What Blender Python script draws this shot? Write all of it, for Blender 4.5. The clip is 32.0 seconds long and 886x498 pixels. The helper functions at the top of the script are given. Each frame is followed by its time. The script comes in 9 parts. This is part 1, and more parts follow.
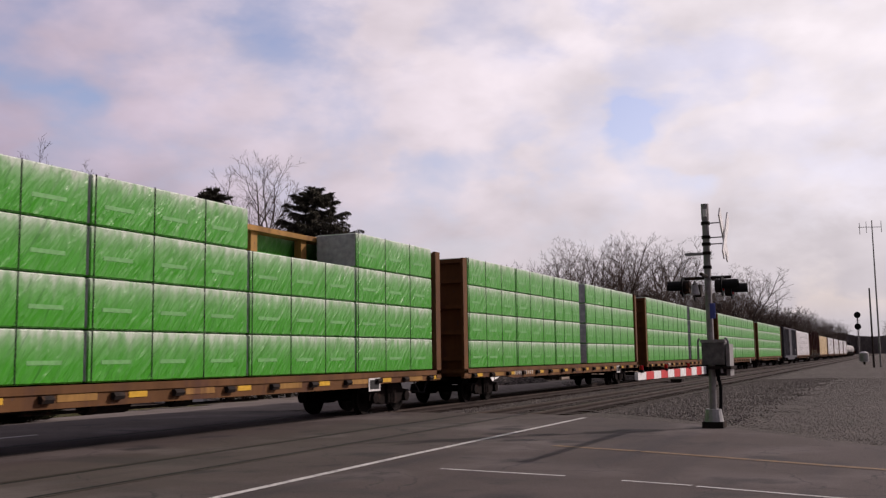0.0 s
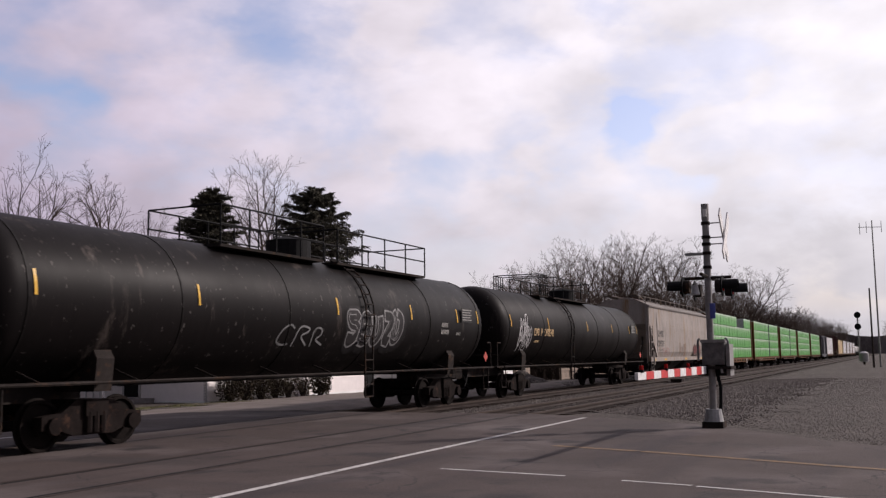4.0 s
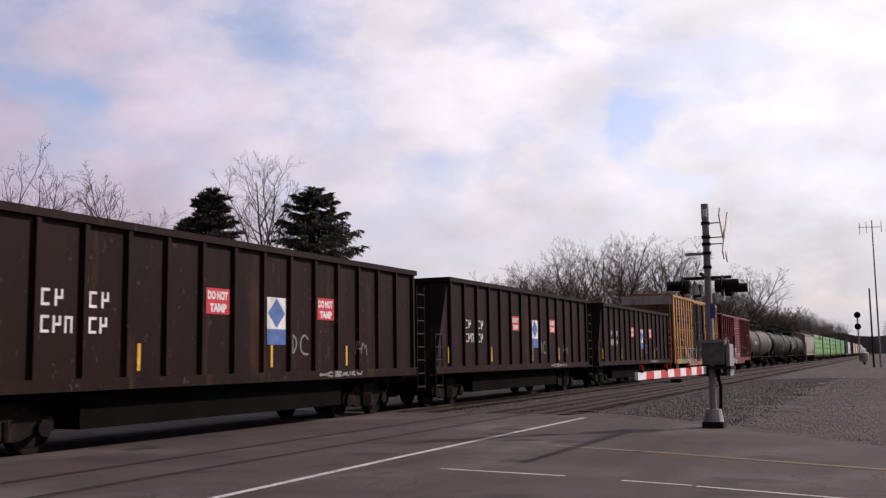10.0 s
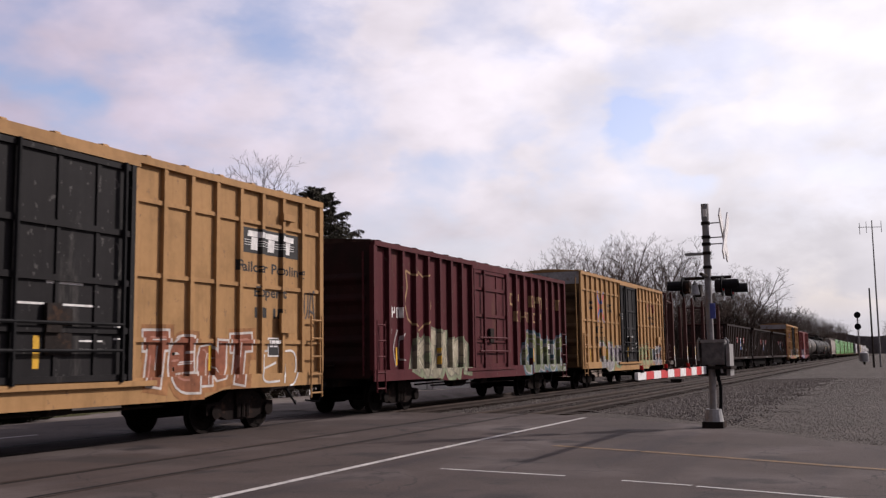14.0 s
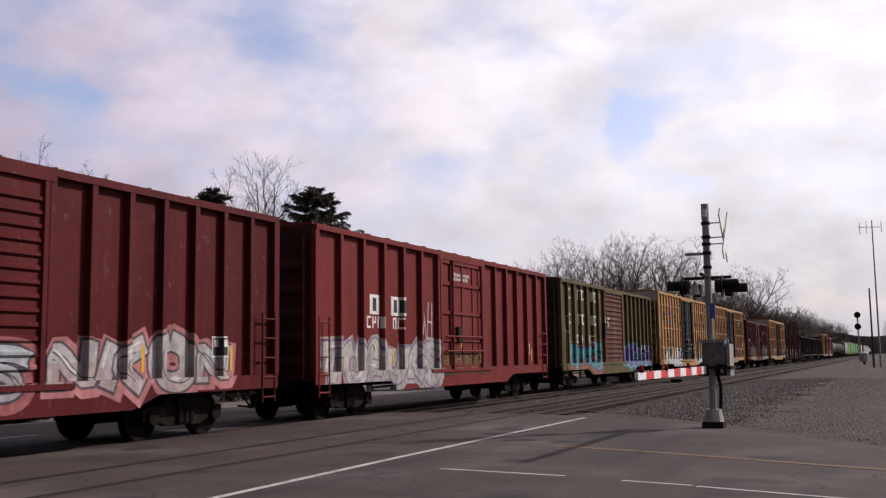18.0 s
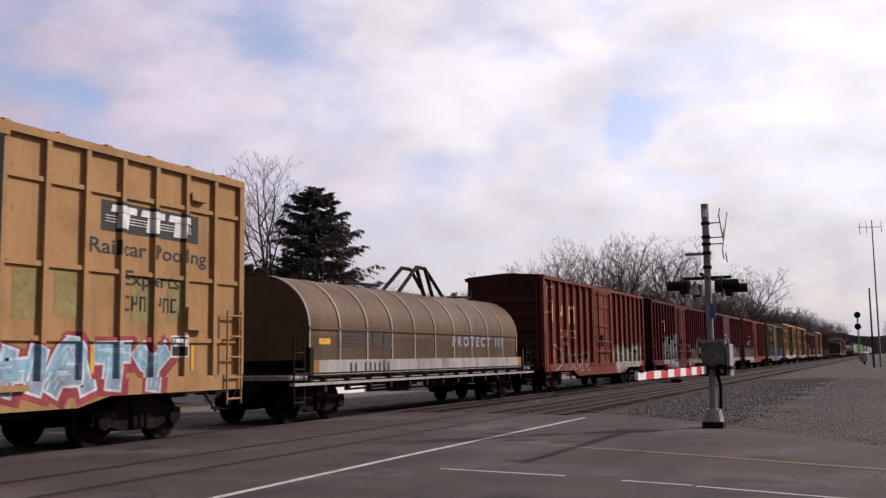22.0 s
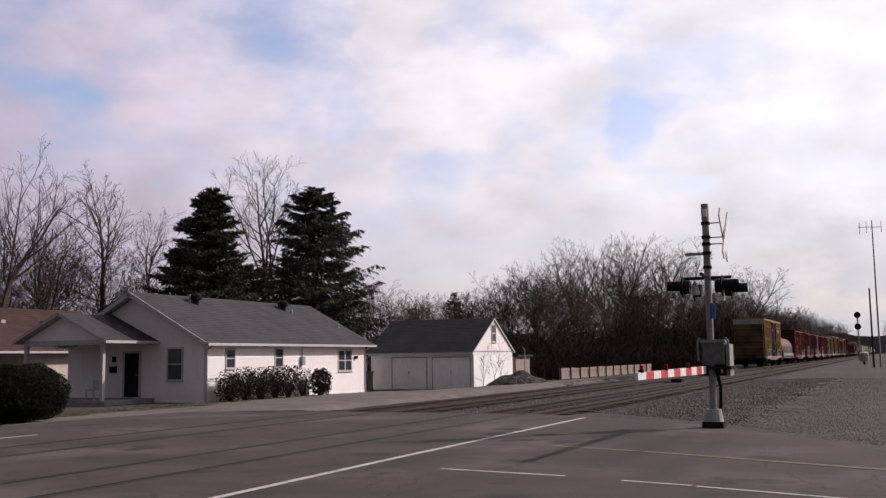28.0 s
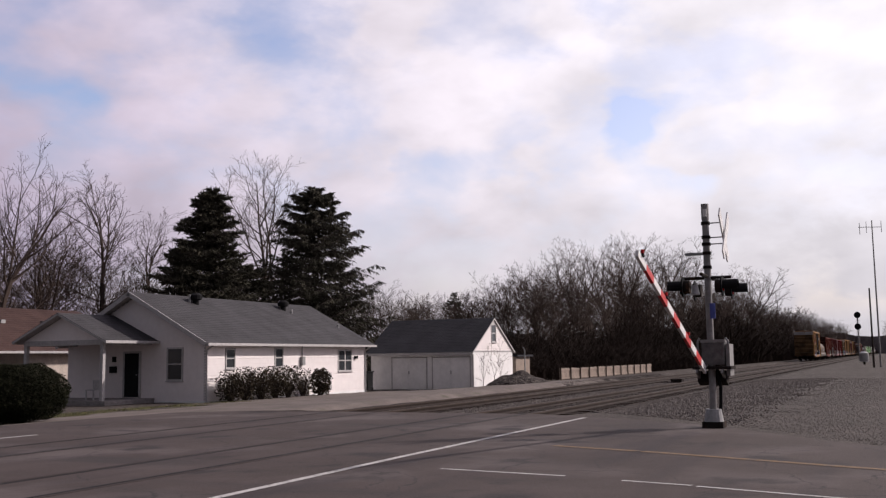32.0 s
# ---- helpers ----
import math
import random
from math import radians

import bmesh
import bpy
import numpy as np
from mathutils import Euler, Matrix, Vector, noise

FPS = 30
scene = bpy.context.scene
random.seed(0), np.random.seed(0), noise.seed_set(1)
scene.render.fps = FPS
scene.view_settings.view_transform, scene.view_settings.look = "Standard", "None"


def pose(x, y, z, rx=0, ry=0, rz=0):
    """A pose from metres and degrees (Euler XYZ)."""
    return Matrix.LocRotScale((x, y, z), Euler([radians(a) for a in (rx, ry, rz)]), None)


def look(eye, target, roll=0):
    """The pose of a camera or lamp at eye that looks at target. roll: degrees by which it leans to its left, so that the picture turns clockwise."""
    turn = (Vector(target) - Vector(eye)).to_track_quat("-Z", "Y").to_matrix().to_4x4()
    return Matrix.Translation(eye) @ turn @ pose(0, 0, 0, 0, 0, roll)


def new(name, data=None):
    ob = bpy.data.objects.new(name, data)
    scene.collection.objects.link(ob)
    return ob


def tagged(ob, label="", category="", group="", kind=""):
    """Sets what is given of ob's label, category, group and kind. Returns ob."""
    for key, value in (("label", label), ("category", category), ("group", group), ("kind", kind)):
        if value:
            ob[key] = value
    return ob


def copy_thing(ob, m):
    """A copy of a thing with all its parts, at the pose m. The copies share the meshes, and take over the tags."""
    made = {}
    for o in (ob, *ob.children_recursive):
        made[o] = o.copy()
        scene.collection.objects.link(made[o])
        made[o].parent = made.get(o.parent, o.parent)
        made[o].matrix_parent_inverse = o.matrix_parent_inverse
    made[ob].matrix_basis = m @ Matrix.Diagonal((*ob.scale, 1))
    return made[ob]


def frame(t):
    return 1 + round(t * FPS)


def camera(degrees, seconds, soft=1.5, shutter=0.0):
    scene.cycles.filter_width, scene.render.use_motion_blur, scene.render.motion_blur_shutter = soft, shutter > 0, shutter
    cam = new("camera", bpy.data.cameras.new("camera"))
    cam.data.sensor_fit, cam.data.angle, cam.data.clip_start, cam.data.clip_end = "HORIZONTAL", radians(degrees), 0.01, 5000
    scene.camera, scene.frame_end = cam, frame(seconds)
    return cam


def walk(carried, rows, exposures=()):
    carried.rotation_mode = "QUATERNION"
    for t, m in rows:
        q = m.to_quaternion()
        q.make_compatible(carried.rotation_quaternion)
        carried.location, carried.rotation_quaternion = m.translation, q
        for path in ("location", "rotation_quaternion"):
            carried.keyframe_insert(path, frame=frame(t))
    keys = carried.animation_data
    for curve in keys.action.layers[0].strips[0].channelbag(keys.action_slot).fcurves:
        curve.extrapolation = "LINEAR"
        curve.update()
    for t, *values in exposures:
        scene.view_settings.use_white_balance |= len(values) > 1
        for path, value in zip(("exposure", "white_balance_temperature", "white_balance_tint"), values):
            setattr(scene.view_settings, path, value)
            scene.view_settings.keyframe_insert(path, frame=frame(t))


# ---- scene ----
# ---- camera ----
cam = camera(49.07, 32.0, soft=1.3, shutter=0.06)
EYE = (0.0, 0.0, 1.4236)
VIEW = look(EYE, (EYE[0] + 0.90374, EYE[1] + 0.41327, EYE[2] + 0.11163), -0.816)
walk(cam, [(0.0, VIEW), (32.0, VIEW)], exposures=[(0.0, -0.2, 6700, 21), (2.2, -0.2, 6700, 21), (3.4, -0.1, 6500, 18), (5.5, 0.0, 6500, 17), (32.0, 0.0, 6500, 17)])

# ---- sky and sun ----
SUN_TO = Vector((0.60, -0.60, 0.53)).normalized()
BRIGHT_TO = Vector((0.90, -0.30, 0.32)).normalized()   # thin cloud, whitest this way
sun = new("sun", bpy.data.lights.new("sun", "SUN"))
sun.data.energy, sun.data.angle, sun.data.color = 4.0, radians(1.5), (1.0, 0.93, 0.86)
sun.matrix_world = look((0, 0, 60), tuple(Vector((0, 0, 60)) - SUN_TO))

world = bpy.data.worlds.new("sky")
scene.world = world
world.use_nodes = True


def make_sky():
    nt = world.node_tree
    nt.nodes.clear()
    n, link = nt.nodes.new, nt.links.new
    out, bg = n("ShaderNodeOutputWorld"), n("ShaderNodeBackground")
    link(bg.outputs[0], out.inputs[0])
    sky = n("ShaderNodeTexSky")
    sky.sky_type, sky.sun_disc = "NISHITA", False
    sky.sun_elevation = math.asin(SUN_TO.z)
    sky.sun_rotation = math.atan2(SUN_TO.x, SUN_TO.y)
    sky.dust_density = 2.0
    co = n("ShaderNodeTexCoord")
    mp = n("ShaderNodeMapping")
    mp.inputs["Scale"].default_value = (1.0, 1.0, 1.9)
    mp.inputs["Location"].default_value = (SKY_SHIFT[0], SKY_SHIFT[1], SKY_SHIFT[2])
    link(co.outputs["Generated"], mp.inputs[0])
    big, fine = n("ShaderNodeTexNoise"), n("ShaderNodeTexNoise")
    for node, scale, detail, rough in ((big, 6.5, 6.0, 0.55), (fine, 10.0, 4.0, 0.50)):
        node.inputs["Scale"].default_value, node.inputs["Detail"].default_value = scale, detail
        node.inputs["Roughness"].default_value = rough
        node.inputs["Distortion"].default_value = 0.15
        link(mp.outputs[0], node.inputs["Vector"])
    # cover of the thin cloud, with ragged gaps where blue shows through
    cover = n("ShaderNodeMapRange")
    cover.interpolation_type = "SMOOTHSTEP"
    link(big.outputs[0], cover.inputs[0])
    cover.inputs[1].default_value, cover.inputs[2].default_value = 0.33, 0.54
    cover.inputs[3].default_value, cover.inputs[4].default_value = 0.58, 1.0
    thick = cover.outputs[0]
    ragged = n("ShaderNodeMapRange")
    link(fine.outputs[0], ragged.inputs[0])
    ragged.inputs[1].default_value, ragged.inputs[2].default_value = 0.35, 0.62
    ragged.inputs[3].default_value, ragged.inputs[4].default_value = 1.3, 0.35
    sway, centre, bent = n("ShaderNodeTexNoise"), n("ShaderNodeVectorMath"), n("ShaderNodeVectorMath")
    sway.inputs["Scale"].default_value, sway.inputs["Detail"].default_value = 7.0, 4.0
    link(mp.outputs[0], sway.inputs["Vector"])
    centre.operation, bent.operation = "SUBTRACT", "MULTIPLY_ADD"
    link(sway.outputs["Color"], centre.inputs[0])
    centre.inputs[1].default_value = (0.5, 0.5, 0.5)
    link(centre.outputs[0], bent.inputs[0])
    bent.inputs[1].default_value = (0.34, 0.34, 0.13)
    link(co.outputs["Generated"], bent.inputs[2])
    unit = n("ShaderNodeVectorMath")
    unit.operation = "NORMALIZE"
    link(bent.outputs[0], unit.inputs[0])
    for way, reach, depth in GAPS:
        d = n("ShaderNodeVectorMath")
        d.operation = "DOT_PRODUCT"
        link(unit.outputs[0], d.inputs[0])
        d.inputs[1].default_value = Vector(way).normalized()
        g = n("ShaderNodeMapRange")
        g.interpolation_type = "SMOOTHSTEP"
        link(d.outputs["Value"], g.inputs[0])
        g.inputs[1].default_value, g.inputs[2].default_value = math.cos(radians(reach)), 1.0
        g.inputs[3].default_value, g.inputs[4].default_value = 0.0, depth
        cut, sub = n("ShaderNodeMath"), n("ShaderNodeMath")
        cut.operation, sub.operation, sub.use_clamp = "MULTIPLY", "SUBTRACT", True
        link(g.outputs[0], cut.inputs[0])
        link(ragged.outputs[0], cut.inputs[1])
        link(thick, sub.inputs[0])
        link(cut.outputs[0], sub.inputs[1])
        thick = sub.outputs[0]
    # the cloud closes towards the horizon
    low, shut, most = n("ShaderNodeSeparateXYZ"), n("ShaderNodeMapRange"), n("ShaderNodeMath")
    link(co.outputs["Generated"], low.inputs[0])
    link(low.outputs[2], shut.inputs[0])
    for i, v in enumerate((0.03, 0.13, 1.0, 0.0)):
        shut.inputs[i + 1].default_value = v
    most.operation = "MAXIMUM"
    link(shut.outputs[0], most.inputs[0])
    link(thick, most.inputs[1])
    thick = most.outputs[0]
    # brightness of the cloud: thin near the sun is whiter
    dot = n("ShaderNodeVectorMath")
    dot.operation = "DOT_PRODUCT"
    link(co.outputs["Generated"], dot.inputs[0])
    dot.inputs[1].default_value = BRIGHT_TO
    near = n("ShaderNodeMapRange")
    link(dot.outputs["Value"], near.inputs[0])
    near.inputs[1].default_value, near.inputs[2].default_value = -0.35, 0.95
    tint = n("ShaderNodeValToRGB")
    tint.color_ramp.elements[0].color = (0.19, 0.18, 0.195, 1)
    tint.color_ramp.elements[1].color = (0.98, 0.975, 1.0, 1)
    for place, shade_of in ((0.36, (0.235, 0.222, 0.245, 1)), (0.46, (0.36, 0.33, 0.40, 1)), (0.55, (0.52, 0.46, 0.575, 1)), (0.68, (0.69, 0.63, 0.725, 1)), (0.85, (0.91, 0.875, 0.92, 1))):
        tint.color_ramp.elements.new(place).color = shade_of
    link(near.outputs[0], tint.inputs[0])
    shade = n("ShaderNodeMapRange")
    link(fine.outputs[0], shade.inputs[0])
    shade.inputs[1].default_value, shade.inputs[2].default_value = 0.3, 0.7
    shade.inputs[3].default_value, shade.inputs[4].default_value = 0.80, 1.04
    lit = n("ShaderNodeVectorMath")
    lit.operation = "SCALE"
    link(tint.outputs[0], lit.inputs[0])
    link(shade.outputs[0], lit.inputs["Scale"])
    height, rise, veil = n("ShaderNodeSeparateXYZ"), n("ShaderNodeMapRange"), n("ShaderNodeVectorMath")
    link(co.outputs["Generated"], height.inputs[0])
    rise.interpolation_type = "SMOOTHSTEP"
    link(height.outputs[2], rise.inputs[0])
    for i, v in enumerate((0.0, 0.24, 0.72, 1.04)):
        rise.inputs[i + 1].default_value = v
    veil.operation = "SCALE"
    link(lit.outputs[0], veil.inputs[0])
    link(rise.outputs[0], veil.inputs["Scale"])
    blue = n("ShaderNodeVectorMath")
    blue.operation = "MULTIPLY"
    link(sky.outputs[0], blue.inputs[0])
    blue.inputs[1].default_value = (0.190, 0.172, 0.178)
    mix = n("ShaderNodeMix")
    mix.data_type = "RGBA"
    link(thick, mix.inputs["Factor"])
    link(blue.outputs[0], mix.inputs["A"])
    link(veil.outputs[0], mix.inputs["B"])
    link(mix.outputs["Result"], bg.inputs[0])
    bg.inputs[1].default_value = 1.0


SKY_SHIFT = (0.0, 0.0, 0.0)
# gaps in the cloud: a direction, its reach in degrees, how far it opens
GAPS = [
    ((0.953, 0.215, 0.205), 2.9, 0.78), ((0.9549, 0.1867, 0.2309), 2.4, 0.4), ((0.9741, 0.0854, 0.2094), 4.0, 0.3), ((0.9058, 0.3805, 0.1864), 3.4, 0.55),
    ((0.7712, 0.5351, 0.3449), 5.0, 0.38), ((0.70, 0.60, 0.42), 7.0, 0.42), ((0.8835, 0.3345, 0.328), 4.0, 0.35), ((0.6403, 0.7091, 0.2953), 5.5, 0.35), ((0.6709, 0.7095, 0.2157), 3.6, 0.35), ((0.60, 0.74, 0.36), 7.0, 0.5), ((0.80, 0.50, 0.26), 4.0, 0.25),
]
make_sky()


# ---- materials ----
def material(name, base, rough=0.8, metal=0.0, dark=0.6, grain=12.0, blotch=0.7, bump=0.15, rust=None, streak=False, rust_amount=0.45, gloss=0.2, mottle=1.0):
    """A surface with fine grain, broad blotches and, where given, rust or dirt stains."""
    m = bpy.data.materials.new(name)
    m.use_nodes = True
    nt = m.node_tree
    n, link = nt.nodes.new, nt.links.new
    bsdf = nt.nodes["Principled BSDF"]
    co, mp = n("ShaderNodeTexCoord"), n("ShaderNodeMapping")
    if streak:
        mp.inputs["Scale"].default_value = (1.0, 1.0, 0.16)
    link(co.outputs["Object"], mp.inputs[0])
    fine, broad = n("ShaderNodeTexNoise"), n("ShaderNodeTexNoise")
    fine.inputs["Scale"].default_value, fine.inputs["Detail"].default_value = grain, 5.0
    broad.inputs["Scale"].default_value, broad.inputs["Detail"].default_value = blotch, 6.0
    broad.inputs["Roughness"].default_value = 0.65
    link(co.outputs["Object"], fine.inputs["Vector"])
    link(mp.outputs[0], broad.inputs["Vector"])
    r1, r2 = n("ShaderNodeValToRGB"), n("ShaderNodeMapRange")
    lo = tuple(c * dark for c in base)
    r1.color_ramp.elements[0].position, r1.color_ramp.elements[1].position = 0.32, 0.66
    r1.color_ramp.elements[0].color, r1.color_ramp.elements[1].color = (*lo, 1), (*base, 1)
    link(broad.outputs[0], r1.inputs[0])
    link(fine.outputs[0], r2.inputs[0])
    r2.inputs[1].default_value, r2.inputs[2].default_value = 0.3, 0.7
    r2.inputs[3].default_value, r2.inputs[4].default_value = 1 - 0.18 * mottle, 1 + 0.14 * mottle
    mul = n("ShaderNodeVectorMath")
    mul.operation = "SCALE"
    link(r1.outputs[0], mul.inputs[0])
    link(r2.outputs[0], mul.inputs["Scale"])
    colour = mul.outputs[0]
    if rust:
        stain, edge, mix = n("ShaderNodeTexNoise"), n("ShaderNodeMapRange"), n("ShaderNodeMix")
        stain.inputs["Scale"].default_value, stain.inputs["Detail"].default_value = blotch * 2.3, 9.0
        stain.inputs["Roughness"].default_value = 0.7
        link(mp.outputs[0], stain.inputs["Vector"])
        link(stain.outputs[0], edge.inputs[0])
        edge.inputs[1].default_value, edge.inputs[2].default_value = 0.64 - 0.2 * rust_amount, 0.78 - 0.2 * rust_amount
        mix.data_type = "RGBA"
        link(edge.outputs[0], mix.inputs["Factor"])
        link(colour, mix.inputs["A"])
        mix.inputs["B"].default_value = (*rust, 1)
        colour = mix.outputs["Result"]
    link(colour, bsdf.inputs["Base Color"])
    rr = n("ShaderNodeMapRange")
    link(broad.outputs[0], rr.inputs[0])
    rr.inputs[3].default_value, rr.inputs[4].default_value = min(1, rough + 0.12), max(0.05, rough - 0.12)
    link(rr.outputs[0], bsdf.inputs["Roughness"])
    bsdf.inputs["Metallic"].default_value = metal
    bsdf.inputs["Specular IOR Level"].default_value = gloss
    if bump:
        b = n("ShaderNodeBump")
        b.inputs["Strength"].default_value, b.inputs["Distance"].default_value = bump, 0.02
        link(fine.outputs[0], b.inputs["Height"])
        link(b.outputs[0], bsdf.inputs["Normal"])
    return m


M = {}
M["asphalt"] = material("asphalt", (0.066, 0.050, 0.0455), 0.85, dark=0.75, grain=30, blotch=0.35, bump=0.35)


def wear_asphalt(m):
    """Dark tyre marks along the lanes, oily stains and a net of cracks."""
    nt = m.node_tree
    n, link = nt.nodes.new, nt.links.new
    bsdf = nt.nodes["Principled BSDF"]
    colour = bsdf.inputs["Base Color"].links[0].from_socket
    co = n("ShaderNodeTexCoord")

    def layer(scale, size, detail, lo, hi, tone, rot=0.0, cracks=False):
        nonlocal colour
        mp = n("ShaderNodeMapping")
        mp.inputs["Scale"].default_value = scale
        mp.inputs["Rotation"].default_value = (0, 0, rot)
        link(co.outputs["Object"], mp.inputs[0])
        if cracks:
            bend, add = n("ShaderNodeTexNoise"), n("ShaderNodeVectorMath")
            bend.inputs["Scale"].default_value, bend.inputs["Detail"].default_value = 1.5, 4.0
            link(mp.outputs[0], bend.inputs["Vector"])
            add.operation = "MULTIPLY_ADD"
            link(bend.outputs["Color"], add.inputs[0])
            add.inputs[1].default_value = (0.9, 0.9, 0)
            link(mp.outputs[0], add.inputs[2])
            tex = n("ShaderNodeTexVoronoi")
            tex.feature = "DISTANCE_TO_EDGE"
            link(add.outputs[0], tex.inputs["Vector"])
            out = tex.outputs["Distance"]
        else:
            tex = n("ShaderNodeTexNoise")
            tex.inputs["Detail"].default_value = detail
            link(mp.outputs[0], tex.inputs["Vector"])
            out = tex.outputs[0]
        tex.inputs["Scale"].default_value = size
        r = n("ShaderNodeMapRange")
        r.interpolation_type = "SMOOTHSTEP"
        link(out, r.inputs[0])
        r.inputs[1].default_value, r.inputs[2].default_value = lo, hi
        mix = n("ShaderNodeMix")
        mix.data_type = "RGBA"
        link(r.outputs[0], mix.inputs["Factor"])
        link(colour, mix.inputs["A"])
        mix.inputs["B"].default_value = (*tone, 1)
        colour = mix.outputs["Result"]
    layer((0.10, 1.0, 1.0), 0.9, 4.0, 0.50, 0.70, (0.036, 0.028, 0.029))
    layer((1.0, 0.12, 1.0), 0.8, 4.0, 0.55, 0.78, (0.040, 0.033, 0.032), 0.25)
    layer((1.0, 1.0, 1.0), 0.45, 8.0, 0.50, 0.68, (0.098, 0.080, 0.076))
    layer((1.0, 1.0, 1.0), 0.9, 8.0, 0.54, 0.70, (0.030, 0.024, 0.024))
    layer((1.0, 1.0, 1.0), 0.42, 0.0, 0.006, 0.002, (0.032, 0.026, 0.026), cracks=True)
    link(colour, bsdf.inputs["Base Color"])


wear_asphalt(M["asphalt"])
M["gravel"] = material("gravel", (0.100, 0.084, 0.074), 0.95, dark=0.7, grain=9, blotch=0.3, bump=0.8)


def rubble(m, size, contrast):
    """Broken stone too small to pick apart: each stone its own tone, with dark gaps and relief."""
    nt = m.node_tree
    n, link = nt.nodes.new, nt.links.new
    bsdf = nt.nodes["Principled BSDF"]
    colour = bsdf.inputs["Base Color"].links[0].from_socket
    co, heights = n("ShaderNodeTexCoord"), []
    for scale, depth in ((size, contrast), (size * 0.37, contrast * 0.7)):
        cell, tone, gap, mul = n("ShaderNodeTexVoronoi"), n("ShaderNodeMapRange"), n("ShaderNodeMapRange"), n("ShaderNodeMath")
        cell.inputs["Scale"].default_value = scale
        link(co.outputs["Object"], cell.inputs["Vector"])
        bw = n("ShaderNodeSeparateColor")
        link(cell.outputs["Color"], bw.inputs[0])
        link(bw.outputs[0], tone.inputs[0])
        tone.inputs[3].default_value, tone.inputs[4].default_value = 1 - depth, 1 + depth
        link(cell.outputs["Distance"], gap.inputs[0])
        for i, v in enumerate((0.30, 0.75, 1.0, 1 - depth)):
            gap.inputs[i + 1].default_value = v
        mul.operation = "MULTIPLY"
        link(tone.outputs[0], mul.inputs[0])
        link(gap.outputs[0], mul.inputs[1])
        k = n("ShaderNodeVectorMath")
        k.operation = "SCALE"
        link(colour, k.inputs[0])
        link(mul.outputs[0], k.inputs["Scale"])
        colour = k.outputs[0]
        heights.append(gap.outputs[0])
    link(colour, bsdf.inputs["Base Color"])
    b = n("ShaderNodeBump")
    b.inputs["Strength"].default_value, b.inputs["Distance"].default_value = 0.9, 0.05
    link(heights[0], b.inputs["Height"])
    link(b.outputs[0], bsdf.inputs["Normal"])


M["soil"] = material("soil", (0.20, 0.17, 0.135), 0.95, dark=0.6, grain=6, blotch=0.12, bump=0.5, rust=(0.10, 0.12, 0.045), rust_amount=0.3)
M["grass"] = material("grass", (0.14, 0.16, 0.05), 0.95, dark=0.5, grain=20, blotch=0.8)
M["ballast"] = material("ballast", (0.112, 0.094, 0.083), 0.95, dark=0.6, grain=8, blotch=0.9, bump=0.8)
rubble(M["gravel"], 21.0, 0.30)
rubble(M["ballast"], 11.0, 0.5)
M["bed"] = material("bed", (0.050, 0.035, 0.028), 0.95, dark=0.55, grain=9, blotch=0.9, bump=0.8, rust=(0.075, 0.062, 0.053), rust_amount=0.4)
rubble(M["bed"], 11.0, 0.5)
M["litter"] = material("litter", (0.050, 0.037, 0.029), 0.95, dark=0.5, grain=9, blotch=0.5, bump=0.6, rust=(0.075, 0.062, 0.045), rust_amount=0.4)
M["stone"] = material("stone", (0.30, 0.28, 0.265), 0.9, dark=0.6, grain=20, blotch=4)
M["tie"] = material("tie", (0.045, 0.030, 0.023), 0.9, dark=0.5, grain=25, blotch=2)
M["rail"] = material("rail", (0.028, 0.017, 0.013), 0.75, 0.2, dark=0.6, grain=25, blotch=2)
M["rail_head"] = material("rail_head", (0.060, 0.042, 0.033), 0.6, 0.3, dark=0.7, grain=25, blotch=2)
M["white_line"] = material("white_line", (0.50, 0.485, 0.47), 0.7, dark=0.7, grain=25, blotch=3, rust=(0.08, 0.07, 0.066), rust_amount=0.5)
M["yellow_line"] = material("yellow_line", (0.20, 0.125, 0.062), 0.7, dark=0.7, grain=25, blotch=3, rust=(0.075, 0.06, 0.055), rust_amount=0.75)
M["siding"] = material("siding", (0.78, 0.73, 0.715), 0.55, mottle=0.2, dark=0.93, grain=4, blotch=0.6, bump=0)
M["trim"] = material("trim", (0.44, 0.425, 0.42), 0.5, dark=0.9, grain=10, blotch=1)
M["block_white"] = material("block_white", (0.82, 0.81, 0.80), 0.8, mottle=0.25, dark=0.85, grain=5, blotch=0.9, bump=0.05)
M["shingle"] = material("shingle", (0.058, 0.056, 0.06), 0.9, dark=0.7, grain=18, blotch=0.9, bump=0.4)
M["shingle_dark"] = material("shingle_dark", (0.030, 0.030, 0.036), 0.9, dark=0.7, grain=18, blotch=0.9, bump=0.4)
M["shingle_red"] = material("shingle_red", (0.065, 0.036, 0.031), 0.9, dark=0.7, grain=18, blotch=0.9, bump=0.4)
M["brick_tan"] = material("siding_tan", (0.56, 0.48, 0.42), 0.85, dark=0.7, grain=14, blotch=1.2)
M["black"] = material("black", (0.014, 0.014, 0.015), 0.7, gloss=0.08, dark=0.6, grain=12, blotch=1)
M["dark_metal"] = material("dark_metal", (0.030, 0.025, 0.023), 0.85, 0.0, gloss=0.06, dark=0.55, grain=14, blotch=1.4, rust=(0.07, 0.04, 0.025))
M["galvanised"] = material("galvanised", (0.36, 0.36, 0.36), 0.45, 0.7, dark=0.75, grain=10, blotch=1.5)
M["pole_paint"] = material("pole_paint", (0.30, 0.29, 0.285), 0.55, 0.4, dark=0.75, grain=10, blotch=1.5)
M["bark"] = material("bark", (0.050, 0.040, 0.036), 0.95, gloss=0.05, dark=0.6, grain=10, blotch=1.5, bump=0.5)
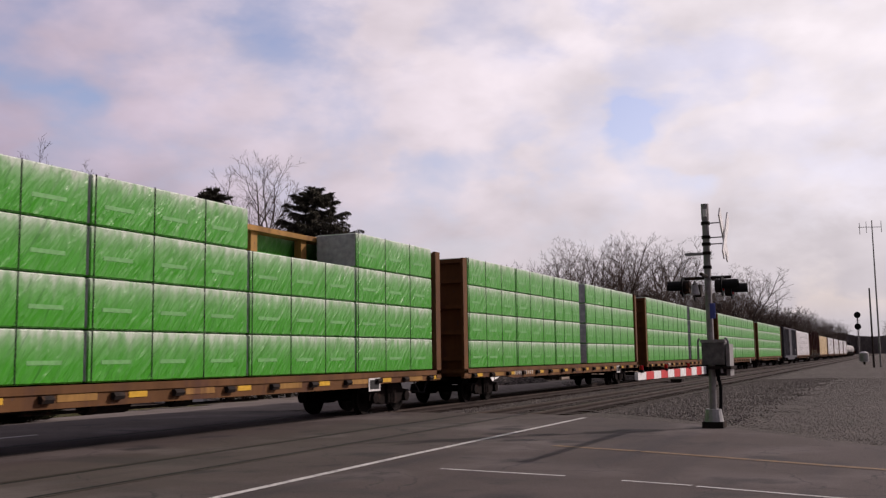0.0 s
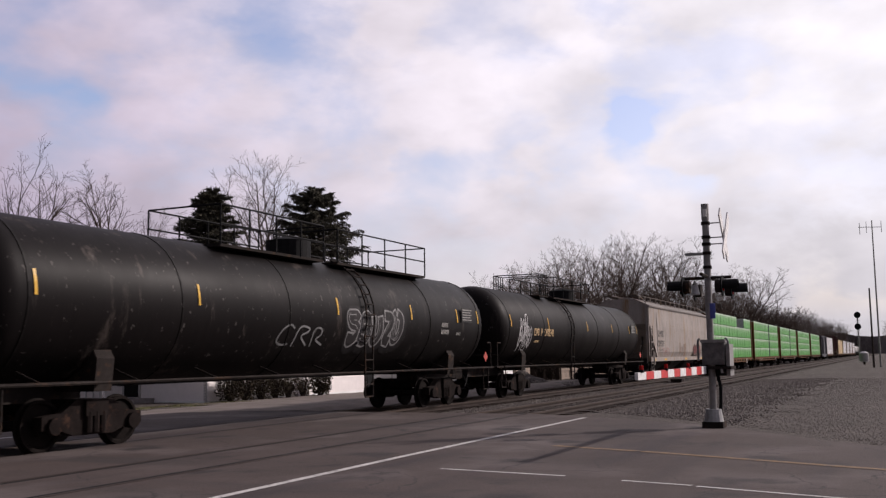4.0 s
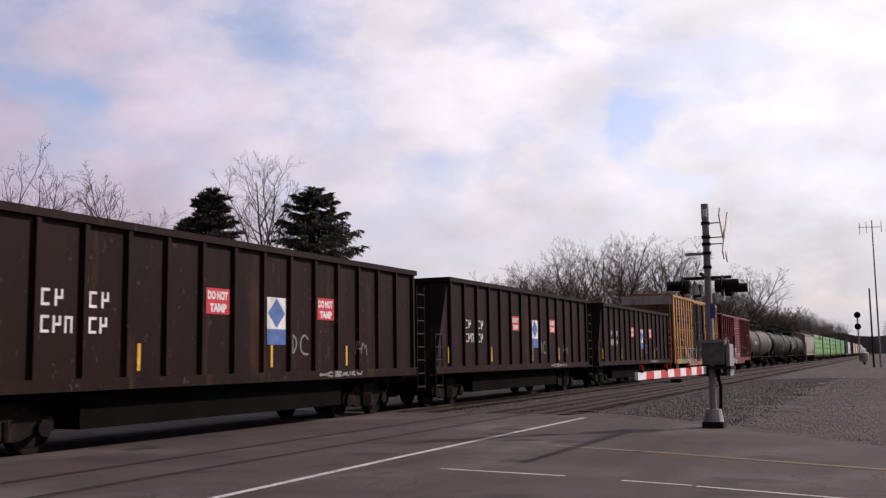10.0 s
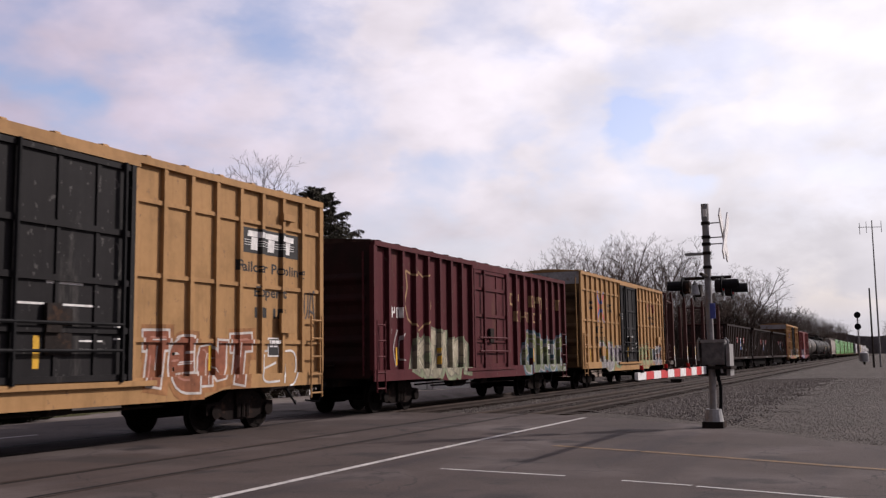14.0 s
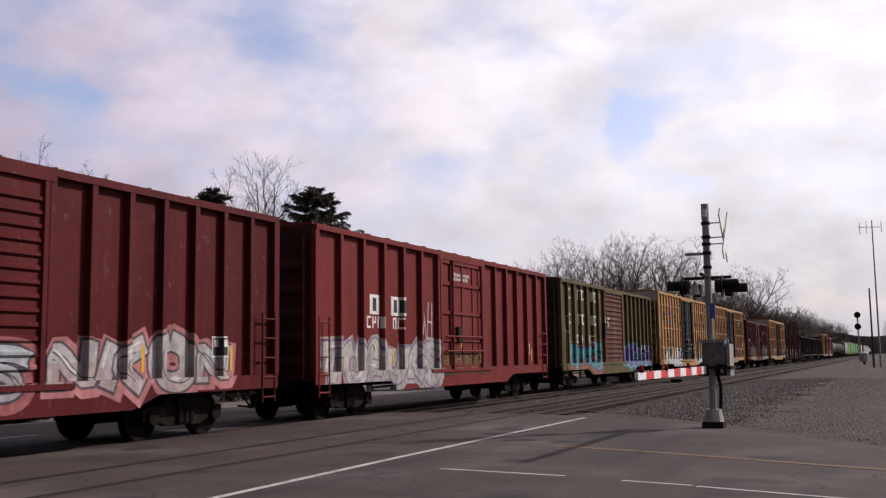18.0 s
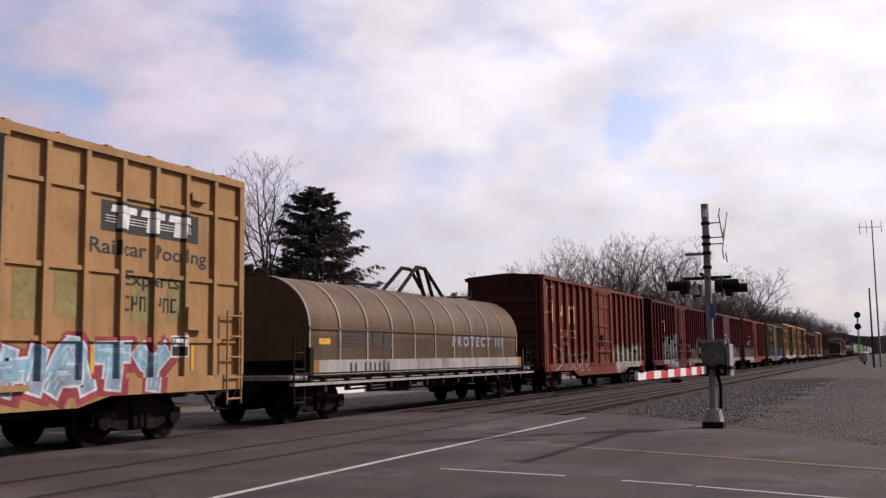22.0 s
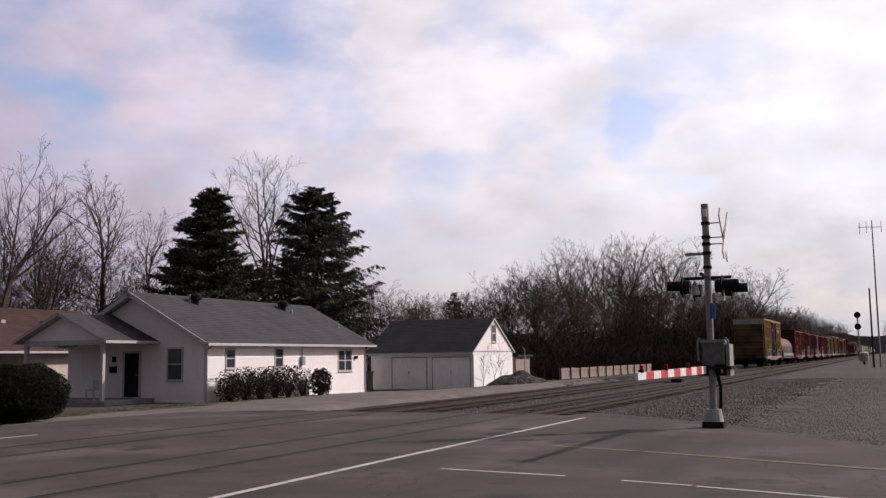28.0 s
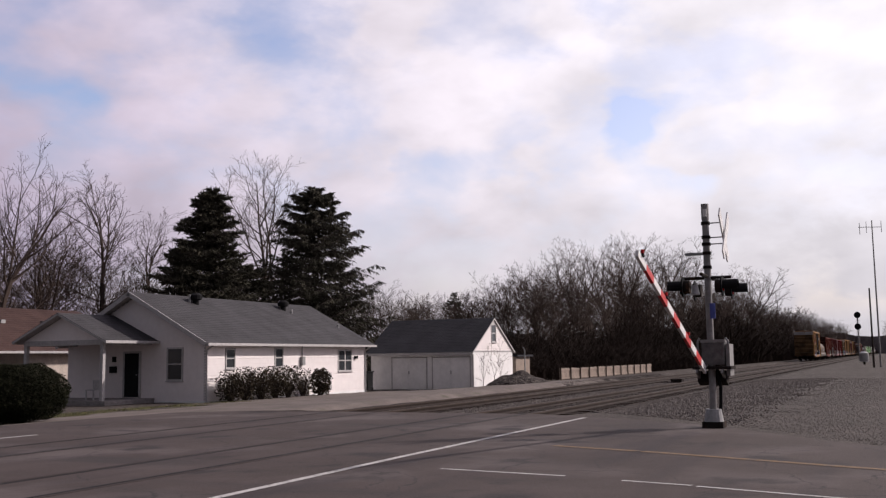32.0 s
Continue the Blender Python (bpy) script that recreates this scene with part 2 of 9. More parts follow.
M["twig"] = material("twig", (0.105, 0.080, 0.068), 0.95, gloss=0.05, dark=0.7, grain=4, blotch=0.6, bump=0)
M["brush"] = material("brush", (0.040, 0.030, 0.025), 0.95, gloss=0.04, dark=0.6, grain=4, blotch=0.6, bump=0)
M["needle"] = material("needle", (0.088, 0.084, 0.064), 0.9, gloss=0.04, dark=0.5, grain=6, blotch=1.2, bump=0)
M["leaf"] = material("leaf", (0.016, 0.017, 0.010), 0.95, gloss=0.02, dark=0.6, grain=8, blotch=2.5, bump=0)
M["leaf_brown"] = material("leaf_brown", (0.046, 0.037, 0.026), 0.95, gloss=0.04, dark=0.5, grain=8, blotch=2.5, bump=0)
M["red_paint"] = material("red_paint", (0.55, 0.05, 0.05), 0.5, dark=0.85, grain=10, blotch=3)
M["white_paint"] = material("white_paint", (0.75, 0.74, 0.73), 0.55, dark=0.85, grain=10, blotch=3)
M["fence_wood"] = material("fence_wood", (0.33, 0.265, 0.22), 0.85, dark=0.7, grain=14, blotch=1.5)


def glass(name, tint):
    m = bpy.data.materials.new(name)
    m.use_nodes = True
    b = m.node_tree.nodes["Principled BSDF"]
    b.inputs["Base Color"].default_value = (*tint, 1)
    b.inputs["Roughness"].default_value, b.inputs["Specular IOR Level"].default_value = 0.06, 0.7
    return m


def glowing(name, colour, strength):
    m = bpy.data.materials.new(name)
    m.use_nodes = True
    b = m.node_tree.nodes["Principled BSDF"]
    b.inputs["Base Color"].default_value = (*colour, 1)
    b.inputs["Emission Color"].default_value = (*colour, 1)
    b.inputs["Emission Strength"].default_value = strength
    return m


M["pane"] = glass("pane", (0.03, 0.035, 0.04))
M["red_lamp"] = glowing("red_lamp", (0.9, 0.03, 0.02), 1.5)


# ---- mesh helpers ----
def part(name, bm, mat, parent=None, label="", smooth=False):
    """Links a bmesh as one mesh object, under a thing or under a part."""
    me = bpy.data.meshes.new(name)
    bm.to_mesh(me)
    bm.free()
    if smooth:
        for p in me.polygons:
            p.use_smooth = True
    for one in mat if isinstance(mat, (list, tuple)) else (mat,):
        me.materials.append(one)
    ob = new(name, me)
    if parent:
        ob.parent = parent
    if label:
        ob["label"] = label
    return ob


def raw_part(name, verts, faces, mat, parent=None, label=""):
    me = bpy.data.meshes.new(name)
    me.from_pydata(verts, [], faces)
    me.update()
    me.materials.append(mat)
    ob = new(name, me)
    if parent:
        ob.parent = parent
    if label:
        ob["label"] = label
    return ob


def box(bm, x0, x1, y0, y1, z0, z1, m=None):
    vs = [bm.verts.new((m @ Vector(p)) if m else p) for p in ((x0, y0, z0), (x1, y0, z0), (x1, y1, z0), (x0, y1, z0), (x0, y0, z1), (x1, y0, z1), (x1, y1, z1), (x0, y1, z1))]
    for f in ((0, 3, 2, 1), (4, 5, 6, 7), (0, 1, 5, 4), (1, 2, 6, 5), (2, 3, 7, 6), (3, 0, 4, 7)):
        bm.faces.new([vs[i] for i in f])


def boxes(*dims):
    bm = bmesh.new()
    for d in dims:
        box(bm, *d)
    return bm


def prism(bm, outline, axis, a, b):
    """An outline of (u, v) pairs drawn out along an axis from a to b."""
    put = {"x": lambda u, v, w: (w, u, v), "y": lambda u, v, w: (u, w, v), "z": lambda u, v, w: (u, v, w)}[axis]
    lo = [bm.verts.new(put(u, v, a)) for u, v in outline]
    hi = [bm.verts.new(put(u, v, b)) for u, v in outline]
    k = len(outline)
    bm.faces.new(lo)
    bm.faces.new(hi[::-1])
    for i in range(k):
        bm.faces.new((lo[i], lo[(i + 1) % k], hi[(i + 1) % k], hi[i]))
    bmesh.ops.recalc_face_normals(bm, faces=bm.faces)
    return bm


def rod(bm, p, q, r, sides=8, r2=None):
    """A round bar from p to q."""
    p, q = Vector(p), Vector(q)
    turn = (q - p).to_track_quat("Z", "Y").to_matrix()
    rings = []
    for c, rad in ((p, r), (q, r if r2 is None else r2)):
        rings.append([bm.verts.new(c + turn @ Vector((math.cos(math.tau * i / sides) * rad, math.sin(math.tau * i / sides) * rad, 0))) for i in range(sides)])
    bm.faces.new(rings[0][::-1])
    bm.faces.new(rings[1])
    for i in range(sides):
        bm.faces.new((rings[0][i], rings[0][(i + 1) % sides], rings[1][(i + 1) % sides], rings[1][i]))
    return bm


def rods(*segments, r=0.02, sides=6):
    bm = bmesh.new()
    for p, q in segments:
        rod(bm, p, q, r, sides)
    return bm


def empty(name, x, y, z, rz=0):
    ob = new(name)
    ob.empty_display_size = 0.3
    ob.matrix_world = pose(x, y, z, 0, 0, rz)
    return ob

# ---- ground, road, tracks ----
def ground_z(x, y):
    """Height of the ground: level at the crossing, falling gently towards the houses."""
    def ease(a, b, v):
        u = min(1, max(0, (v - a) / (b - a)))
        return u * u * (3 - 2 * u)
    z = -0.02 - 0.38 * ease(15.5, 27, y) - 0.1 * ease(38, 55, x) * ease(15.5, 27, y)
    z -= 0.10 * ease(24, 28, x) * ease(3, 6.5, y) * (1 - ease(7.2, 7.6, y))
    z -= 0.30 * ease(23.2, 26, x) * ease(7.0, 7.9, y) * (1 - ease(15.0, 16.4, y))
    return z


def make_ground():
    xs = [-3000, -600, -200, -80] + [-40 + 4 * i for i in range(15)] + [20 + 0.8 * i for i in range(60)] + [70 + 8 * i for i in range(20)] + [260, 400, 800, 2000, 4000]
    ys = [-4000, -800, -200, -60, -30] + [-16 + 2 * i for i in range(9)] + [2 + 0.4 * i for i in range(70)] + [32, 36, 42, 60, 100, 200, 600, 2000, 4000]
    verts = [(x, y, ground_z(x, y) + (0.03 * noise.noise((x * 0.8, y * 0.8, 0)) if 24 < x < 70 and 2 < y < 30 else 0)) for x in xs for y in ys]
    k = len(ys)
    faces = [(i * k + j, (i + 1) * k + j, (i + 1) * k + j + 1, i * k + j + 1) for i in range(len(xs) - 1) for j in range(k - 1)]
    ob = raw_part("ground", verts, faces, M["gravel"])
    tagged(ob, "grey-brown gravel and bare soil beside the railway", "ground", kind="structure")


make_ground()
M["lot"] = material("lot", (0.165, 0.138, 0.124), 0.95, dark=0.6, grain=16, blotch=0.5, bump=0.6, rust=(0.085, 0.078, 0.055), rust_amount=0.55)


def make_lot():
    """Pale packed gravel between the road and the houses."""
    xs, ys = [12 + 0.8 * i for i in range(62)], [15.7 + 0.4 * i for i in range(30)]
    V = [(x + (0.5 * noise.noise((y * 0.7, 3, 0)) if x > 60 else 0), y + (0.35 if y > 16 else 0.1) * noise.noise((x * 0.5, 0, y)), ground_z(x, y) + 0.035 + (0.03 * noise.noise((x * 0.8, y * 0.8, 0)) if 24 < x < 70 else 0)) for x in xs for y in ys]
    k = len(ys)
    F = []
    for i in range(len(xs) - 1):
        for j in range(k - 1):
            x, y = xs[i] + 0.4, ys[j] + 0.2
            if (x < 23.6 and y < 19.8) or (x < 33 and y > 25.0 + 0.3 * math.sin(x)) or (x < 20 and y > 22.4) or (x > 50 and y > 22.6):
                continue
            F.append((i * k + j, (i + 1) * k + j, (i + 1) * k + j + 1, i * k + j + 1))
    tagged(raw_part("gravel_lot", V, F, M["lot"]), "pale packed gravel lot before the house", "gravel lot", kind="structure")


make_lot()


def make_verge():
    """Dark leaf litter under the brush, from the fence along the far side of the line."""
    xs, ys = [56 + 2 * i for i in range(60)] + [180 + 20 * i for i in range(32)], [15.7 + 0.8 * i for i in range(16)] + [30, 36, 44]
    V = [(x, y + (0.5 * noise.noise((x * 0.3, y, 0)) if y < 17 else 0), ground_z(x, y) + 0.03 + 0.02 * noise.noise((x, y, 1))) for x in xs for y in ys]
    k = len(ys)
    F = []
    for i in range(len(xs) - 1):
        for j in range(k - 1):
            if xs[i] < 63 and ys[j] > 18.4:
                continue
            F.append((i * k + j, (i + 1) * k + j, (i + 1) * k + j + 1, i * k + j + 1))
    tagged(raw_part("verge", V, F, M["litter"]), "dark brown leaf litter and soil under the brush", "verge", kind="structure")


make_verge()
ROAD_EDGE = [(-3.0, -13.0), (12.6, -6.0), (14.6, -2.5), (16.2, 0.1), (17.3, 1.1), (18.7, 2.2), (20.4, 3.55), (22.5, 6.6), (23.3, 8.2), (23.4, 14.4), (23.2, 17.0)]


def make_road():
    bm = bmesh.new()
    left = [(-45, y) for _, y in ROAD_EDGE]
    outline = ROAD_EDGE + [(22.0, 18.6), (17.5, 18.9), (12.0, 19.2), (4, 19.4), (-45, 19.6), (-45, -13)]
    top = [bm.verts.new((x, y, 0.0)) for x, y in outline]
    low = [bm.verts.new((x, y, -0.25)) for x, y in outline]
    bm.faces.new(top)
    for i in range(len(outline)):
        j = (i + 1) % len(outline)
        bm.faces.new((top[j], top[i], low[i], low[j]))
    bmesh.ops.recalc_face_normals(bm, faces=bm.faces)
    tagged(part("road", bm, M["asphalt"]), "worn grey asphalt road surface across the tracks", "road", kind="structure")


make_road()


def line_strip(pts, width, mat, name, label):
    bm = bmesh.new()
    for (x0, y0), (x1, y1) in zip(pts, pts[1:]):
        d = Vector((x1 - x0, y1 - y0)).normalized()
        n = Vector((-d.y, d.x)) * width / 2
        a, b = Vector((x0, y0)), Vector((x1, y1))
        vs = [bm.verts.new((*p, 0.005)) for p in (a - n, b - n, b + n, a + n)]
        bm.faces.new(vs)
    return tagged(part(name, bm, mat), label, "road marking", kind="structure")


line_strip([(2.0, 6.50), (8.4, 6.52), (13.06, 6.58), (22.1, 6.55)], 0.12, M["white_line"], "stop_line", "worn white stop line painted on the asphalt")
line_strip([(4.0, 15.9), (14.6, 15.72)], 0.12, M["white_line"], "stop_line", "faded white stop line beyond the tracks")
line_strip([(11.6, 5.38), (11.35, 3.63)], 0.07, M["white_line"], "lane_line", "thin worn white lane line on the asphalt")
line_strip([(11.14, 2.89), (10.95, 2.06)], 0.07, M["white_line"], "lane_line", "thin worn white lane line on the asphalt")
line_strip([(10.9, 2.0), (10.47, 0.57), (9.6, -3.0)], 0.07, M["white_line"], "lane_line", "thin worn white lane line on the asphalt")
line_strip([(15.1, 5.0), (14.59, 3.51)], 0.16, M["yellow_line"], "centre_line", "faded yellow centre line on the asphalt")
line_strip([(14.57, 3.45), (13.12, 0.14), (11.5, -4.0)], 0.16, M["yellow_line"], "centre_line", "faded yellow centre line on the asphalt")

TRACK_FAR, TRACK_NEAR = 13.315, 9.12


def make_track(name, yc):
    """Two rails on ties in ballast; in the road the rails lie flush in the asphalt."""
    t = empty(name, 0, yc, 0)
    tagged(t, "rusty steel rails on dark wooden ties in grey ballast", "railway track", kind="structure")
    bm = bmesh.new()
    prism(bm, [(-2.3, -0.42), (-1.45, -0.17), (1.45, -0.17), (2.3, -0.42)], "x", 23.35, 900)
    part("ballast_bed", bm, M["bed"], t)
    for s in (-1, 1):
        y = s * 0.7525
        bm = bmesh.new()
        prism(bm, [(y - 0.07, -0.15), (y + 0.07, -0.15), (y + 0.07, -0.13), (y + 0.012, -0.10), (y + 0.012, -0.04), (y - 0.012, -0.04), (y - 0.012, -0.10), (y - 0.07, -0.13)], "x", 23.2, 900)
        rail = part("rail", bm, M["rail"], t)
        part("rail_head", boxes((23.0, 900, y - 0.036, y + 0.036, -0.039, 0.006)), M["rail_head"], rail)
        part("crossing_rail", boxes((-250, 23.0, y - 0.036, y + 0.036, -0.039, 0.0015)), M["rail"], t)
        part("flangeway", boxes((-60, 23.3, y - s * 0.11 - 0.035, y - s * 0.11 + 0.035, -0.1, 0.002)), M["black"], t)
    base = bpy.data.meshes.new("tie")
    tmp = boxes((-0.11, 0.11, -1.3, 1.3, -0.30, -0.145))
    tmp.to_mesh(base)
    tmp.free()
    base.materials.append(M["tie"])
    for i in range(130):
        ob = new("tie", base)
        ob.parent = t
        ob.location = (23.7 + 0.53 * i, random.uniform(-0.04, 0.04), random.uniform(-0.01, 0.01))
    bm = bmesh.new()
    for i in range(130, 900):
        box(bm, 23.7 + 0.53 * i - 0.11, 23.7 + 0.53 * i + 0.11, -1.3, 1.3, -0.3, -0.145)
    tagged(part("far_ties", bm, M["tie"], t), kind="stuff")
    return t


make_track("track_far", TRACK_FAR)


def make_switch_box():
    """Low dark machine on long ties between the two tracks."""
    t = empty("switch_machine", 55.5, 11.0, -0.32)
    tagged(t, "low dark steel switch machine between the two tracks", "switch machine")
    for x in (-0.3, 0.3):
        part("tie", boxes((x - 0.11, x + 0.11, -0.9, 0.9, 0.0, 0.16)), M["tie"], t)
    part("case", boxes((-0.42, 0.42, -0.3, 0.3, 0.16, 0.36)), M["dark_metal"], t)
    part("lid", boxes((-0.46, 0.46, -0.34, 0.34, 0.361, 0.40)), M["rail"], t)
    part("rod", rods(((0.0, 0.3, 0.2), (0.0, 0.95, 0.2)), r=0.03), M["rail"], t)


make_switch_box()
make_track("track_near", TRACK_NEAR)


# ---- house ----
def board_parts(parent, axis, fixed, a, b, z0, z1, step, out, mat, top=None, holes=()):
    """The lapped boards of a wall, each a part; boards stop at the openings (lo, hi, z0, z1)."""
    z = z0
    while z < z1 - 0.01:
        zt = min(z + step, z1)
        lo, hi = (a, b) if top is None else top((z + zt) / 2)
        runs = [(lo, hi)]
        for h0, h1, hz0, hz1 in holes:
            if zt > hz0 + 0.02 and z < hz1 - 0.02:
                cut = []
                for r0, r1 in runs:
                    cut += [(r0, min(r1, h0)), (max(r0, h1), r1)]
                runs = cut
        for r0, r1 in runs:
            if r1 - r0 > 0.04:
                bm = bmesh.new()
                prism(bm, [(fixed + out * 0.030, z), (fixed + out * 0.004, zt), (fixed - out * 0.01, zt), (fixed - out * 0.01, z)], axis, r0, r1)
                part("siding_board", bm, mat, parent)
        z = zt


def window_on(parent, axis, fixed, a, b, z0, z1, out, mullion=False):
    """A sash window with frame, sill and panes on a wall plane."""
    def bx(bm, u0, u1, d0, d1, w0, w1):
        p, q = fixed + out * d0, fixed + out * d1
        p, q = min(p, q), max(p, q)
        box(bm, *((u0, u1, p, q) if axis == "x" else (p, q, u0, u1)), w0, w1)
    bm = bmesh.new()
    f = 0.07
    for u0, u1, w0, w1 in ((a - f, a, z0 - f, z1 + f), (b, b + f, z0 - f, z1 + f), (a, b, z1, z1 + f), (a, b, z0 - f, z0)):
        bx(bm, u0, u1, -0.05, 0.05, w0, w1)
    win = part("window", bm, M["trim"], parent, "white framed sash window")
    mid = (a + b) / 2
    cols = [(a, mid - 0.05), (mid + 0.05, b)] if mullion else [(a, b)]
    if mullion:
        bm = bmesh.new()
        bx(bm, mid - 0.05, mid + 0.05, -0.04, 0.045, z0, z1)
        part("mullion", bm, M["trim"], win)
    zm = (z0 + z1) / 2
    bm = bmesh.new()
    bx(bm, a, b, -0.03, 0.04, zm - 0.03, zm + 0.03)
    part("meeting_rail", bm, M["trim"], win)
    for c0, c1 in cols:
        for w0, w1, dep in ((z0, zm - 0.03, 0.0), (zm + 0.03, z1, 0.012)):
            bm = bmesh.new()
            bx(bm, c0, c1, dep + 0.004, dep + 0.012, w0, w1)
            part("pane", bm, M["pane"], win)
    bm = bmesh.new()
    bx(bm, a - f - 0.03, b + f + 0.03, 0.0, 0.09, z0 - f - 0.04, z0 - f)
    part("window_sill", bm, M["trim"], win)
    return win


def shingle_slope(parent, p0, p1, p2, p3, mat, rows=14, name="shingle_course"):
    """A roof slope from eave p0-p1 up to ridge p3-p2, in courses that overlap."""
    p0, p1, p2, p3 = map(Vector, (p0, p1, p2, p3))
    n = (p1 - p0).cross(p3 - p0).normalized()
    if n.z < 0:
        n = -n
    for i in range(rows):
        u0, u1 = i / rows, (i + 1.15) / rows if i < rows - 1 else 1
        a, b, c, d = p0.lerp(p3, u0), p1.lerp(p2, u0), p1.lerp(p2, u1), p0.lerp(p3, u1)
        bm = bmesh.new()
        lo = [bm.verts.new(v) for v in (a, b, c, d)]
        hi = [bm.verts.new(v + n * k) for v, k in ((a, 0.016), (b, 0.016), (c, 0.008), (d, 0.008))]
        bm.faces.new(lo)
        bm.faces.new(hi)
        for k in range(4):
            bm.faces.new((lo[k], lo[(k + 1) % 4], hi[(k + 1) % 4], hi[k]))
        bmesh.ops.recalc_face_normals(bm, faces=bm.faces)
        part(name, bm, mat, parent)


def slab(p0, p1, p2, p3, t):
    """A flat board on four corners, thickened downwards."""
    bm = bmesh.new()
    ps = [Vector(p) for p in (p0, p1, p2, p3)]
    n = (ps[1] - ps[0]).cross(ps[3] - ps[0]).normalized()
    if n.z > 0:
        n = -n
    lo, hi = [bm.verts.new(p + n * t) for p in ps], [bm.verts.new(p) for p in ps]
    bm.faces.new(lo)
    bm.faces.new(hi)
    for k in range(4):
        bm.faces.new((lo[k], lo[(k + 1) % 4], hi[(k + 1) % 4], hi[k]))
    bmesh.ops.recalc_face_normals(bm, faces=bm.faces)
    return bm


def make_house():
    h = empty("house", 42, 31.7, -0.4)
    tagged(h, "small white clapboard house with grey shingle gable roof", "house")
    X0, X1, Y0, Y1, ZB, ZE, RY, RZ = 35.0, 49.5, 27.7, 35.8, -0.45, 2.36, 31.75, 4.55
    o = (-42, -31.7, 0.4)

    def P(name, bm, mat, parent=h, label=""):
        bmesh.ops.translate(bm, vec=o, verts=bm.verts)
        return part(name, bm, mat, parent, label)
    body = bmesh.new()
    prism(body, [(Y0, ZB), (Y1, ZB), (Y1, ZE), (RY, RZ - 0.12), (Y0, ZE)], "x", X0, X1)
    core = P("wall", body, M["siding"])
    P("foundation", boxes((X0 - 0.03, X1 + 0.03, Y0 - 0.03, Y1 + 0.03, ZB - 0.3, ZB + 0.12)), M["block_white"])
    # lapped boards on the two walls in view
    anchor = P("cladding", boxes((X0 - 0.02, X0 + 0.05, Y0 - 0.02, Y0 + 0.05, ZB + 0.1, ZE)), M["trim"])
    wins = [(36.5, 37.1, 1.14, 1.95), (40.43, 41.03, 1.14, 1.98), (46.5, 47.85, 0.84, 1.9)]
    for (a, b, z0, z1), mul in zip(wins, (False, False, True)):
        window_on(h, "x", Y0 + o[1], a + o[0], b + o[0], z0 + o[2], z1 + o[2], -1, mul)
    window_on(h, "y", X0 + o[0], 28.97 + o[1], 29.75 + o[1], 0.64 + o[2], 2.0 + o[2], -1)
    hol = [(a + o[0] - 0.09, b + o[0] + 0.09, z0 + o[2] - 0.09, z1 + o[2] + 0.09) for a, b, z0, z1 in wins]
    board_parts(anchor, "x", Y0 + o[1], X0 + o[0], X1 + o[0], ZB + 0.12 + o[2], ZE + o[2], 0.125, -1, M["siding"], holes=hol)

    def run(z):
        z -= o[2]
        if z < ZE:
            return Y0 + o[1], Y1 + o[1]
        k = (z - ZE) / (RZ - 0.12 - ZE)
        return Y0 + k * (RY - Y0) + o[1], Y1 - k * (Y1 - RY) + o[1]
    hol = [(28.88 + o[1], 29.84 + o[1], 0.55 + o[2], 2.09 + o[2]), (31.3 + o[1], 32.4 + o[1], -0.3 + o[2], 1.95 + o[2])]
    board_parts(anchor, "y", X0 + o[0], 0, 0, ZB + 0.12 + o[2], RZ - 0.15 + o[2], 0.125, -1, M["siding"], top=run, holes=hol)
    # roof
    ov, ex = 0.42, 0.45
    sl = (RZ - ZE) / (RY - Y0)
    A = lambda x, y, z: (x + o[0], y + o[1], z + o[2])
    eave_z = ZE - ov * sl + 0.1
    for side, ye in ((-1, Y0 - ov), (1, Y1 + ov)):
        deck = part("roof", slab(A(X0 - ex, ye, eave_z), A(X1 + ex, ye, eave_z), A(X1 + ex, RY, RZ + 0.1), A(X0 - ex, RY, RZ + 0.1), 0.1), M["trim"], h)
        shingle_slope(deck, A(X0 - ex, ye, eave_z + 0.004), A(X1 + ex, ye, eave_z + 0.004), A(X1 + ex, RY, RZ + 0.104), A(X0 - ex, RY, RZ + 0.104), M["shingle"], 26)
    P("gutter", boxes((X0 - ex, X1 + ex, Y0 - ov - 0.12, Y0 - ov - 0.01, eave_z - 0.12, eave_z + 0.0)), M["trim"], h, "white metal gutter")
    for s in (-1, 1):
        ye = Y0 - ov if s < 0 else Y1 + ov
        part("bargeboard", slab(A(X0 - ex - 0.03, ye, eave_z + 0.02), A(X0 - ex + 0.02, ye, eave_z + 0.02), A(X0 - ex + 0.02, RY, RZ + 0.12), A(X0 - ex - 0.03, RY, RZ + 0.12), 0.2), M["trim"], h)
    for x in (X0 + 0.06, X1 - 0.06):
        P("downpipe", rods(((x, Y0 - 0.06, ZB), (x, Y0 - 0.06, eave_z - 0.3)), ((x, Y0 - 0.06, eave_z - 0.3), (x, Y0 - ov, eave_z - 0.1)), r=0.04), M["trim"], h)
    for x in (38.4, 46.0):
        bm = bmesh.new()
        for z0, z1, r0, r1 in ((4.0, 4.42, 0.16, 0.16), (4.42, 4.47, 0.18, 0.30), (4.47, 4.66, 0.30, 0.31), (4.66, 4.78, 0.31, 0.16)):
            rod(bm, (x, 31.0, z0), (x, 31.0, z1), r0, 14, r1)
        P("roof_vent", bm, M["black"], h, "black round roof turbine vent")
    for x, y, z in ((46.25, 30.6, 3.95), (49.0, 29.2, 3.1), (38.05, 31.1, 4.35)):
        P("vent_pipe", rods(((x, y, z - 0.3), (x, y, z + 0.35)), r=0.05), M["galvanised"], h)
    P("electric_meter", boxes((42.65, 42.9, 27.52, 27.68, 1.15, 1.6)), M["galvanised"], h, "grey electric meter box")
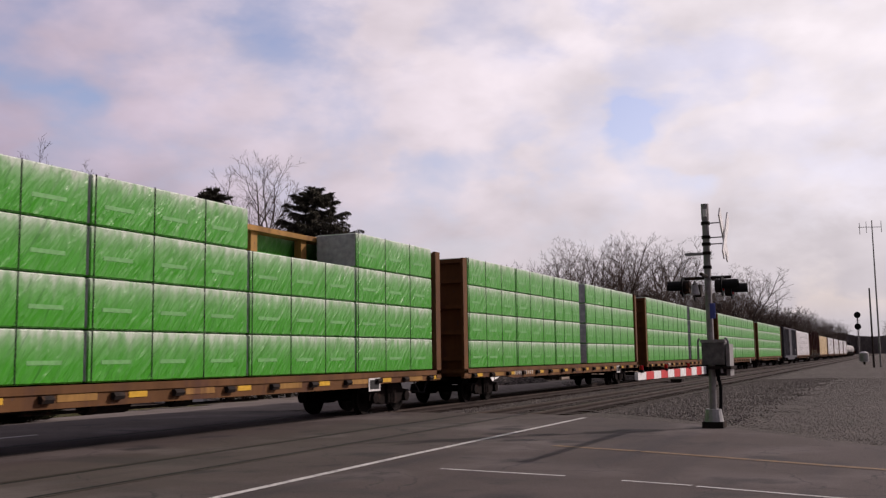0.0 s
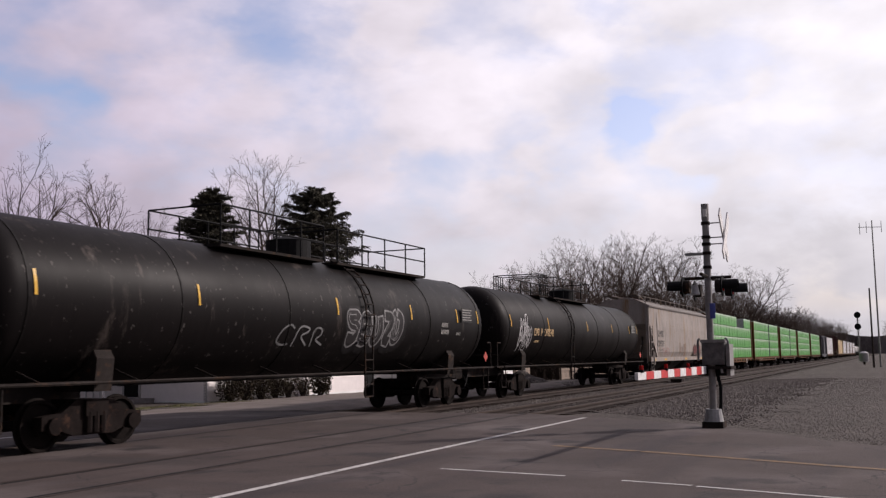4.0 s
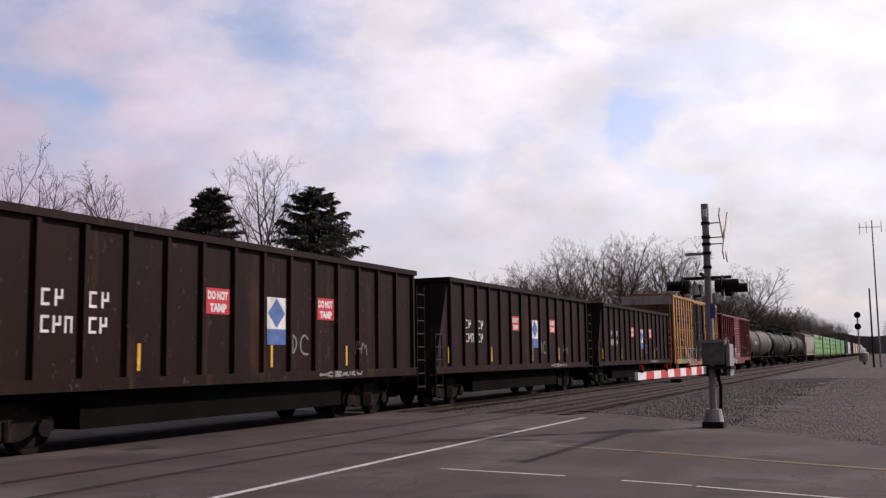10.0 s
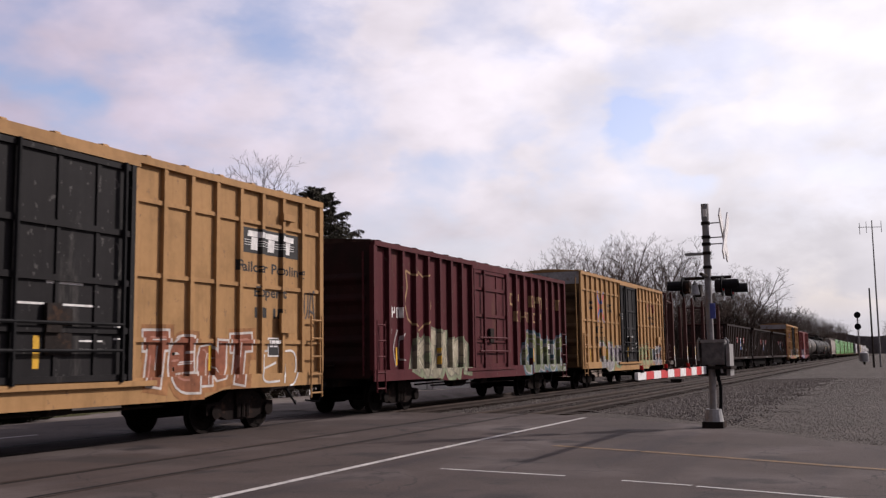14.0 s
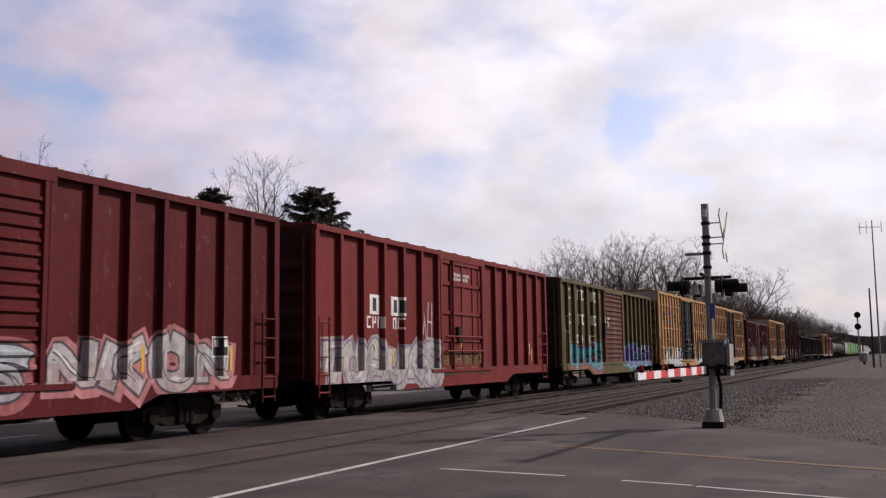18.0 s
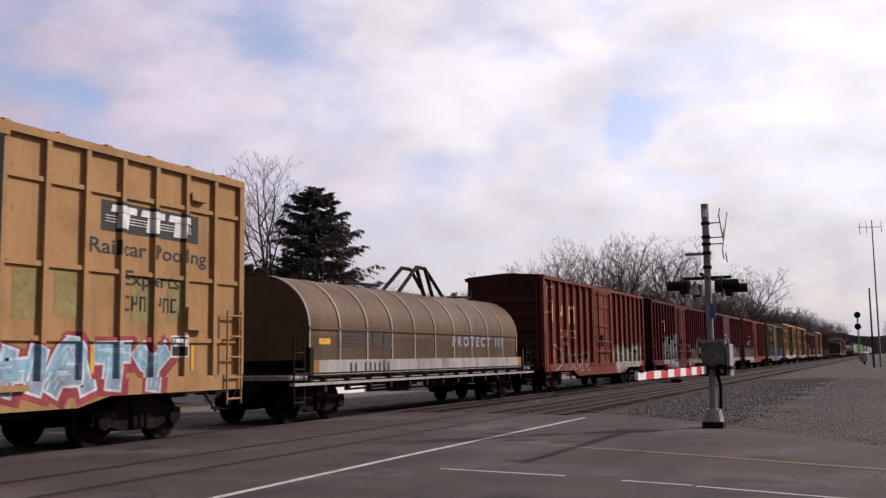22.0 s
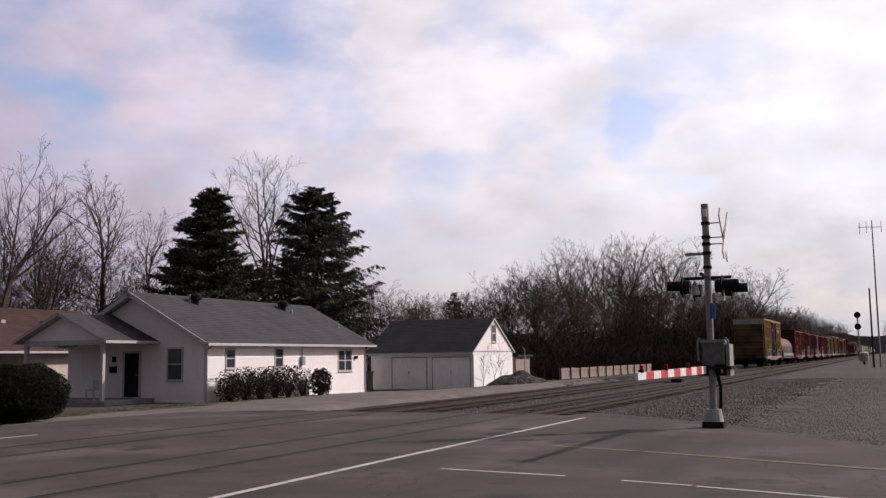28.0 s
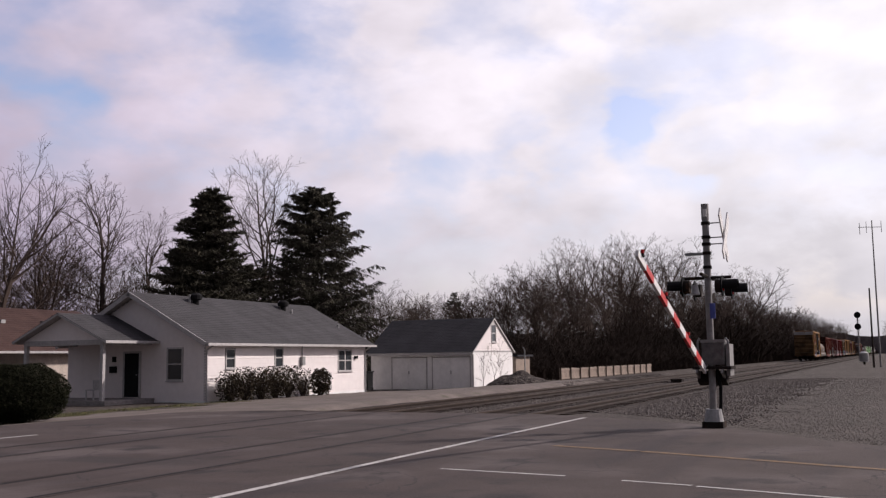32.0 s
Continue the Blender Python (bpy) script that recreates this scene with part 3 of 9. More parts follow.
    P("service_conduit", rods(((42.78, 27.64, 1.6), (42.78, 27.64, 2.3)), r=0.03), M["galvanised"], h)
    P("dryer_vent", boxes((48.2, 48.42, 27.55, 27.68, 1.45, 1.62)), M["black"], h)
    P("wall_tap", boxes((45.3, 45.5, 27.5, 27.68, -0.2, 0.1)), M["trim"], h)
    # door and porch
    d = P("door", boxes((34.94, 34.99, 31.42, 32.25, -0.15, 1.84)), M["black"], h, "black front door with white casing")
    P("door_casing", boxes((34.93, 35.0, 31.32, 31.41, -0.2, 1.93), (34.93, 35.0, 32.26, 32.35, -0.2, 1.93), (34.93, 35.0, 31.41, 32.26, 1.85, 1.93)), M["trim"], d)
    P("door_handle", rods(((34.9, 31.52, 0.85), (34.94, 31.52, 0.85)), r=0.03), M["galvanised"], d)
    P("letter_box", boxes((34.85, 34.99, 32.75, 33.1, 0.95, 1.25)), M["black"], h, "black wall letter box")
    P("house_lamp", boxes((34.87, 34.99, 32.8, 32.95, 1.45, 1.7)), M["black"], h)
    P("porch_slab", boxes((31.9, 35.0, 30.5, 36.0, -0.6, -0.2)), M["stone"], h, "grey concrete porch slab")
    for y in (30.82, 35.3):
        P("porch_post", boxes((31.98, 32.14, y - 0.08, y + 0.08, -0.2, 2.25)), M["trim"], h)
    P("porch_beam", boxes((31.95, 35.0, 30.72, 30.9, 2.2, 2.42), (31.95, 35.0, 35.2, 35.38, 2.2, 2.42), (31.95, 32.12, 30.9, 35.2, 2.2, 2.42)), M["trim"], h)
    gable = bmesh.new()
    prism(gable, [(30.72, 2.42), (35.38, 2.42), (33.05, 3.48)], "x", 32.0, 32.1)
    P("porch_gable", gable, M["siding"], h)
    P("porch_ceiling", boxes((32.12, 35.0, 30.9, 35.2, 2.36, 2.41)), M["siding"], h)
    for ye in (30.35, 35.75):
        deck = part("porch_roof", slab(A(31.6, ye, 2.38), A(36.5, ye, 2.38), A(36.5, 33.05, 3.62), A(31.6, 33.05, 3.62), 0.09), M["trim"], h)
        shingle_slope(deck, A(31.6, ye, 2.384), A(36.5, ye, 2.384), A(36.5, 33.05, 3.624), A(31.6, 33.05, 3.624), M["shingle"], 14)
    P("porch_gutter", boxes((31.6, 34.98, 30.22, 30.34, 2.26, 2.38)), M["trim"], h)
    # chair on the porch
    c = empty("porch_chair", 33.4, 32.6, -0.2)
    tagged(c, "grey-white plastic chair standing on the porch", "chair")
    part("seat", boxes((-0.25, 0.25, -0.25, 0.25, 0.40, 0.44)), M["trim"], c)
    part("backrest", boxes((0.2, 0.25, -0.25, 0.25, 0.44, 0.85)), M["trim"], c)
    for x in (-0.22, 0.22):
        for y in (-0.22, 0.22):
            part("leg", boxes((x - 0.025, x + 0.025, y - 0.025, y + 0.025, 0, 0.4)), M["trim"], c)


make_house()


def make_neighbour():
    h = empty("neighbour_house", 40, 47, -0.4)
    tagged(h, "low tan house with a reddish brown shingle roof", "house")
    part("wall", boxes((-6, 6, -1.6, 5, -0.3, 2.6), (-1.9, 6, -5, -1.6, -0.3, 2.6)), M["brick_tan"], h)
    part("corner_board", boxes((-1.98, -1.9, -5.03, -4.9, -0.3, 2.5)), M["trim"], h)
    part("corner_board", boxes((2.9, 3.05, -5.03, -5.0, -0.3, 2.5)), M["trim"], h)
    part("porch_post", boxes((-5.6, -5.45, -4.9, -4.75, -0.3, 2.5)), M["trim"], h)
    for k in range(14):
        part("board", prism(bmesh.new(), [(-5.025, -0.1 + 0.18 * k), (-5.005, 0.08 + 0.18 * k), (-5.0, 0.08 + 0.18 * k), (-5.0, -0.1 + 0.18 * k)], "x", -1.9, 2.9), M["brick_tan"], h)
    for ye in (-5.6, 5.6):
        deck = part("roof", slab((-6.6, ye, 2.5), (6.6, ye, 2.5), (6.6, 0, 5.1), (-6.6, 0, 5.1), 0.12), M["trim"], h)
        shingle_slope(deck, (-6.6, ye, 2.505), (6.6, ye, 2.505), (6.6, 0, 5.105), (-6.6, 0, 5.105), M["shingle_red"], 20)
    part("gutter", boxes((-6.6, 6.6, -5.72, -5.6, 2.38, 2.5)), M["trim"], h)
    for x in (-4, -1, 2):
        part("roof_vent", boxes((x - 0.15, x + 0.15, -2.2, -1.9, 3.9, 4.3)), M["galvanised"], h)
    window_on(h, "x", -1.6, -4.5, -3.3, 0.9, 2.1, -1, True)


make_neighbour()


def make_garage():
    h = empty("garage", 57.8, 26.5, -0.5)
    tagged(h, "white painted block garage with dark shingle gable roof", "garage")
    hx, hy, ze, zr = 3.4, 3.5, 2.33, 4.35
    bm = bmesh.new()
    prism(bm, [(-hx, -0.3), (hx, -0.3), (hx, ze), (0, zr), (-hx, ze)], "y", -hy, hy)
    part("wall", bm, M["block_white"], h)
    face = part("gable_board", boxes((-hx, hx, -hy - 0.03, -hy + 0.02, ze - 0.06, ze + 0.02)), M["trim"], h)
    board_parts(face, "x", -hy, 0, 0, ze, zr - 0.05, 0.16, -1, M["siding"], top=lambda z: (-hx * (zr - z) / (zr - ze), hx * (zr - z) / (zr - ze)), holes=[(-0.43, 0.43, 2.85, 4.1)])
    window_on(h, "x", -hy, -0.34, 0.34, 2.95, 3.95, -1)
    for s in (-1, 1):
        ex, dz = s * (hx + 0.25), 0.25 * (zr - ze) / hx
        deck = part("roof", slab((ex, -hy - 0.12, ze - dz + 0.08), (ex, hy + 0.25, ze - dz + 0.08), (0, hy + 0.25, zr + 0.08), (0, -hy - 0.12, zr + 0.08), 0.09), M["trim"], h)
        shingle_slope(deck, (ex, -hy - 0.12, ze - dz + 0.085), (ex, hy + 0.25, ze - dz + 0.085), (0, hy + 0.25, zr + 0.085), (0, -hy - 0.12, zr + 0.085), M["shingle_dark"], 22)
    for a, b in ((-3.3, -0.84), (-0.38, 1.96)):
        door = part("garage_door", boxes((-hx - 0.03, -hx + 0.02, a, b, -0.02, 1.95)), M["block_white"], h, "white panelled garage door")
        for i in range(4):
            for j in range(4):
                y = a + (b - a) * (j + 0.5) / 4
                part("panel", boxes((-hx - 0.045, -hx - 0.031, y - (b - a) / 8 + 0.06, y + (b - a) / 8 - 0.06, 0.07 + 0.48 * i, 0.43 + 0.48 * i)), M["block_white"], door)
    for a, b in ((-3.3, -0.84), (-0.38, 1.96)):
        part("door_gap", boxes((-hx - 0.05, -hx - 0.004, a - 0.07, a, -0.02, 2.02)), M["trim"], h)
        part("door_gap", boxes((-hx - 0.05, -hx - 0.004, b, b + 0.07, -0.02, 2.02)), M["trim"], h)
        part("door_gap", boxes((-hx - 0.06, -hx - 0.004, a - 0.07, b + 0.07, 1.95, 2.00)), M["stone"], h)
    for a in (-2.07, 0.79):
        part("door_handle", rods(((-hx - 0.07, a, 0.95), (-hx - 0.07, a, 1.15)), r=0.02), M["black"], h)
    part("downpipe", rods(((-hx - 0.1, -hy - 0.06, -0.2), (-hx - 0.1, -hy - 0.06, ze - 0.2)), r=0.045), M["trim"], h)
    part("gutter", boxes((-hx - 0.37, -hx - 0.26, -hy, hy, ze - 0.22, ze - 0.1)), M["trim"], h)


make_garage()


def make_fence():
    t = empty("picket_fence", 52, 20.5, -0.4)
    tagged(t, "weathered pale board fence with dark posts beside the track", "fence")
    k = 0
    for i in range(12):
        x = 11.6 + 2.32 * i
        part("post", boxes((x - 0.05, x + 0.05, -0.10, -0.031, -0.3, 1.06)), M["tie"], t, "dark brown square post")
        part("rail", boxes((x + 0.05, x + 2.27, -0.03, 0.02, 0.28, 0.38)), M["fence_wood"], t)
        part("rail", boxes((x + 0.05, x + 2.27, -0.03, 0.02, 0.85, 0.95)), M["fence_wood"], t)
        for j in range(12):
            if k < 264:
                part("slat", boxes((x + 0.08 + 0.183 * j, x + 0.24 + 0.183 * j, 0.021, 0.045, -0.05, 1.0 + random.uniform(-0.03, 0.03))), M["fence_wood"], t)
                k += 1


make_fence()

# ---- crossing signal with gate ----
def make_signal():
    t = empty("crossing_signal", 19.66, 3.22, 0)
    tagged(t, "grey steel level crossing mast with crossbuck and lamps", "crossing signal")
    bm = boxes((-0.20, 0.20, -0.20, 0.20, 0.0, 0.12))
    part("base_plate", bm, M["dark_metal"], t)
    bm = bmesh.new()
    rod(bm, (0, 0, 0.12), (0, 0, 0.36), 0.19, 16, 0.15)
    part("base_collar", bm, M["galvanised"], t, smooth=False)
    bm = bmesh.new()
    rod(bm, (0, 0, 0.3), (0, 0, 4.36), 0.068, 20)
    part("mast", bm, M["pole_paint"], t, smooth=False)
    bm = bmesh.new()
    rod(bm, (0, 0, 4.1), (0, 0, 4.41), 0.075, 20)
    part("mast_cap", bm, M["pole_paint"], t)
    bm = bmesh.new()
    box(bm, -0.085, -0.06, -0.04, 0.03, 4.15, 4.30)
    part("cap_slot", bm, M["white_paint"], t)
    # crossbuck, facing the road
    cb = part("crossbuck", rods(((0, -0.07, 4.02), (0, -0.34, 4.02)), ((0, -0.07, 3.73), (0, -0.34, 3.73)), ((0, -0.07, 3.6), (0, -0.34, 3.6)), r=0.013), M["galvanised"], t)
    for s in (-1, 1):
        bm = bmesh.new()
        box(bm, -0.6, 0.6, -0.012, 0.012, -0.115, 0.115, pose(0, -0.36 + 0.02 * s, 3.76, 0, 45 * s, 0))
        part("blade", bm, M["white_paint"], cb, "white crossbuck blade")
    for z in (3.42, 3.6, 3.74, 4.02, 3.14):
        bm = bmesh.new()
        rod(bm, (0, 0, z - 0.03), (0, 0, z + 0.03), 0.088, 16)
        part("clamp", bm, M["dark_metal"], t)
    # bell and small arm
    bm = bmesh.new()
    box(bm, -0.05, 0.05, 0.06, 0.42, 3.39, 3.44)
    part("bell_arm", bm, M["galvanised"], t)
    # lamp arms run along the road's edge, lamps face both ways
    part("lamp_bracket", rods(((-0.75, 0, 2.95), (0.75, 0, 2.95)), ((0, -0.45, 2.93), (0, 0.5, 2.93)), r=0.035), M["dark_metal"], t)
    for x in (-0.62, 0.62):
        for s in (-1, 1):
            y = 0.36 * s
            bm = bmesh.new()
            rod(bm, (x, y, 2.72), (x, y + 0.02 * s, 2.72), 0.20, 24)
            lamp = part("lamp", bm, M["black"], t, "black round backing of a flashing lamp")
            bm = bmesh.new()
            rod(bm, (x, y - 0.12 * s, 2.72), (x, y, 2.72), 0.13, 20)
            part("lamp_housing", bm, M["dark_metal"], lamp)
            bm = bmesh.new()
            rod(bm, (x, y + 0.02 * s, 2.72), (x, y + 0.045 * s, 2.72), 0.10, 20)
            part("lens", bm, M["lens_red"], lamp, "dark red lamp lens")
            # hood: half a tube over the lens
            bm = bmesh.new()
            k, ring = 12, []
            for i in range(k + 1):
                a = math.pi * (-0.15 + 1.3 * i / k)
                ring.append([bm.verts.new((x + math.cos(a) * rr, y + yy * s, 2.72 + math.sin(a) * rr)) for rr, yy in ((0.125, 0.02), (0.125, 0.30), (0.118, 0.30), (0.118, 0.02))])
            for i in range(k):
                for j in range(4):
                    bm.faces.new((ring[i][j], ring[i + 1][j], ring[i + 1][(j + 1) % 4], ring[i][(j + 1) % 4]))
            part("hood", bm, M["black"], lamp)
    bm = bmesh.new()
    rod(bm, (-0.1, 0.28, 2.78), (-0.1, 0.28, 2.60), 0.10, 20, 0.13)
    part("bell", bm, M["galvanised"], t, "polished metal crossing bell")
    bm = bmesh.new()
    rod(bm, (-0.24, 0.33, 2.68), (-0.22, 0.33, 2.68), 0.025, 12)
    part("side_light", bm, M["white_glow"], t)
    part("blue_plate", boxes((-0.09, -0.075, -0.13, -0.03, 2.12, 2.42)), M["blue_paint"], t, "small blue notice plate")
    # gate mechanism
    mech = part("gate_mechanism", boxes((-0.12, 0.27, -0.27, 0.16, 1.22, 1.68)), M["mech_grey"], t, "grey metal gate mechanism housing")
    part("housing_lid", boxes((-0.14, 0.29, -0.29, 0.18, 1.65, 1.71)), M["pole_paint"], mech)
    part("door_panel", boxes((-0.135, -0.121, -0.20, 0.10, 1.3, 1.60)), M["mech_grey"], mech)
    for y in (-0.33, 0.25):
        part("side_rod", rods(((0.0, y, 1.3), (0.0, y, 1.68)), ((0.0, y, 1.68), (0.0, y * 0.85, 1.74)), r=0.022), M["galvanised"], mech)
    part("support_tray", boxes((-0.2, 0.4, -0.40, 0.34, 1.13, 1.19)), M["dark_metal"], mech)
    part("counter_plate", boxes((-0.06, 0.45, -0.36, -0.29, 1.0, 1.62)), M["pole_paint"], mech)
    part("cable_duct", rods(((0.1, -0.12, 0.25), (0.1, -0.14, 0.8)), ((0.1, -0.14, 0.8), (0.05, -0.10, 1.0)), ((0.05, -0.1, 1.0), (0.05, -0.1, 1.2)), r=0.035), M["black"], t)
    # arm: its own thing in space of the mast so that it can turn
    arm = new("gate_arm")
    arm.parent = t
    arm.location = (-0.2, 0.1, 1.12)
    arm["label"] = "red and white striped crossing gate arm"
    n, L = 11, 5.5
    for i in range(n):
        a, b = L * i / n, L * (i + 1) / n
        part("stripe", boxes((-b, -a, -0.025 + 0.03 * i / n, 0.025 + 0.03 * i / n, -0.075 + 0.002 * i, 0.075 - 0.002 * i)), M["white_paint"] if i % 2 == 0 else M["red_paint"], arm)
    part("tip_cap", boxes((-L - 0.03, -L, -0.0, 0.05, -0.045, 0.045)), M["white_paint"], arm)
    for a in (5.3, 3.6, 1.7):
        light = part("gate_light", boxes((-a - 0.035, -a + 0.035, -0.03, 0.04, 0.05, 0.09)), M["black"], arm)
        bm = bmesh.new()
        rod(bm, (-a, 0, 0.09), (-a, 0, 0.155), 0.028, 10)
        part("lens", bm, M["lens_red"], light)
    part("counterweight_arm", boxes((0.0, 0.5, -0.34, -0.30, -0.06, 0.06), (0.0, 0.5, 0.14, 0.18, -0.06, 0.06)), M["pole_paint"], arm)
    part("counterweight", boxes((0.35, 0.62, -0.36, 0.2, -0.12, 0.1)), M["dark_metal"], arm)
    return arm


M["mech_grey"] = material("mech_grey", (0.15, 0.145, 0.145), 0.5, 0.4, dark=0.6, grain=10, blotch=2.5)
M["lens_red"] = material("lens_red", (0.35, 0.01, 0.01), 0.25, dark=0.8, bump=0)
M["blue_paint"] = material("blue_paint", (0.10, 0.13, 0.42), 0.5, dark=0.8)
M["white_glow"] = glowing("white_glow", (1.0, 0.97, 0.9), 4.0)
gate_arm = make_signal()


def make_far_masts():
    # lattice-free radio mast
    t = empty("radio_mast", 100.4, 0.95, 0)
    tagged(t, "tall thin grey radio mast with small antennas", "mast")
    bm = bmesh.new()
    rod(bm, (0, 0, 0), (0, 0, 13.9), 0.09, 8, 0.05)
    part("mast", bm, M["pole_paint"], t)
    part("antenna", rods(((0, -0.8, 13.2), (0, 1.2, 13.3)), ((0, -0.8, 12.7), (0, -0.8, 13.8)), ((0, 1.1, 12.6), (0, 1.1, 13.7)), ((0, 0.5, 12.7), (0, 0.5, 13.8)), r=0.03), M["pole_paint"], t)
    p = empty("utility_pole", 98, 1.5, 0)
    tagged(p, "short weathered wooden pole beside the railway", "pole")
    bm = bmesh.new()
    rod(bm, (0, 0, 0), (0, 0, 7.3), 0.10, 10, 0.07)
    part("shaft", bm, M["bark"], p)
    s = empty("railway_signal", 162.4, 4.4, 0)
    tagged(s, "black railway colour light signal on a grey mast", "railway signal")
    bm = bmesh.new()
    rod(bm, (0, 0, 0), (0, 0, 7.6), 0.1, 10)
    part("mast", bm, M["pole_paint"], s)
    for z in (5.3, 7.1):
        bm = bmesh.new()
        rod(bm, (-0.25, 0, z), (-0.2, 0, z), 0.48, 20)
        head = part("signal_head", bm, M["black"], s)
        part("hood", boxes((-0.5, -0.25, -0.14, 0.14, z - 0.1, z + 0.16)), M["black"], head)
    part("ladder", rods(((0.3, -0.2, 0), (0.3, -0.2, 7)), ((0.3, 0.2, 0), (0.3, 0.2, 7)), r=0.02), M["pole_paint"], s)
    c = empty("signal_cabinet", 124.4, 2.9, 0)
    tagged(c, "small rounded silver railway equipment cabinet", "cabinet")
    bm = bmesh.new()
    rod(bm, (0, 0, 0.3), (0, 0, 1.3), 0.5, 20)
    part("body", bm, M["galvanised"], c)
    bm = bmesh.new()
    rod(bm, (0, 0, 1.3), (0, 0, 1.5), 0.5, 20, 0.2)
    part("dome", bm, M["galvanised"], c)
    part("leg", rods(((0, 0, -0.1), (0, 0, 0.3)), r=0.15), M["dark_metal"], c)


make_far_masts()


# ---- trees ----
def grow(seed, height, width, fork, reach, thin, trunk_r, lean=(0.0, 0.0), stems=1, leaders=4, limbs=5, rise=62, fan=(9, 5, 5)):
    """A bare tree: a trunk that parts into leaders at the fork, limbs below it from reach upward, and branches, twigs and sprays in turn,
    each straight with a slight upward bend. Returns vertices and faces of trunk and of crown."""
    rnd = random.Random(seed)
    wood = [([], []), ([], [])]

    def stick(p, q, r0, r1, which):
        V, F = wood[which]
        sides = 8 if which == 0 else 6 if r0 > 0.05 else 3
        d = (q - p).normalized()
        a = d.orthogonal().normalized()
        b = d.cross(a)
        k = len(V)
        for c, r in ((p, r0), (q, r1)):
            for n in range(sides):
                an = math.tau * n / sides
                V.append(tuple(c + a * (math.cos(an) * r) + b * (math.sin(an) * r)))
        F.extend((k + n, k + (n + 1) % sides, k + sides + (n + 1) % sides, k + sides + n) for n in range(sides))

    def branch(p, d, length, r, level):
        steps = (8, 6, 4, 2)[level]
        end = max(thin, r * (0.22 if level == 0 else 0.35))
        turn = rnd.uniform(0, math.tau)
        kids = fan[level] if level < 3 else 0
        due = [0.16 + 0.84 * (n + rnd.random()) / kids for n in range(kids)]
        for n in range(steps):
            u0, u1 = n / steps, (n + 1) / steps
            d = (d + Vector((rnd.gauss(0, 0.085), rnd.gauss(0, 0.085), rnd.gauss(0.035, 0.06)))).normalized()
            q = p + d * (length / steps)
            stick(p, q, r + (end - r) * u0, r + (end - r) * u1, 1)
            for u in [v for v in due if u0 <= v < u1]:
                turn += 2.4 + rnd.uniform(-0.5, 0.5)
                side = d.orthogonal().normalized()
                side = side * math.cos(turn) + d.cross(side) * math.sin(turn)
                angle = math.radians(rnd.gauss(43, 9))
                dd = (d * math.cos(angle) + side * math.sin(angle) + Vector((0, 0, 0.16))).normalized()
                rl = r + (end - r) * u
                branch(p.lerp(q, (u - u0) * steps), dd, length * (0.66 - 0.34 * u) * rnd.uniform(0.6, 1.1), max(thin, min(rl * 0.7, r * (0.42, 0.45, 0.5)[level])), level + 1)
            p = q
    for k in range(stems):
        a = math.tau * (k + rnd.random() * 0.6) / stems
        tilt = 0.0 if stems == 1 else rnd.uniform(0.12, 0.32)
        d = Vector((lean[0] + tilt * math.cos(a), lean[1] + tilt * math.sin(a), 1.0)).normalized()
        p, rad = Vector((tilt * math.cos(a), tilt * math.sin(a), 0.0)), trunk_r
        spots = [reach + (fork - reach) * (n + rnd.random()) / max(1, limbs) for n in range(limbs)]
        steps = 9
        for n in range(steps):
            d = (d + Vector((rnd.gauss(0, 0.03), rnd.gauss(0, 0.03), 0.02))).normalized()
            q = p + d * (fork / steps)
            r0, r1 = rad * (1.35 if n == 0 else 1 - 0.35 * n / steps), rad * (1 - 0.35 * (n + 1) / steps)
            stick(p, q, r0, r1, 0)
            for z in [v for v in spots if p.z <= v < q.z]:
                b = rnd.uniform(0, math.tau)
                e = math.radians(rnd.uniform(22, 50))
                L = width * (0.72 + 0.28 * (z - reach) / max(0.1, fork - reach)) * rnd.uniform(0.7, 1.0)
                branch(p.lerp(q, (z - p.z) / (q.z - p.z)), Vector((math.cos(b) * math.cos(e), math.sin(b) * math.cos(e), math.sin(e))), L, max(thin, rad * rnd.uniform(0.24, 0.36)), 0)
            p = q
        for n in range(leaders):
            b = math.tau * (n + 0.5 * rnd.random()) / leaders + a
            e = math.radians(min(86, rise + rnd.uniform(-13, 16) + (16 if n == 0 else 0)))
            L = min((height - fork) / math.sin(e), 1.25 * width / max(0.2, math.cos(e))) * rnd.uniform(0.82, 0.95)
            branch(p, (Vector((math.cos(b) * math.cos(e), math.sin(b) * math.cos(e), math.sin(e))) + d * 0.2).normalized(), L, r1 * (0.8 if n == 0 else rnd.uniform(0.5, 0.68)), 0)
    high = max(v[2] for v in wood[1][0])
    for V, _ in wood:
        V[:] = [(x, y, z * height / high) for x, y, z in V]
    return wood[0] + wood[1]


def bare_tree(name, label, m, **k):
    t = new(name)
    t.matrix_world = m
    tagged(t, label, "tree", "bare trees")
    tv, tf, bv, bf = grow(**k)
    raw_part("trunk", tv, tf, M["bark"], t)
    raw_part("crown", bv, bf, M["twig"], t)
    return t


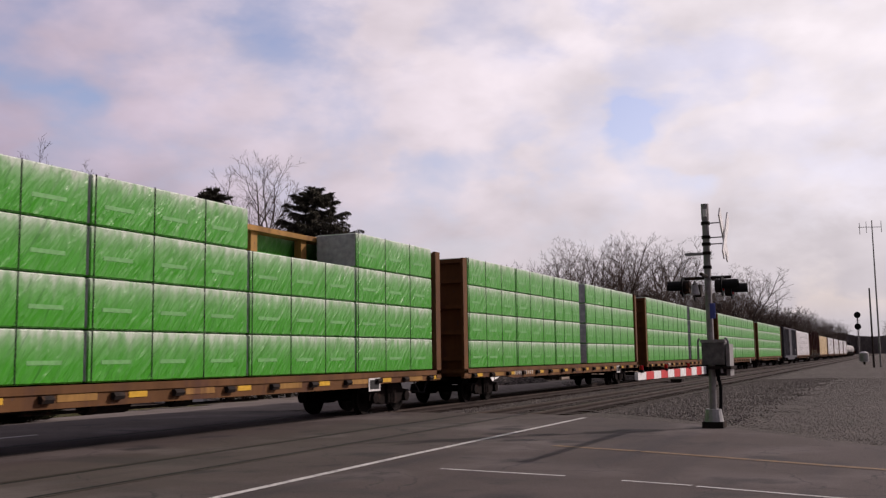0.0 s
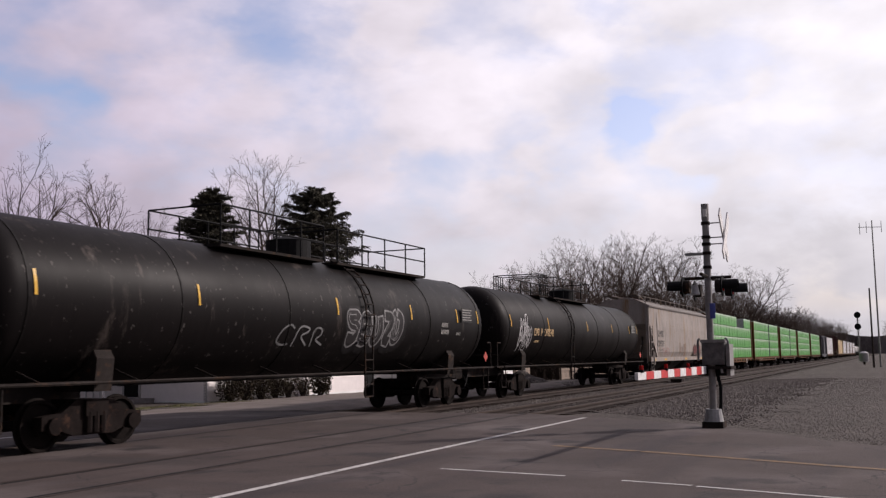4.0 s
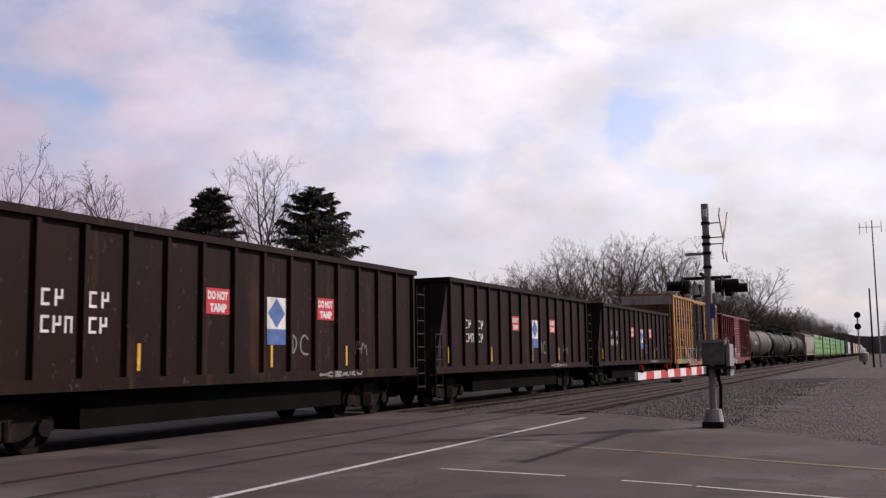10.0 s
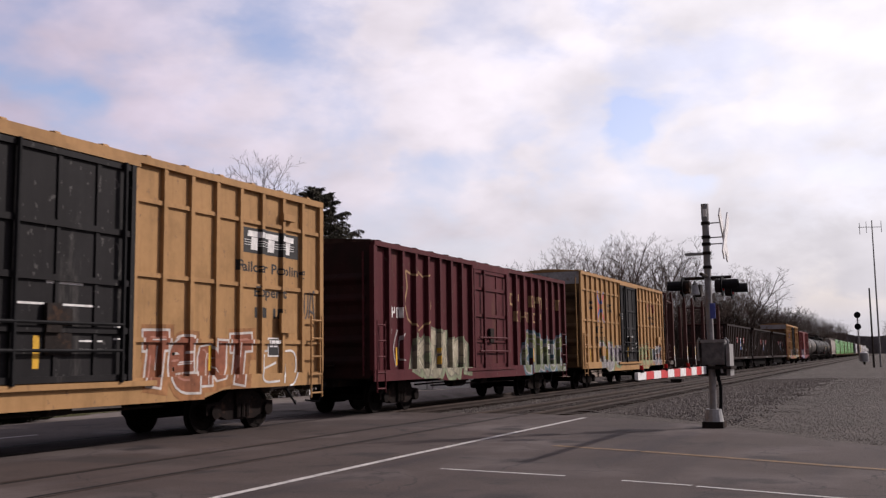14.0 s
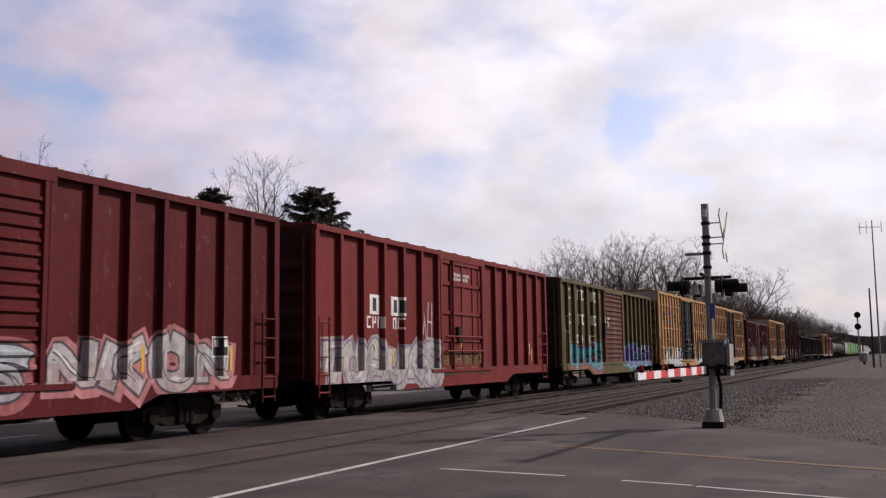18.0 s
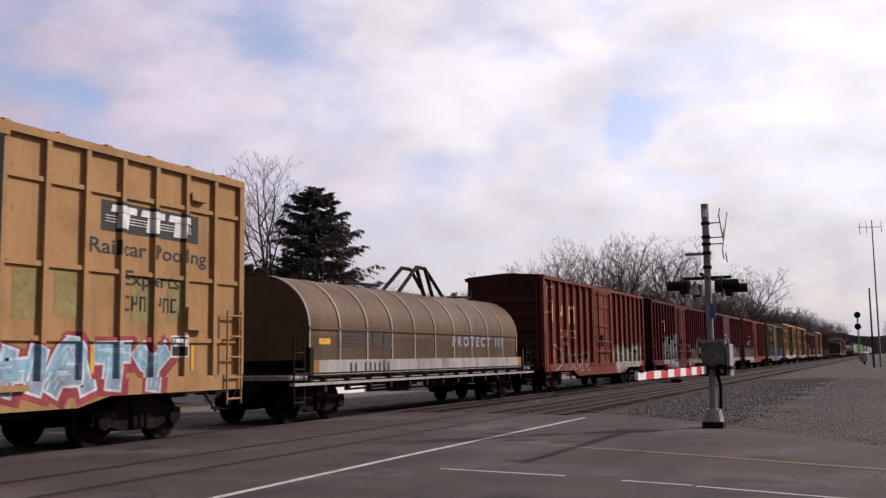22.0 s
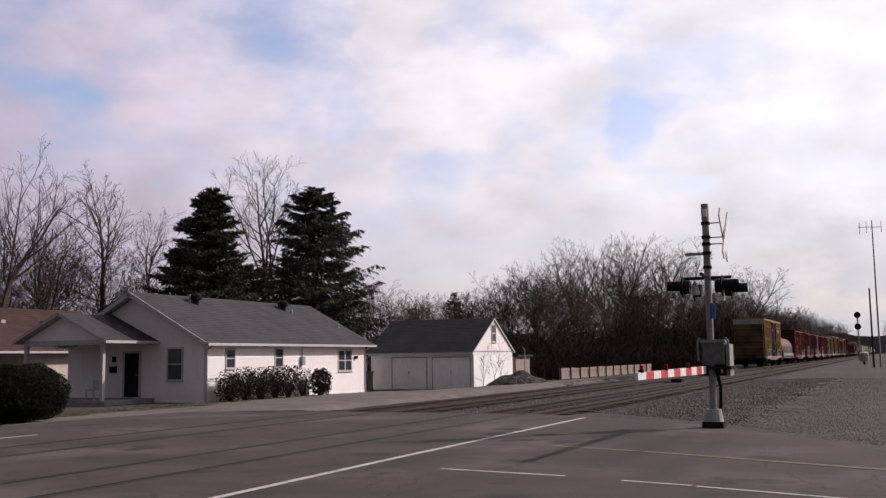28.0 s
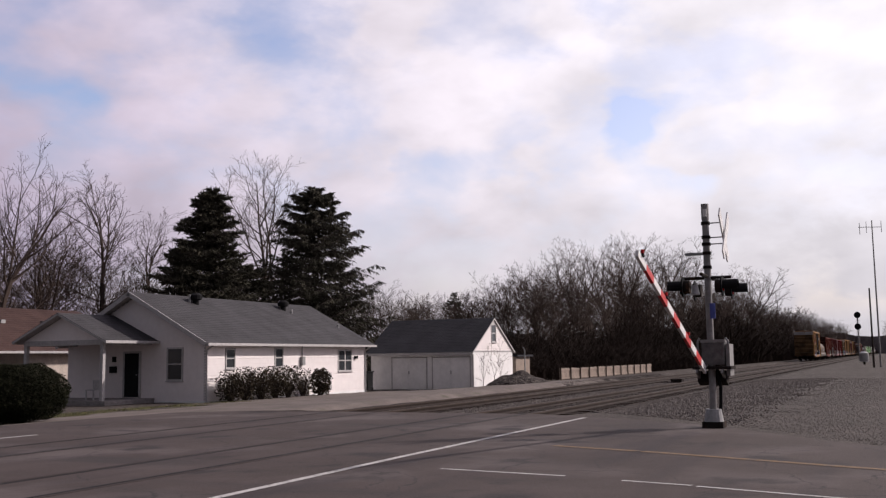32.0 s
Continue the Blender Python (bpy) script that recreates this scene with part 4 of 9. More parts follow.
BARE = "leafless tree with a dark trunk and fine bare twigs"
protos = [
    bare_tree("bare_tree", BARE, pose(43.5, 50, -0.5), seed=3, height=16.4, width=5.6, fork=4.8, reach=2.8, thin=0.0085, trunk_r=0.34, leaders=4, limbs=4),
    bare_tree("bare_tree", BARE, pose(53.7, 52, -0.5, 0, 0, 70), seed=5, height=16.6, width=4.4, fork=8.2, reach=4.2, thin=0.0085, trunk_r=0.24, leaders=3, limbs=6, rise=68),
    bare_tree("bare_tree", "tall leafless tree leaning over the spruces", pose(70.2, 49.5, -0.5), seed=11, height=20.9, width=5.0, fork=9.5, reach=8.2, thin=0.0090, trunk_r=0.30, lean=(0.02, -0.03), leaders=5, limbs=2, rise=58),
    bare_tree("bare_tree", BARE, pose(84.2, 32, -0.5), seed=17, height=11.0, width=3.6, fork=2.6, reach=1.6, thin=0.0105, trunk_r=0.15, stems=3, leaders=3, limbs=1, rise=66),
    bare_tree("bare_tree", BARE, pose(137.6, 34, -0.5), seed=23, height=20.5, width=6.6, fork=8.5, reach=5.5, thin=0.0145, trunk_r=0.33, leaders=5, limbs=4, rise=58),
    bare_tree("bare_tree", BARE, pose(92, 31, -0.5), seed=29, height=11.4, width=3.9, fork=3.4, reach=1.8, thin=0.0105, trunk_r=0.16, stems=2, leaders=4, limbs=2, rise=60),
]
HEIGHTS = (16.4, 16.6, 20.9, 11.0, 20.5, 11.4)
# x, y, height, which kind
TREES = [
    (51.3, 55, 14.6, 0), (62.4, 55, 15.0, 1), (57.5, 60, 13.0, 3), (44, 60, 14.5, 5), (33, 54, 15.5, 0), (40.0, 55, 13.8, 1), (36, 57, 14, 0), (47.5, 56, 12.6, 3), (38, 50, 11.0, 5), (70, 64, 12.0, 3), (78, 66, 12.5, 1), (62, 70, 11, 3), (75, 50, 10.5, 5), (81, 50, 9.0, 5),
    (95, 60, 11.0, 3), (112.4, 60, 12.4, 5), (122, 64, 12.0, 0), (133.6, 65, 12.0, 3), (145.2, 60, 13.6, 3), (152, 66, 14, 1), (104, 66, 12, 0), (85, 62, 12.0, 5), (92, 52, 9.5, 5), (100, 50, 9.5, 3), (108, 52, 10.5, 5), (120, 52, 11.0, 3), (130, 50, 12.0, 5),
    (88.0, 30, 11.4, 3), (96.5, 30, 11.2, 5), (103, 31, 11.6, 3), (118.5, 36, 17.6, 4), (128.5, 35, 17.8, 0), (99.5, 34.5, 12.0, 0), (111, 30.5, 11.0, 5), (152.0, 36, 21.5, 0), (163.0, 35, 21.6, 1), (125, 29.5, 11.5, 5), (141, 30, 13.0, 3),
    (146, 33, 16.0, 5), (158, 31, 15.0, 3), (176.0, 34, 23.0, 4), (184, 30, 16.5, 5), (191, 32, 19.0, 0), (200, 29, 16, 3), (212, 32, 17, 5), (225, 28, 16, 3), (160, 40, 18, 5), (172, 30, 15, 3),
    (246.7, 30, 24.6, 4), (236, 27, 16, 3), (260, 28, 15, 5), (275, 30, 16, 3), (290, 28, 15.0, 5), (305, 28, 16, 3), (325, 30, 17.5, 5), (345, 28, 17.5, 4), (365, 30, 19.0, 3), (395, 28, 18, 5), (425, 30, 18, 3), (453, 28, 17.5, 5), (490, 27, 18, 3), (530, 28, 19, 5), (599, 25, 20, 3),
    (420, -2, 15, 5), (470, -6, 16, 3), (540, -4, 17, 5), (360, -10, 13, 3), (620, -2, 18, 5),
]
rnd = random.Random(8)
for x, y, hgt, kind in TREES:
    src = protos[kind]
    s = hgt / HEIGHTS[kind]
    c = copy_thing(src, pose(x, y, -0.5, 0, 0, rnd.uniform(0, 360)))
    c.scale = (s * rnd.uniform(0.95, 1.2), s * rnd.uniform(0.95, 1.2), s)


def thicket(name, x0, x1, y0, y1, height, count, seed, radius):
    """Dense leafless brush: many thin forked stems in one sheet of growth."""
    rnd = random.Random(seed)
    V, F = [], []

    def stick(p, q, r0, r1):
        d = (q - p).normalized()
        a = d.orthogonal().normalized()
        b = d.cross(a)
        k = len(V)
        for c, r in ((p, r0), (q, r1)):
            for an in (0, 2.094, 4.189):
                V.append(tuple(c + a * (math.cos(an) * r) + b * (math.sin(an) * r)))
        F.extend([(k, k + 1, k + 4, k + 3), (k + 1, k + 2, k + 5, k + 4), (k + 2, k, k + 3, k + 5)])
    for _ in range(count):
        x, y = rnd.uniform(x0, x1), rnd.uniform(y0, y1)
        swell = 0.55 + 0.9 * abs(noise.noise((x * 0.07, y * 0.11, seed)))
        h = height * swell * rnd.uniform(0.35, 1.0)
        p = Vector((x, y, -0.6))
        for lean in range(rnd.randint(2, 4)):
            q = p + Vector((rnd.gauss(0, 0.25), rnd.gauss(0, 0.25), 1)).normalized() * h * rnd.uniform(0.5, 0.7)
            stick(p, q, radius * 1.6, radius)
            for _k in range(4):
                m = p.lerp(q, rnd.uniform(0.35, 1))
                t = m + Vector((rnd.gauss(0, 0.55), rnd.gauss(0, 0.55), 0.9)).normalized() * h * rnd.uniform(0.2, 0.45)
                stick(m, t, radius, radius * 0.5)
                for _j in range(3):
                    m2 = m.lerp(t, rnd.uniform(0.3, 1))
                    stick(m2, m2 + Vector((rnd.gauss(0, 0.7), rnd.gauss(0, 0.7), 0.6)).normalized() * h * rnd.uniform(0.08, 0.22), radius * 0.6, radius * 0.35)
    ob = raw_part(name, V, F, M["brush"])
    return tagged(ob, "dense dark leafless brush along the railway", "brush", kind="stuff")


thicket("brush", 70, 132, 26, 42, 7.2, 1150, 3, 0.026)
thicket("brush", 66, 150, 23, 30, 4.6, 700, 13, 0.030)
thicket("brush", 120, 260, 22, 40, 11.0, 800, 4, 0.055)
thicket("brush", 150, 235, 22, 34, 11.0, 560, 14, 0.070)
thicket("brush", 260, 640, 20, 36, 10.5, 520, 5, 0.11)
thicket("brush", 58, 100, 42, 60, 6.0, 760, 6, 0.020)
thicket("brush", 100, 190, 46, 66, 7.0, 420, 7, 0.036)
thicket("brush", 28, 60, 52, 66, 5.0, 420, 8, 0.020)
thicket("brush", 340, 700, -16, -2, 9.0, 260, 9, 0.10)


def far_wood():
    """A low, uneven belt of woodland that closes the distance all round."""
    V, F = [], []
    rnd = random.Random(77)
    n = 420
    for i in range(n):
        a = math.tau * i / n
        r = 900 + 60 * math.sin(i * 0.7)
        h = 14 + 9 * noise.noise((i * 0.13, 0, 0)) + rnd.uniform(-2, 2)
        V.extend([(math.cos(a) * r, math.sin(a) * r, -2), (math.cos(a) * r, math.sin(a) * r, h)])
        k, j = 2 * i, 2 * ((i + 1) % n)
        F.append((k, j, j + 1, k + 1))
    tagged(raw_part("far_wood", V, F, M["far_wood"]), "distant grey brown belt of bare woodland", "woodland", kind="structure")


M["far_wood"] = material("far_wood", (0.17, 0.15, 0.145), 0.95, dark=0.6, grain=0.4, blotch=0.05, bump=0)
far_wood()


def conifer(name, label, m, height, width, seed, droop=0.35, dense=1.0, first=0.06, shape=0.75, hang=-0.75, ragged=0.35, limbs=180, fine=1.0):
    """An evergreen: trunk, drooping limbs and hanging clumps of needles."""
    rnd = random.Random(seed)
    t = new(name)
    t.matrix_world = m
    tagged(t, label, "tree")
    bm = bmesh.new()
    rod(bm, (0, 0, 0), (0, 0, height * 0.98), 0.3, 10, 0.03)
    part("trunk", bm, M["bark"], t)
    V, F, W, G = [], [], [], []
    n = int(limbs * dense)
    for i in range(n):
        u = first + (1 - first) * (i + rnd.random()) / n
        z = height * u
        L = width * (1 - u) ** shape * (1 + 1.1 * ragged * noise.noise((u * 4, math.cos(i * 2.39996) * 1.8, seed + math.sin(i * 2.39996) * 1.8))) * rnd.uniform(1 - 0.9 * ragged, 1.12) + 0.3
        a = i * 2.39996 + rnd.uniform(-0.3, 0.3)
        dirn = Vector((math.cos(a), math.sin(a), 0))
        side = Vector((-dirn.y, dirn.x, 0))

        fall = droop + rnd.gauss(0, 0.34)

        def at(s):
            return dirn * (L * s) + Vector((0, 0, z - fall * L * s * (1 - 0.75 * s) + 0.16 * L * s * s))

        def spray(p, q, count, size):
            b = len(W)
            for c, r in ((p, 0.03), (q, 0.012)):
                for dx, dz in ((0, r), (-r, -r), (r, -r)):
                    W.append((c.x + dx, c.y, c.z + dz))
            G.extend([(b, b + 1, b + 4, b + 3), (b + 1, b + 2, b + 5, b + 4), (b + 2, b, b + 3, b + 5)])
            for _ in range(count):
                c = p.lerp(q, rnd.random()) + Vector((rnd.gauss(0, 0.04), rnd.gauss(0, 0.04), rnd.gauss(0, 0.03)))
                sway = Vector((rnd.gauss(0, 1), rnd.gauss(0, 1), rnd.gauss(hang, 0.6))).normalized() + dirn * 0.35
                ln = rnd.uniform(0.25, 0.6) * size
                wd = sway.cross(Vector((rnd.gauss(0, 1), rnd.gauss(0, 1), 0.3))).normalized() * rnd.uniform(0.022, 0.055)
                b = len(V)
                V.extend([tuple(c), tuple(c + sway * ln * 0.45 + wd), tuple(c + sway * ln), tuple(c + sway * ln * 0.45 - wd)])
                F.append((b, b + 1, b + 2, b + 3))
        steps = 7
        for k in range(steps):
            p, q = at(k / steps), at((k + 1) / steps)
            spray(p, q, int((5 * dense + 2) * fine), 0.75 + 0.3 * (1 - u))
            # side branchlets, shorter towards the tip
            reach = L * 0.42 * (1 - 0.75 * k / steps) * rnd.uniform(0.6, 1.1)
            for s in (-1, 1):
                if L > 0.9 and k > 0:
                    e = q + side * (s * reach) + dirn * reach * 0.6 + Vector((0, 0, -reach * droop * 0.8))
                    spray(q, q.lerp(e, 0.5), int((4 * dense + 1) * fine), 0.8)
                    spray(q.lerp(e, 0.5), e, int((4 * dense + 1) * fine), 0.7)
    raw_part("limb_structure", W, G, M["bark"], t)
    raw_part("crown", V, F, M["needle"], t)
    return t


conifer("pine_tree", "dense dark green pine behind the house", pose(58.6, 46, -0.5), 14.7, 4.7, 31, droop=-0.34, dense=1.25, shape=0.64, hang=0.5, ragged=0.55, limbs=175, fine=1.5)
conifer("pine_tree", "dense dark green pine behind the house", pose(56.6, 46.6, -0.5), 10.6, 3.6, 35, droop=-0.3, dense=0.9, shape=0.55, hang=0.4, ragged=0.7, limbs=110, fine=2.0)
conifer("pine_tree", "broad low dark pine between taller trees", pose(63.6, 46.5, -0.5), 9.2, 3.8, 36, droop=-0.2, dense=0.9, shape=0.4, hang=0.3, ragged=0.6, limbs=110, fine=2.0)
conifer("spruce_tree", "tall dark spruce with drooping branches", pose(70.0, 44, -0.5), 16.7, 7.3, 33, droop=0.36, dense=1.3, shape=0.62, hang=-1.3, ragged=0.5, limbs=185, fine=1.6)
small_spruce = conifer("spruce_tree", "small dark spruce among bare trees", pose(139.6, 62, -0.5), 12.2, 3.6, 34, droop=0.3, dense=0.6)
# dark evergreens in the wood beside the line
for x, y, s, w in ((152, 36, 0.8, 1.5), (128, 37, 0.6, 1.7), (214, 33, 1.0, 1.7), (112, 36, 0.5, 1.8), (190, 34, 0.9, 1.6)):
    c = copy_thing(small_spruce, pose(x, y, -0.5, 0, 0, x * 7))
    c.scale = (s * w, s * w, s)
    c["label"] = "broad dark evergreen in the bare wood"


def shrub(name, label, m, radii, seed, mat, n=2600, leafsize=0.055, stems=14, lump=0.35):
    """A bush: stems and many small leaves spread through an uneven ball."""
    rnd = random.Random(seed)
    t = new(name)
    t.matrix_world = m
    tagged(t, label, "shrub")
    bm = bmesh.new()
    for i in range(stems):
        a, r = rnd.uniform(0, math.tau), rnd.uniform(0.1, 0.75)
        rod(bm, (math.cos(a) * 0.12 * radii[0], math.sin(a) * 0.12 * radii[1], 0), (math.cos(a) * r * radii[0], math.sin(a) * r * radii[1], radii[2] * rnd.uniform(1.1, 1.75)), 0.018, 5, 0.006)
    part("branch_frame", bm, M["bark"], t)
    V, F = [], []
    off = rnd.uniform(0, 50)
    while len(F) < n:
        d = Vector((rnd.gauss(0, 1), rnd.gauss(0, 1), rnd.gauss(0, 1))).normalized()
        rr = min(1.05, (0.92 + lump * noise.noise(d * 2.3 + Vector((off, 0, 0)))) * rnd.random() ** 0.25)
        d.z = max(-0.85, min(0.93, d.z * 1.12))
        p = Vector((d.x * radii[0] * rr, d.y * radii[1] * rr, radii[2] + d.z * radii[2] * rr))
        a = Vector((rnd.gauss(0, 1), rnd.gauss(0, 1), rnd.gauss(0, 1))).normalized() * leafsize * rnd.uniform(0.6, 1.5)
        b = a.orthogonal() * 0.55
        k = len(V)
        V.extend([tuple(p - a), tuple(p + b), tuple(p + a), tuple(p - b)])
        F.append((k, k + 1, k + 2, k + 3))
    raw_part("foliage", V, F, mat, t)
    return t


shrub("round_bush", "large clipped dark evergreen bush on the lawn", pose(20.5, 23.2, -0.42), (1.95, 1.7, 0.98), 41, M["leaf"], 60000, 0.027, 4, 0.14)
for i, (x, rx, rz) in enumerate(((35.8, 0.85, 0.74), (36.9, 0.9, 0.80), (38.1, 0.95, 0.78), (39.3, 0.95, 0.80), (40.4, 0.8, 0.82))):
    shrub("hedge_shrub", "clipped brownish green shrub against the house wall", pose(x, 26.9, -0.44), (rx, 0.6, rz), 50 + i, M["leaf_brown"], 1900, 0.040, 46, 0.6)
shrub("hedge_shrub", "half bare shrub against the house wall", pose(41.7, 26.9, -0.44), (0.7, 0.5, 0.76), 60, M["leaf_brown"], 700, 0.045, 34)
shrub("hedge_shrub", "clipped brownish green shrub against the house wall", pose(43.4, 26.9, -0.44), (0.8, 0.5, 0.74), 61, M["leaf_brown"], 2400, 0.05, 22)

# ---- loose stone, lawn and small things by the track ----
def stones(name, label, spots, count, size, seed, mat):
    """Loose broken stone on the ground: small uneven lumps in one sheet."""
    rnd = random.Random(seed)
    V, F = [], []
    total = sum((b - a) * (d - c) for a, b, c, d, _ in spots)
    for a, b, c, d, lift in spots:
        for _ in range(int(count * (b - a) * (d - c) / total)):
            x = a + (b - a) * rnd.random() ** 1.5
            y = c + (d - c) * rnd.random() ** (0.55 if lift is None and d < 9 else 1.0)
            z = ground_z(x, y) if lift is None else lift
            if lift is None and y < 8.3 and x < 16.6 + (y - 0.1) * 1.25 - 0.06 * (y - 3) ** 2 + 0.3:
                continue
            r = size * rnd.uniform(0.5, 1.4) * (1 + max(0, x - 30) * 0.012)
            k = len(V)
            tilt = rnd.uniform(0, 6.28)
            for dx, dy, dz in ((1, 0, 0), (0, 1, 0), (-1, 0, 0), (0, -1, 0), (0, 0, 1), (0, 0, -0.6)):
                e = r * rnd.uniform(0.6, 1.25)
                V.append((x + (dx * math.cos(tilt) - dy * math.sin(tilt)) * e, y + (dx * math.sin(tilt) + dy * math.cos(tilt)) * e, z + dz * e * 0.75 + r * 0.2))
            F.extend([(k + i, k + (i + 1) % 4, k + 4) for i in range(4)] + [(k + (i + 1) % 4, k + i, k + 5) for i in range(4)])
    tagged(raw_part(name, V, F, mat), label, "stones", kind="stuff")


def varied(name, cols, rough=0.9):
    """Colour that differs from stone to stone."""
    m = bpy.data.materials.new(name)
    m.use_nodes = True
    nt = m.node_tree
    b = nt.nodes["Principled BSDF"]
    g, r = nt.nodes.new("ShaderNodeNewGeometry"), nt.nodes.new("ShaderNodeValToRGB")
    nt.links.new(g.outputs["Random Per Island"], r.inputs[0])
    for i, c in enumerate(cols):
        e = r.color_ramp.elements[i] if i < 2 else r.color_ramp.elements.new(i / (len(cols) - 1))
        e.position, e.color = i / (len(cols) - 1), (*c, 1)
    nt.links.new(r.outputs[0], b.inputs["Base Color"])
    b.inputs["Roughness"].default_value = rough
    return m


M["stones"] = varied("stones", [(0.062, 0.052, 0.046), (0.160, 0.138, 0.124), (0.082, 0.069, 0.062), (0.115, 0.098, 0.088)])
M["stones_dark"] = varied("stones_dark", [(0.028, 0.022, 0.019), (0.075, 0.062, 0.055), (0.045, 0.036, 0.032)])
M["grit"] = varied("grit", [(0.06, 0.052, 0.047), (0.15, 0.132, 0.12), (0.095, 0.083, 0.075)])
M["blades"] = varied("blades", [(0.09, 0.10, 0.03), (0.16, 0.14, 0.06), (0.07, 0.09, 0.025), (0.20, 0.17, 0.09)])
stones("ballast_stones", "grey broken ballast stone beside the rails", [(17.2, 60, 2.6, 8.0, None), (23.4, 75, 10.4, 12.0, -0.165)], 42000, 0.034, 3, M["stones"])
stones("ballast_stones", "grey broken ballast stone between the rails", [(23.4, 60, 8.5, 9.75, -0.165), (23.4, 60, 12.7, 13.95, -0.165), (50, 75, 14.8, 16.6, None)], 13000, 0.036, 4, M["stones_dark"])
stones("grit", "fine grey grit on bare ground", [(16.8, 60, -2.0, 4.4, None)], 16000, 0.013, 5, M["grit"])
stones("grit", "fine grey brown grit on bare ground", [(12, 60, 17.0, 26.5, None)], 9000, 0.026, 6, M["grit"])


def make_lawn():
    rnd = random.Random(12)
    V, F = [], []
    for _ in range(24000):
        x = rnd.uniform(14, 36)
        y = rnd.uniform(22.6, 27.5)
        edge = 25.1 + 0.3 * math.sin(x) + 0.07 * max(0, x - 26) if x > 20 else 22.6
        if y < edge or noise.noise((x * 0.6, y * 0.6, 4)) < -0.28:
            continue
        z, h, a = ground_z(x, y) - 0.01, rnd.uniform(0.04, 0.11), rnd.uniform(0, 6.28)
        dx, dy = math.cos(a) * 0.014, math.sin(a) * 0.014
        k = len(V)
        V.extend([(x - dx, y - dy, z), (x + dx, y + dy, z), (x + rnd.gauss(0, 0.03), y + rnd.gauss(0, 0.03), z + h)])
        F.append((k, k + 1, k + 2))
    tagged(raw_part("grass", V, F, M["blades"]), "thin dry early spring grass before the house", "grass", kind="stuff")


make_lawn()


def mound(name, label, x, y, r, h, seed):
    """A heap of gravel."""
    V, F = [], []
    k = 22
    for i in range(k + 1):
        for j in range(k + 1):
            u, v = 2 * i / k - 1, 2 * j / k - 1
            d = math.hypot(u, v)
            z = h * max(0, 1 - d) ** 0.8 * (1 + 0.35 * noise.noise((u * 2.5, v * 2.5, seed))) + 0.05 * noise.noise((u * 9, v * 9, seed))
            V.append((u * r, v * r, z if d < 1 else -0.15))
    F = [(i * (k + 1) + j, (i + 1) * (k + 1) + j, (i + 1) * (k + 1) + j + 1, i * (k + 1) + j + 1) for i in range(k) for j in range(k)]
    ob = raw_part(name, V, F, M["ballast"])
    ob.location = (x, y, ground_z(x, y))
    return tagged(ob, label, "gravel")


mound("gravel_mound", "small grey gravel pile beside the track", 53.5, 19.7, 1.9, 0.8, 2)


def small_things():
    t = empty("wheeled_bin", 51.2, 28.6, -0.45)
    tagged(t, "dark wheeled rubbish bin beside the house", "bin")
    bm = bmesh.new()
    prism(bm, [(-0.28, 0.05), (0.28, 0.05), (0.36, 1.1), (-0.36, 1.1)], "y", -0.3, 0.3)
    part("body", bm, M["black"], t)
    part("lid", boxes((-0.4, 0.4, -0.35, 0.35, 1.1, 1.16)), M["black"], t)
    for y in (-0.28, 0.28):
        bm = bmesh.new()
        rod(bm, (0.26, y - 0.03, 0.1), (0.26, y + 0.03, 0.1), 0.1, 14)
        part("wheel", bm, M["black"], t)
    g = empty("board_gate", 52.0, 29.6, -0.45)
    tagged(g, "dark weathered board gate between house and garage", "gate")
    for i in range(14):
        part("board", boxes((-1.2 + 0.17 * i, -1.05 + 0.17 * i, -0.02, 0.02, 0, 1.75 + 0.04 * (i % 3))), M["tie"], g)
    part("rail", boxes((-1.2, 1.2, 0.02, 0.06, 0.4, 0.5)), M["tie"], g)
    part("rail", boxes((-1.2, 1.2, 0.02, 0.06, 1.3, 1.4)), M["tie"], g)
    p = empty("vent_post", 62.5, 22.6, -0.45)
    tagged(p, "thin grey pipe post beside the garage", "post")
    part("pipe", rods(((0, 0, 0), (0, 0, 2.35)), ((0, 0, 2.35), (-0.25, 0, 2.5)), r=0.045), M["galvanised"], p)
    s = empty("shed", 64.6, 25.5, -0.45)
    tagged(s, "low dark shed behind the garage", "shed")
    part("wall", boxes((-1.4, 1.4, -2, 2, 0, 1.9)), M["fence_wood"], s)
    part("roof", boxes((-1.6, 1.6, -2.2, 2.2, 1.9, 2.02)), M["shingle_dark"], s)
    for x, y, hh, sd in ((56.2, 22.4, 3.3, 71), (54.0, 22.2, 2.4, 72), (56.0, 21.9, 2.2, 73)):
        bare_tree("sapling", "thin bare sapling before the garage wall", pose(x, y, -0.5), seed=sd, height=hh, width=hh * 0.28, fork=hh * 0.25, reach=hh * 0.2, thin=0.006, trunk_r=0.024, leaders=3, limbs=1, fan=(3, 2, 1))
    f = empty("far_house", 99, 36, -0.5)
    tagged(f, "pale house half hidden behind bare brush", "house")
    part("wall", boxes((-4, 4, -3, 3, 0, 2.7)), M["siding"], f)
    for ye in (-3.4, 3.4):
        part("roof", slab((-4.4, ye, 2.6), (4.4, ye, 2.6), (4.4, 0, 4.4), (-4.4, 0, 4.4), 0.12), M["shingle"], f)
    window_on(f, "x", -3.0, -2.5, -1.5, 1.0, 2.1, -1)
    window_on(f, "x", -3.0, 0.5, 1.5, 1.0, 2.1, -1)


small_things()

# ---- train ----
SPEED = 17.5175
CARS = []          # (car, its place along the track at the clip's start)


TAGS = {}


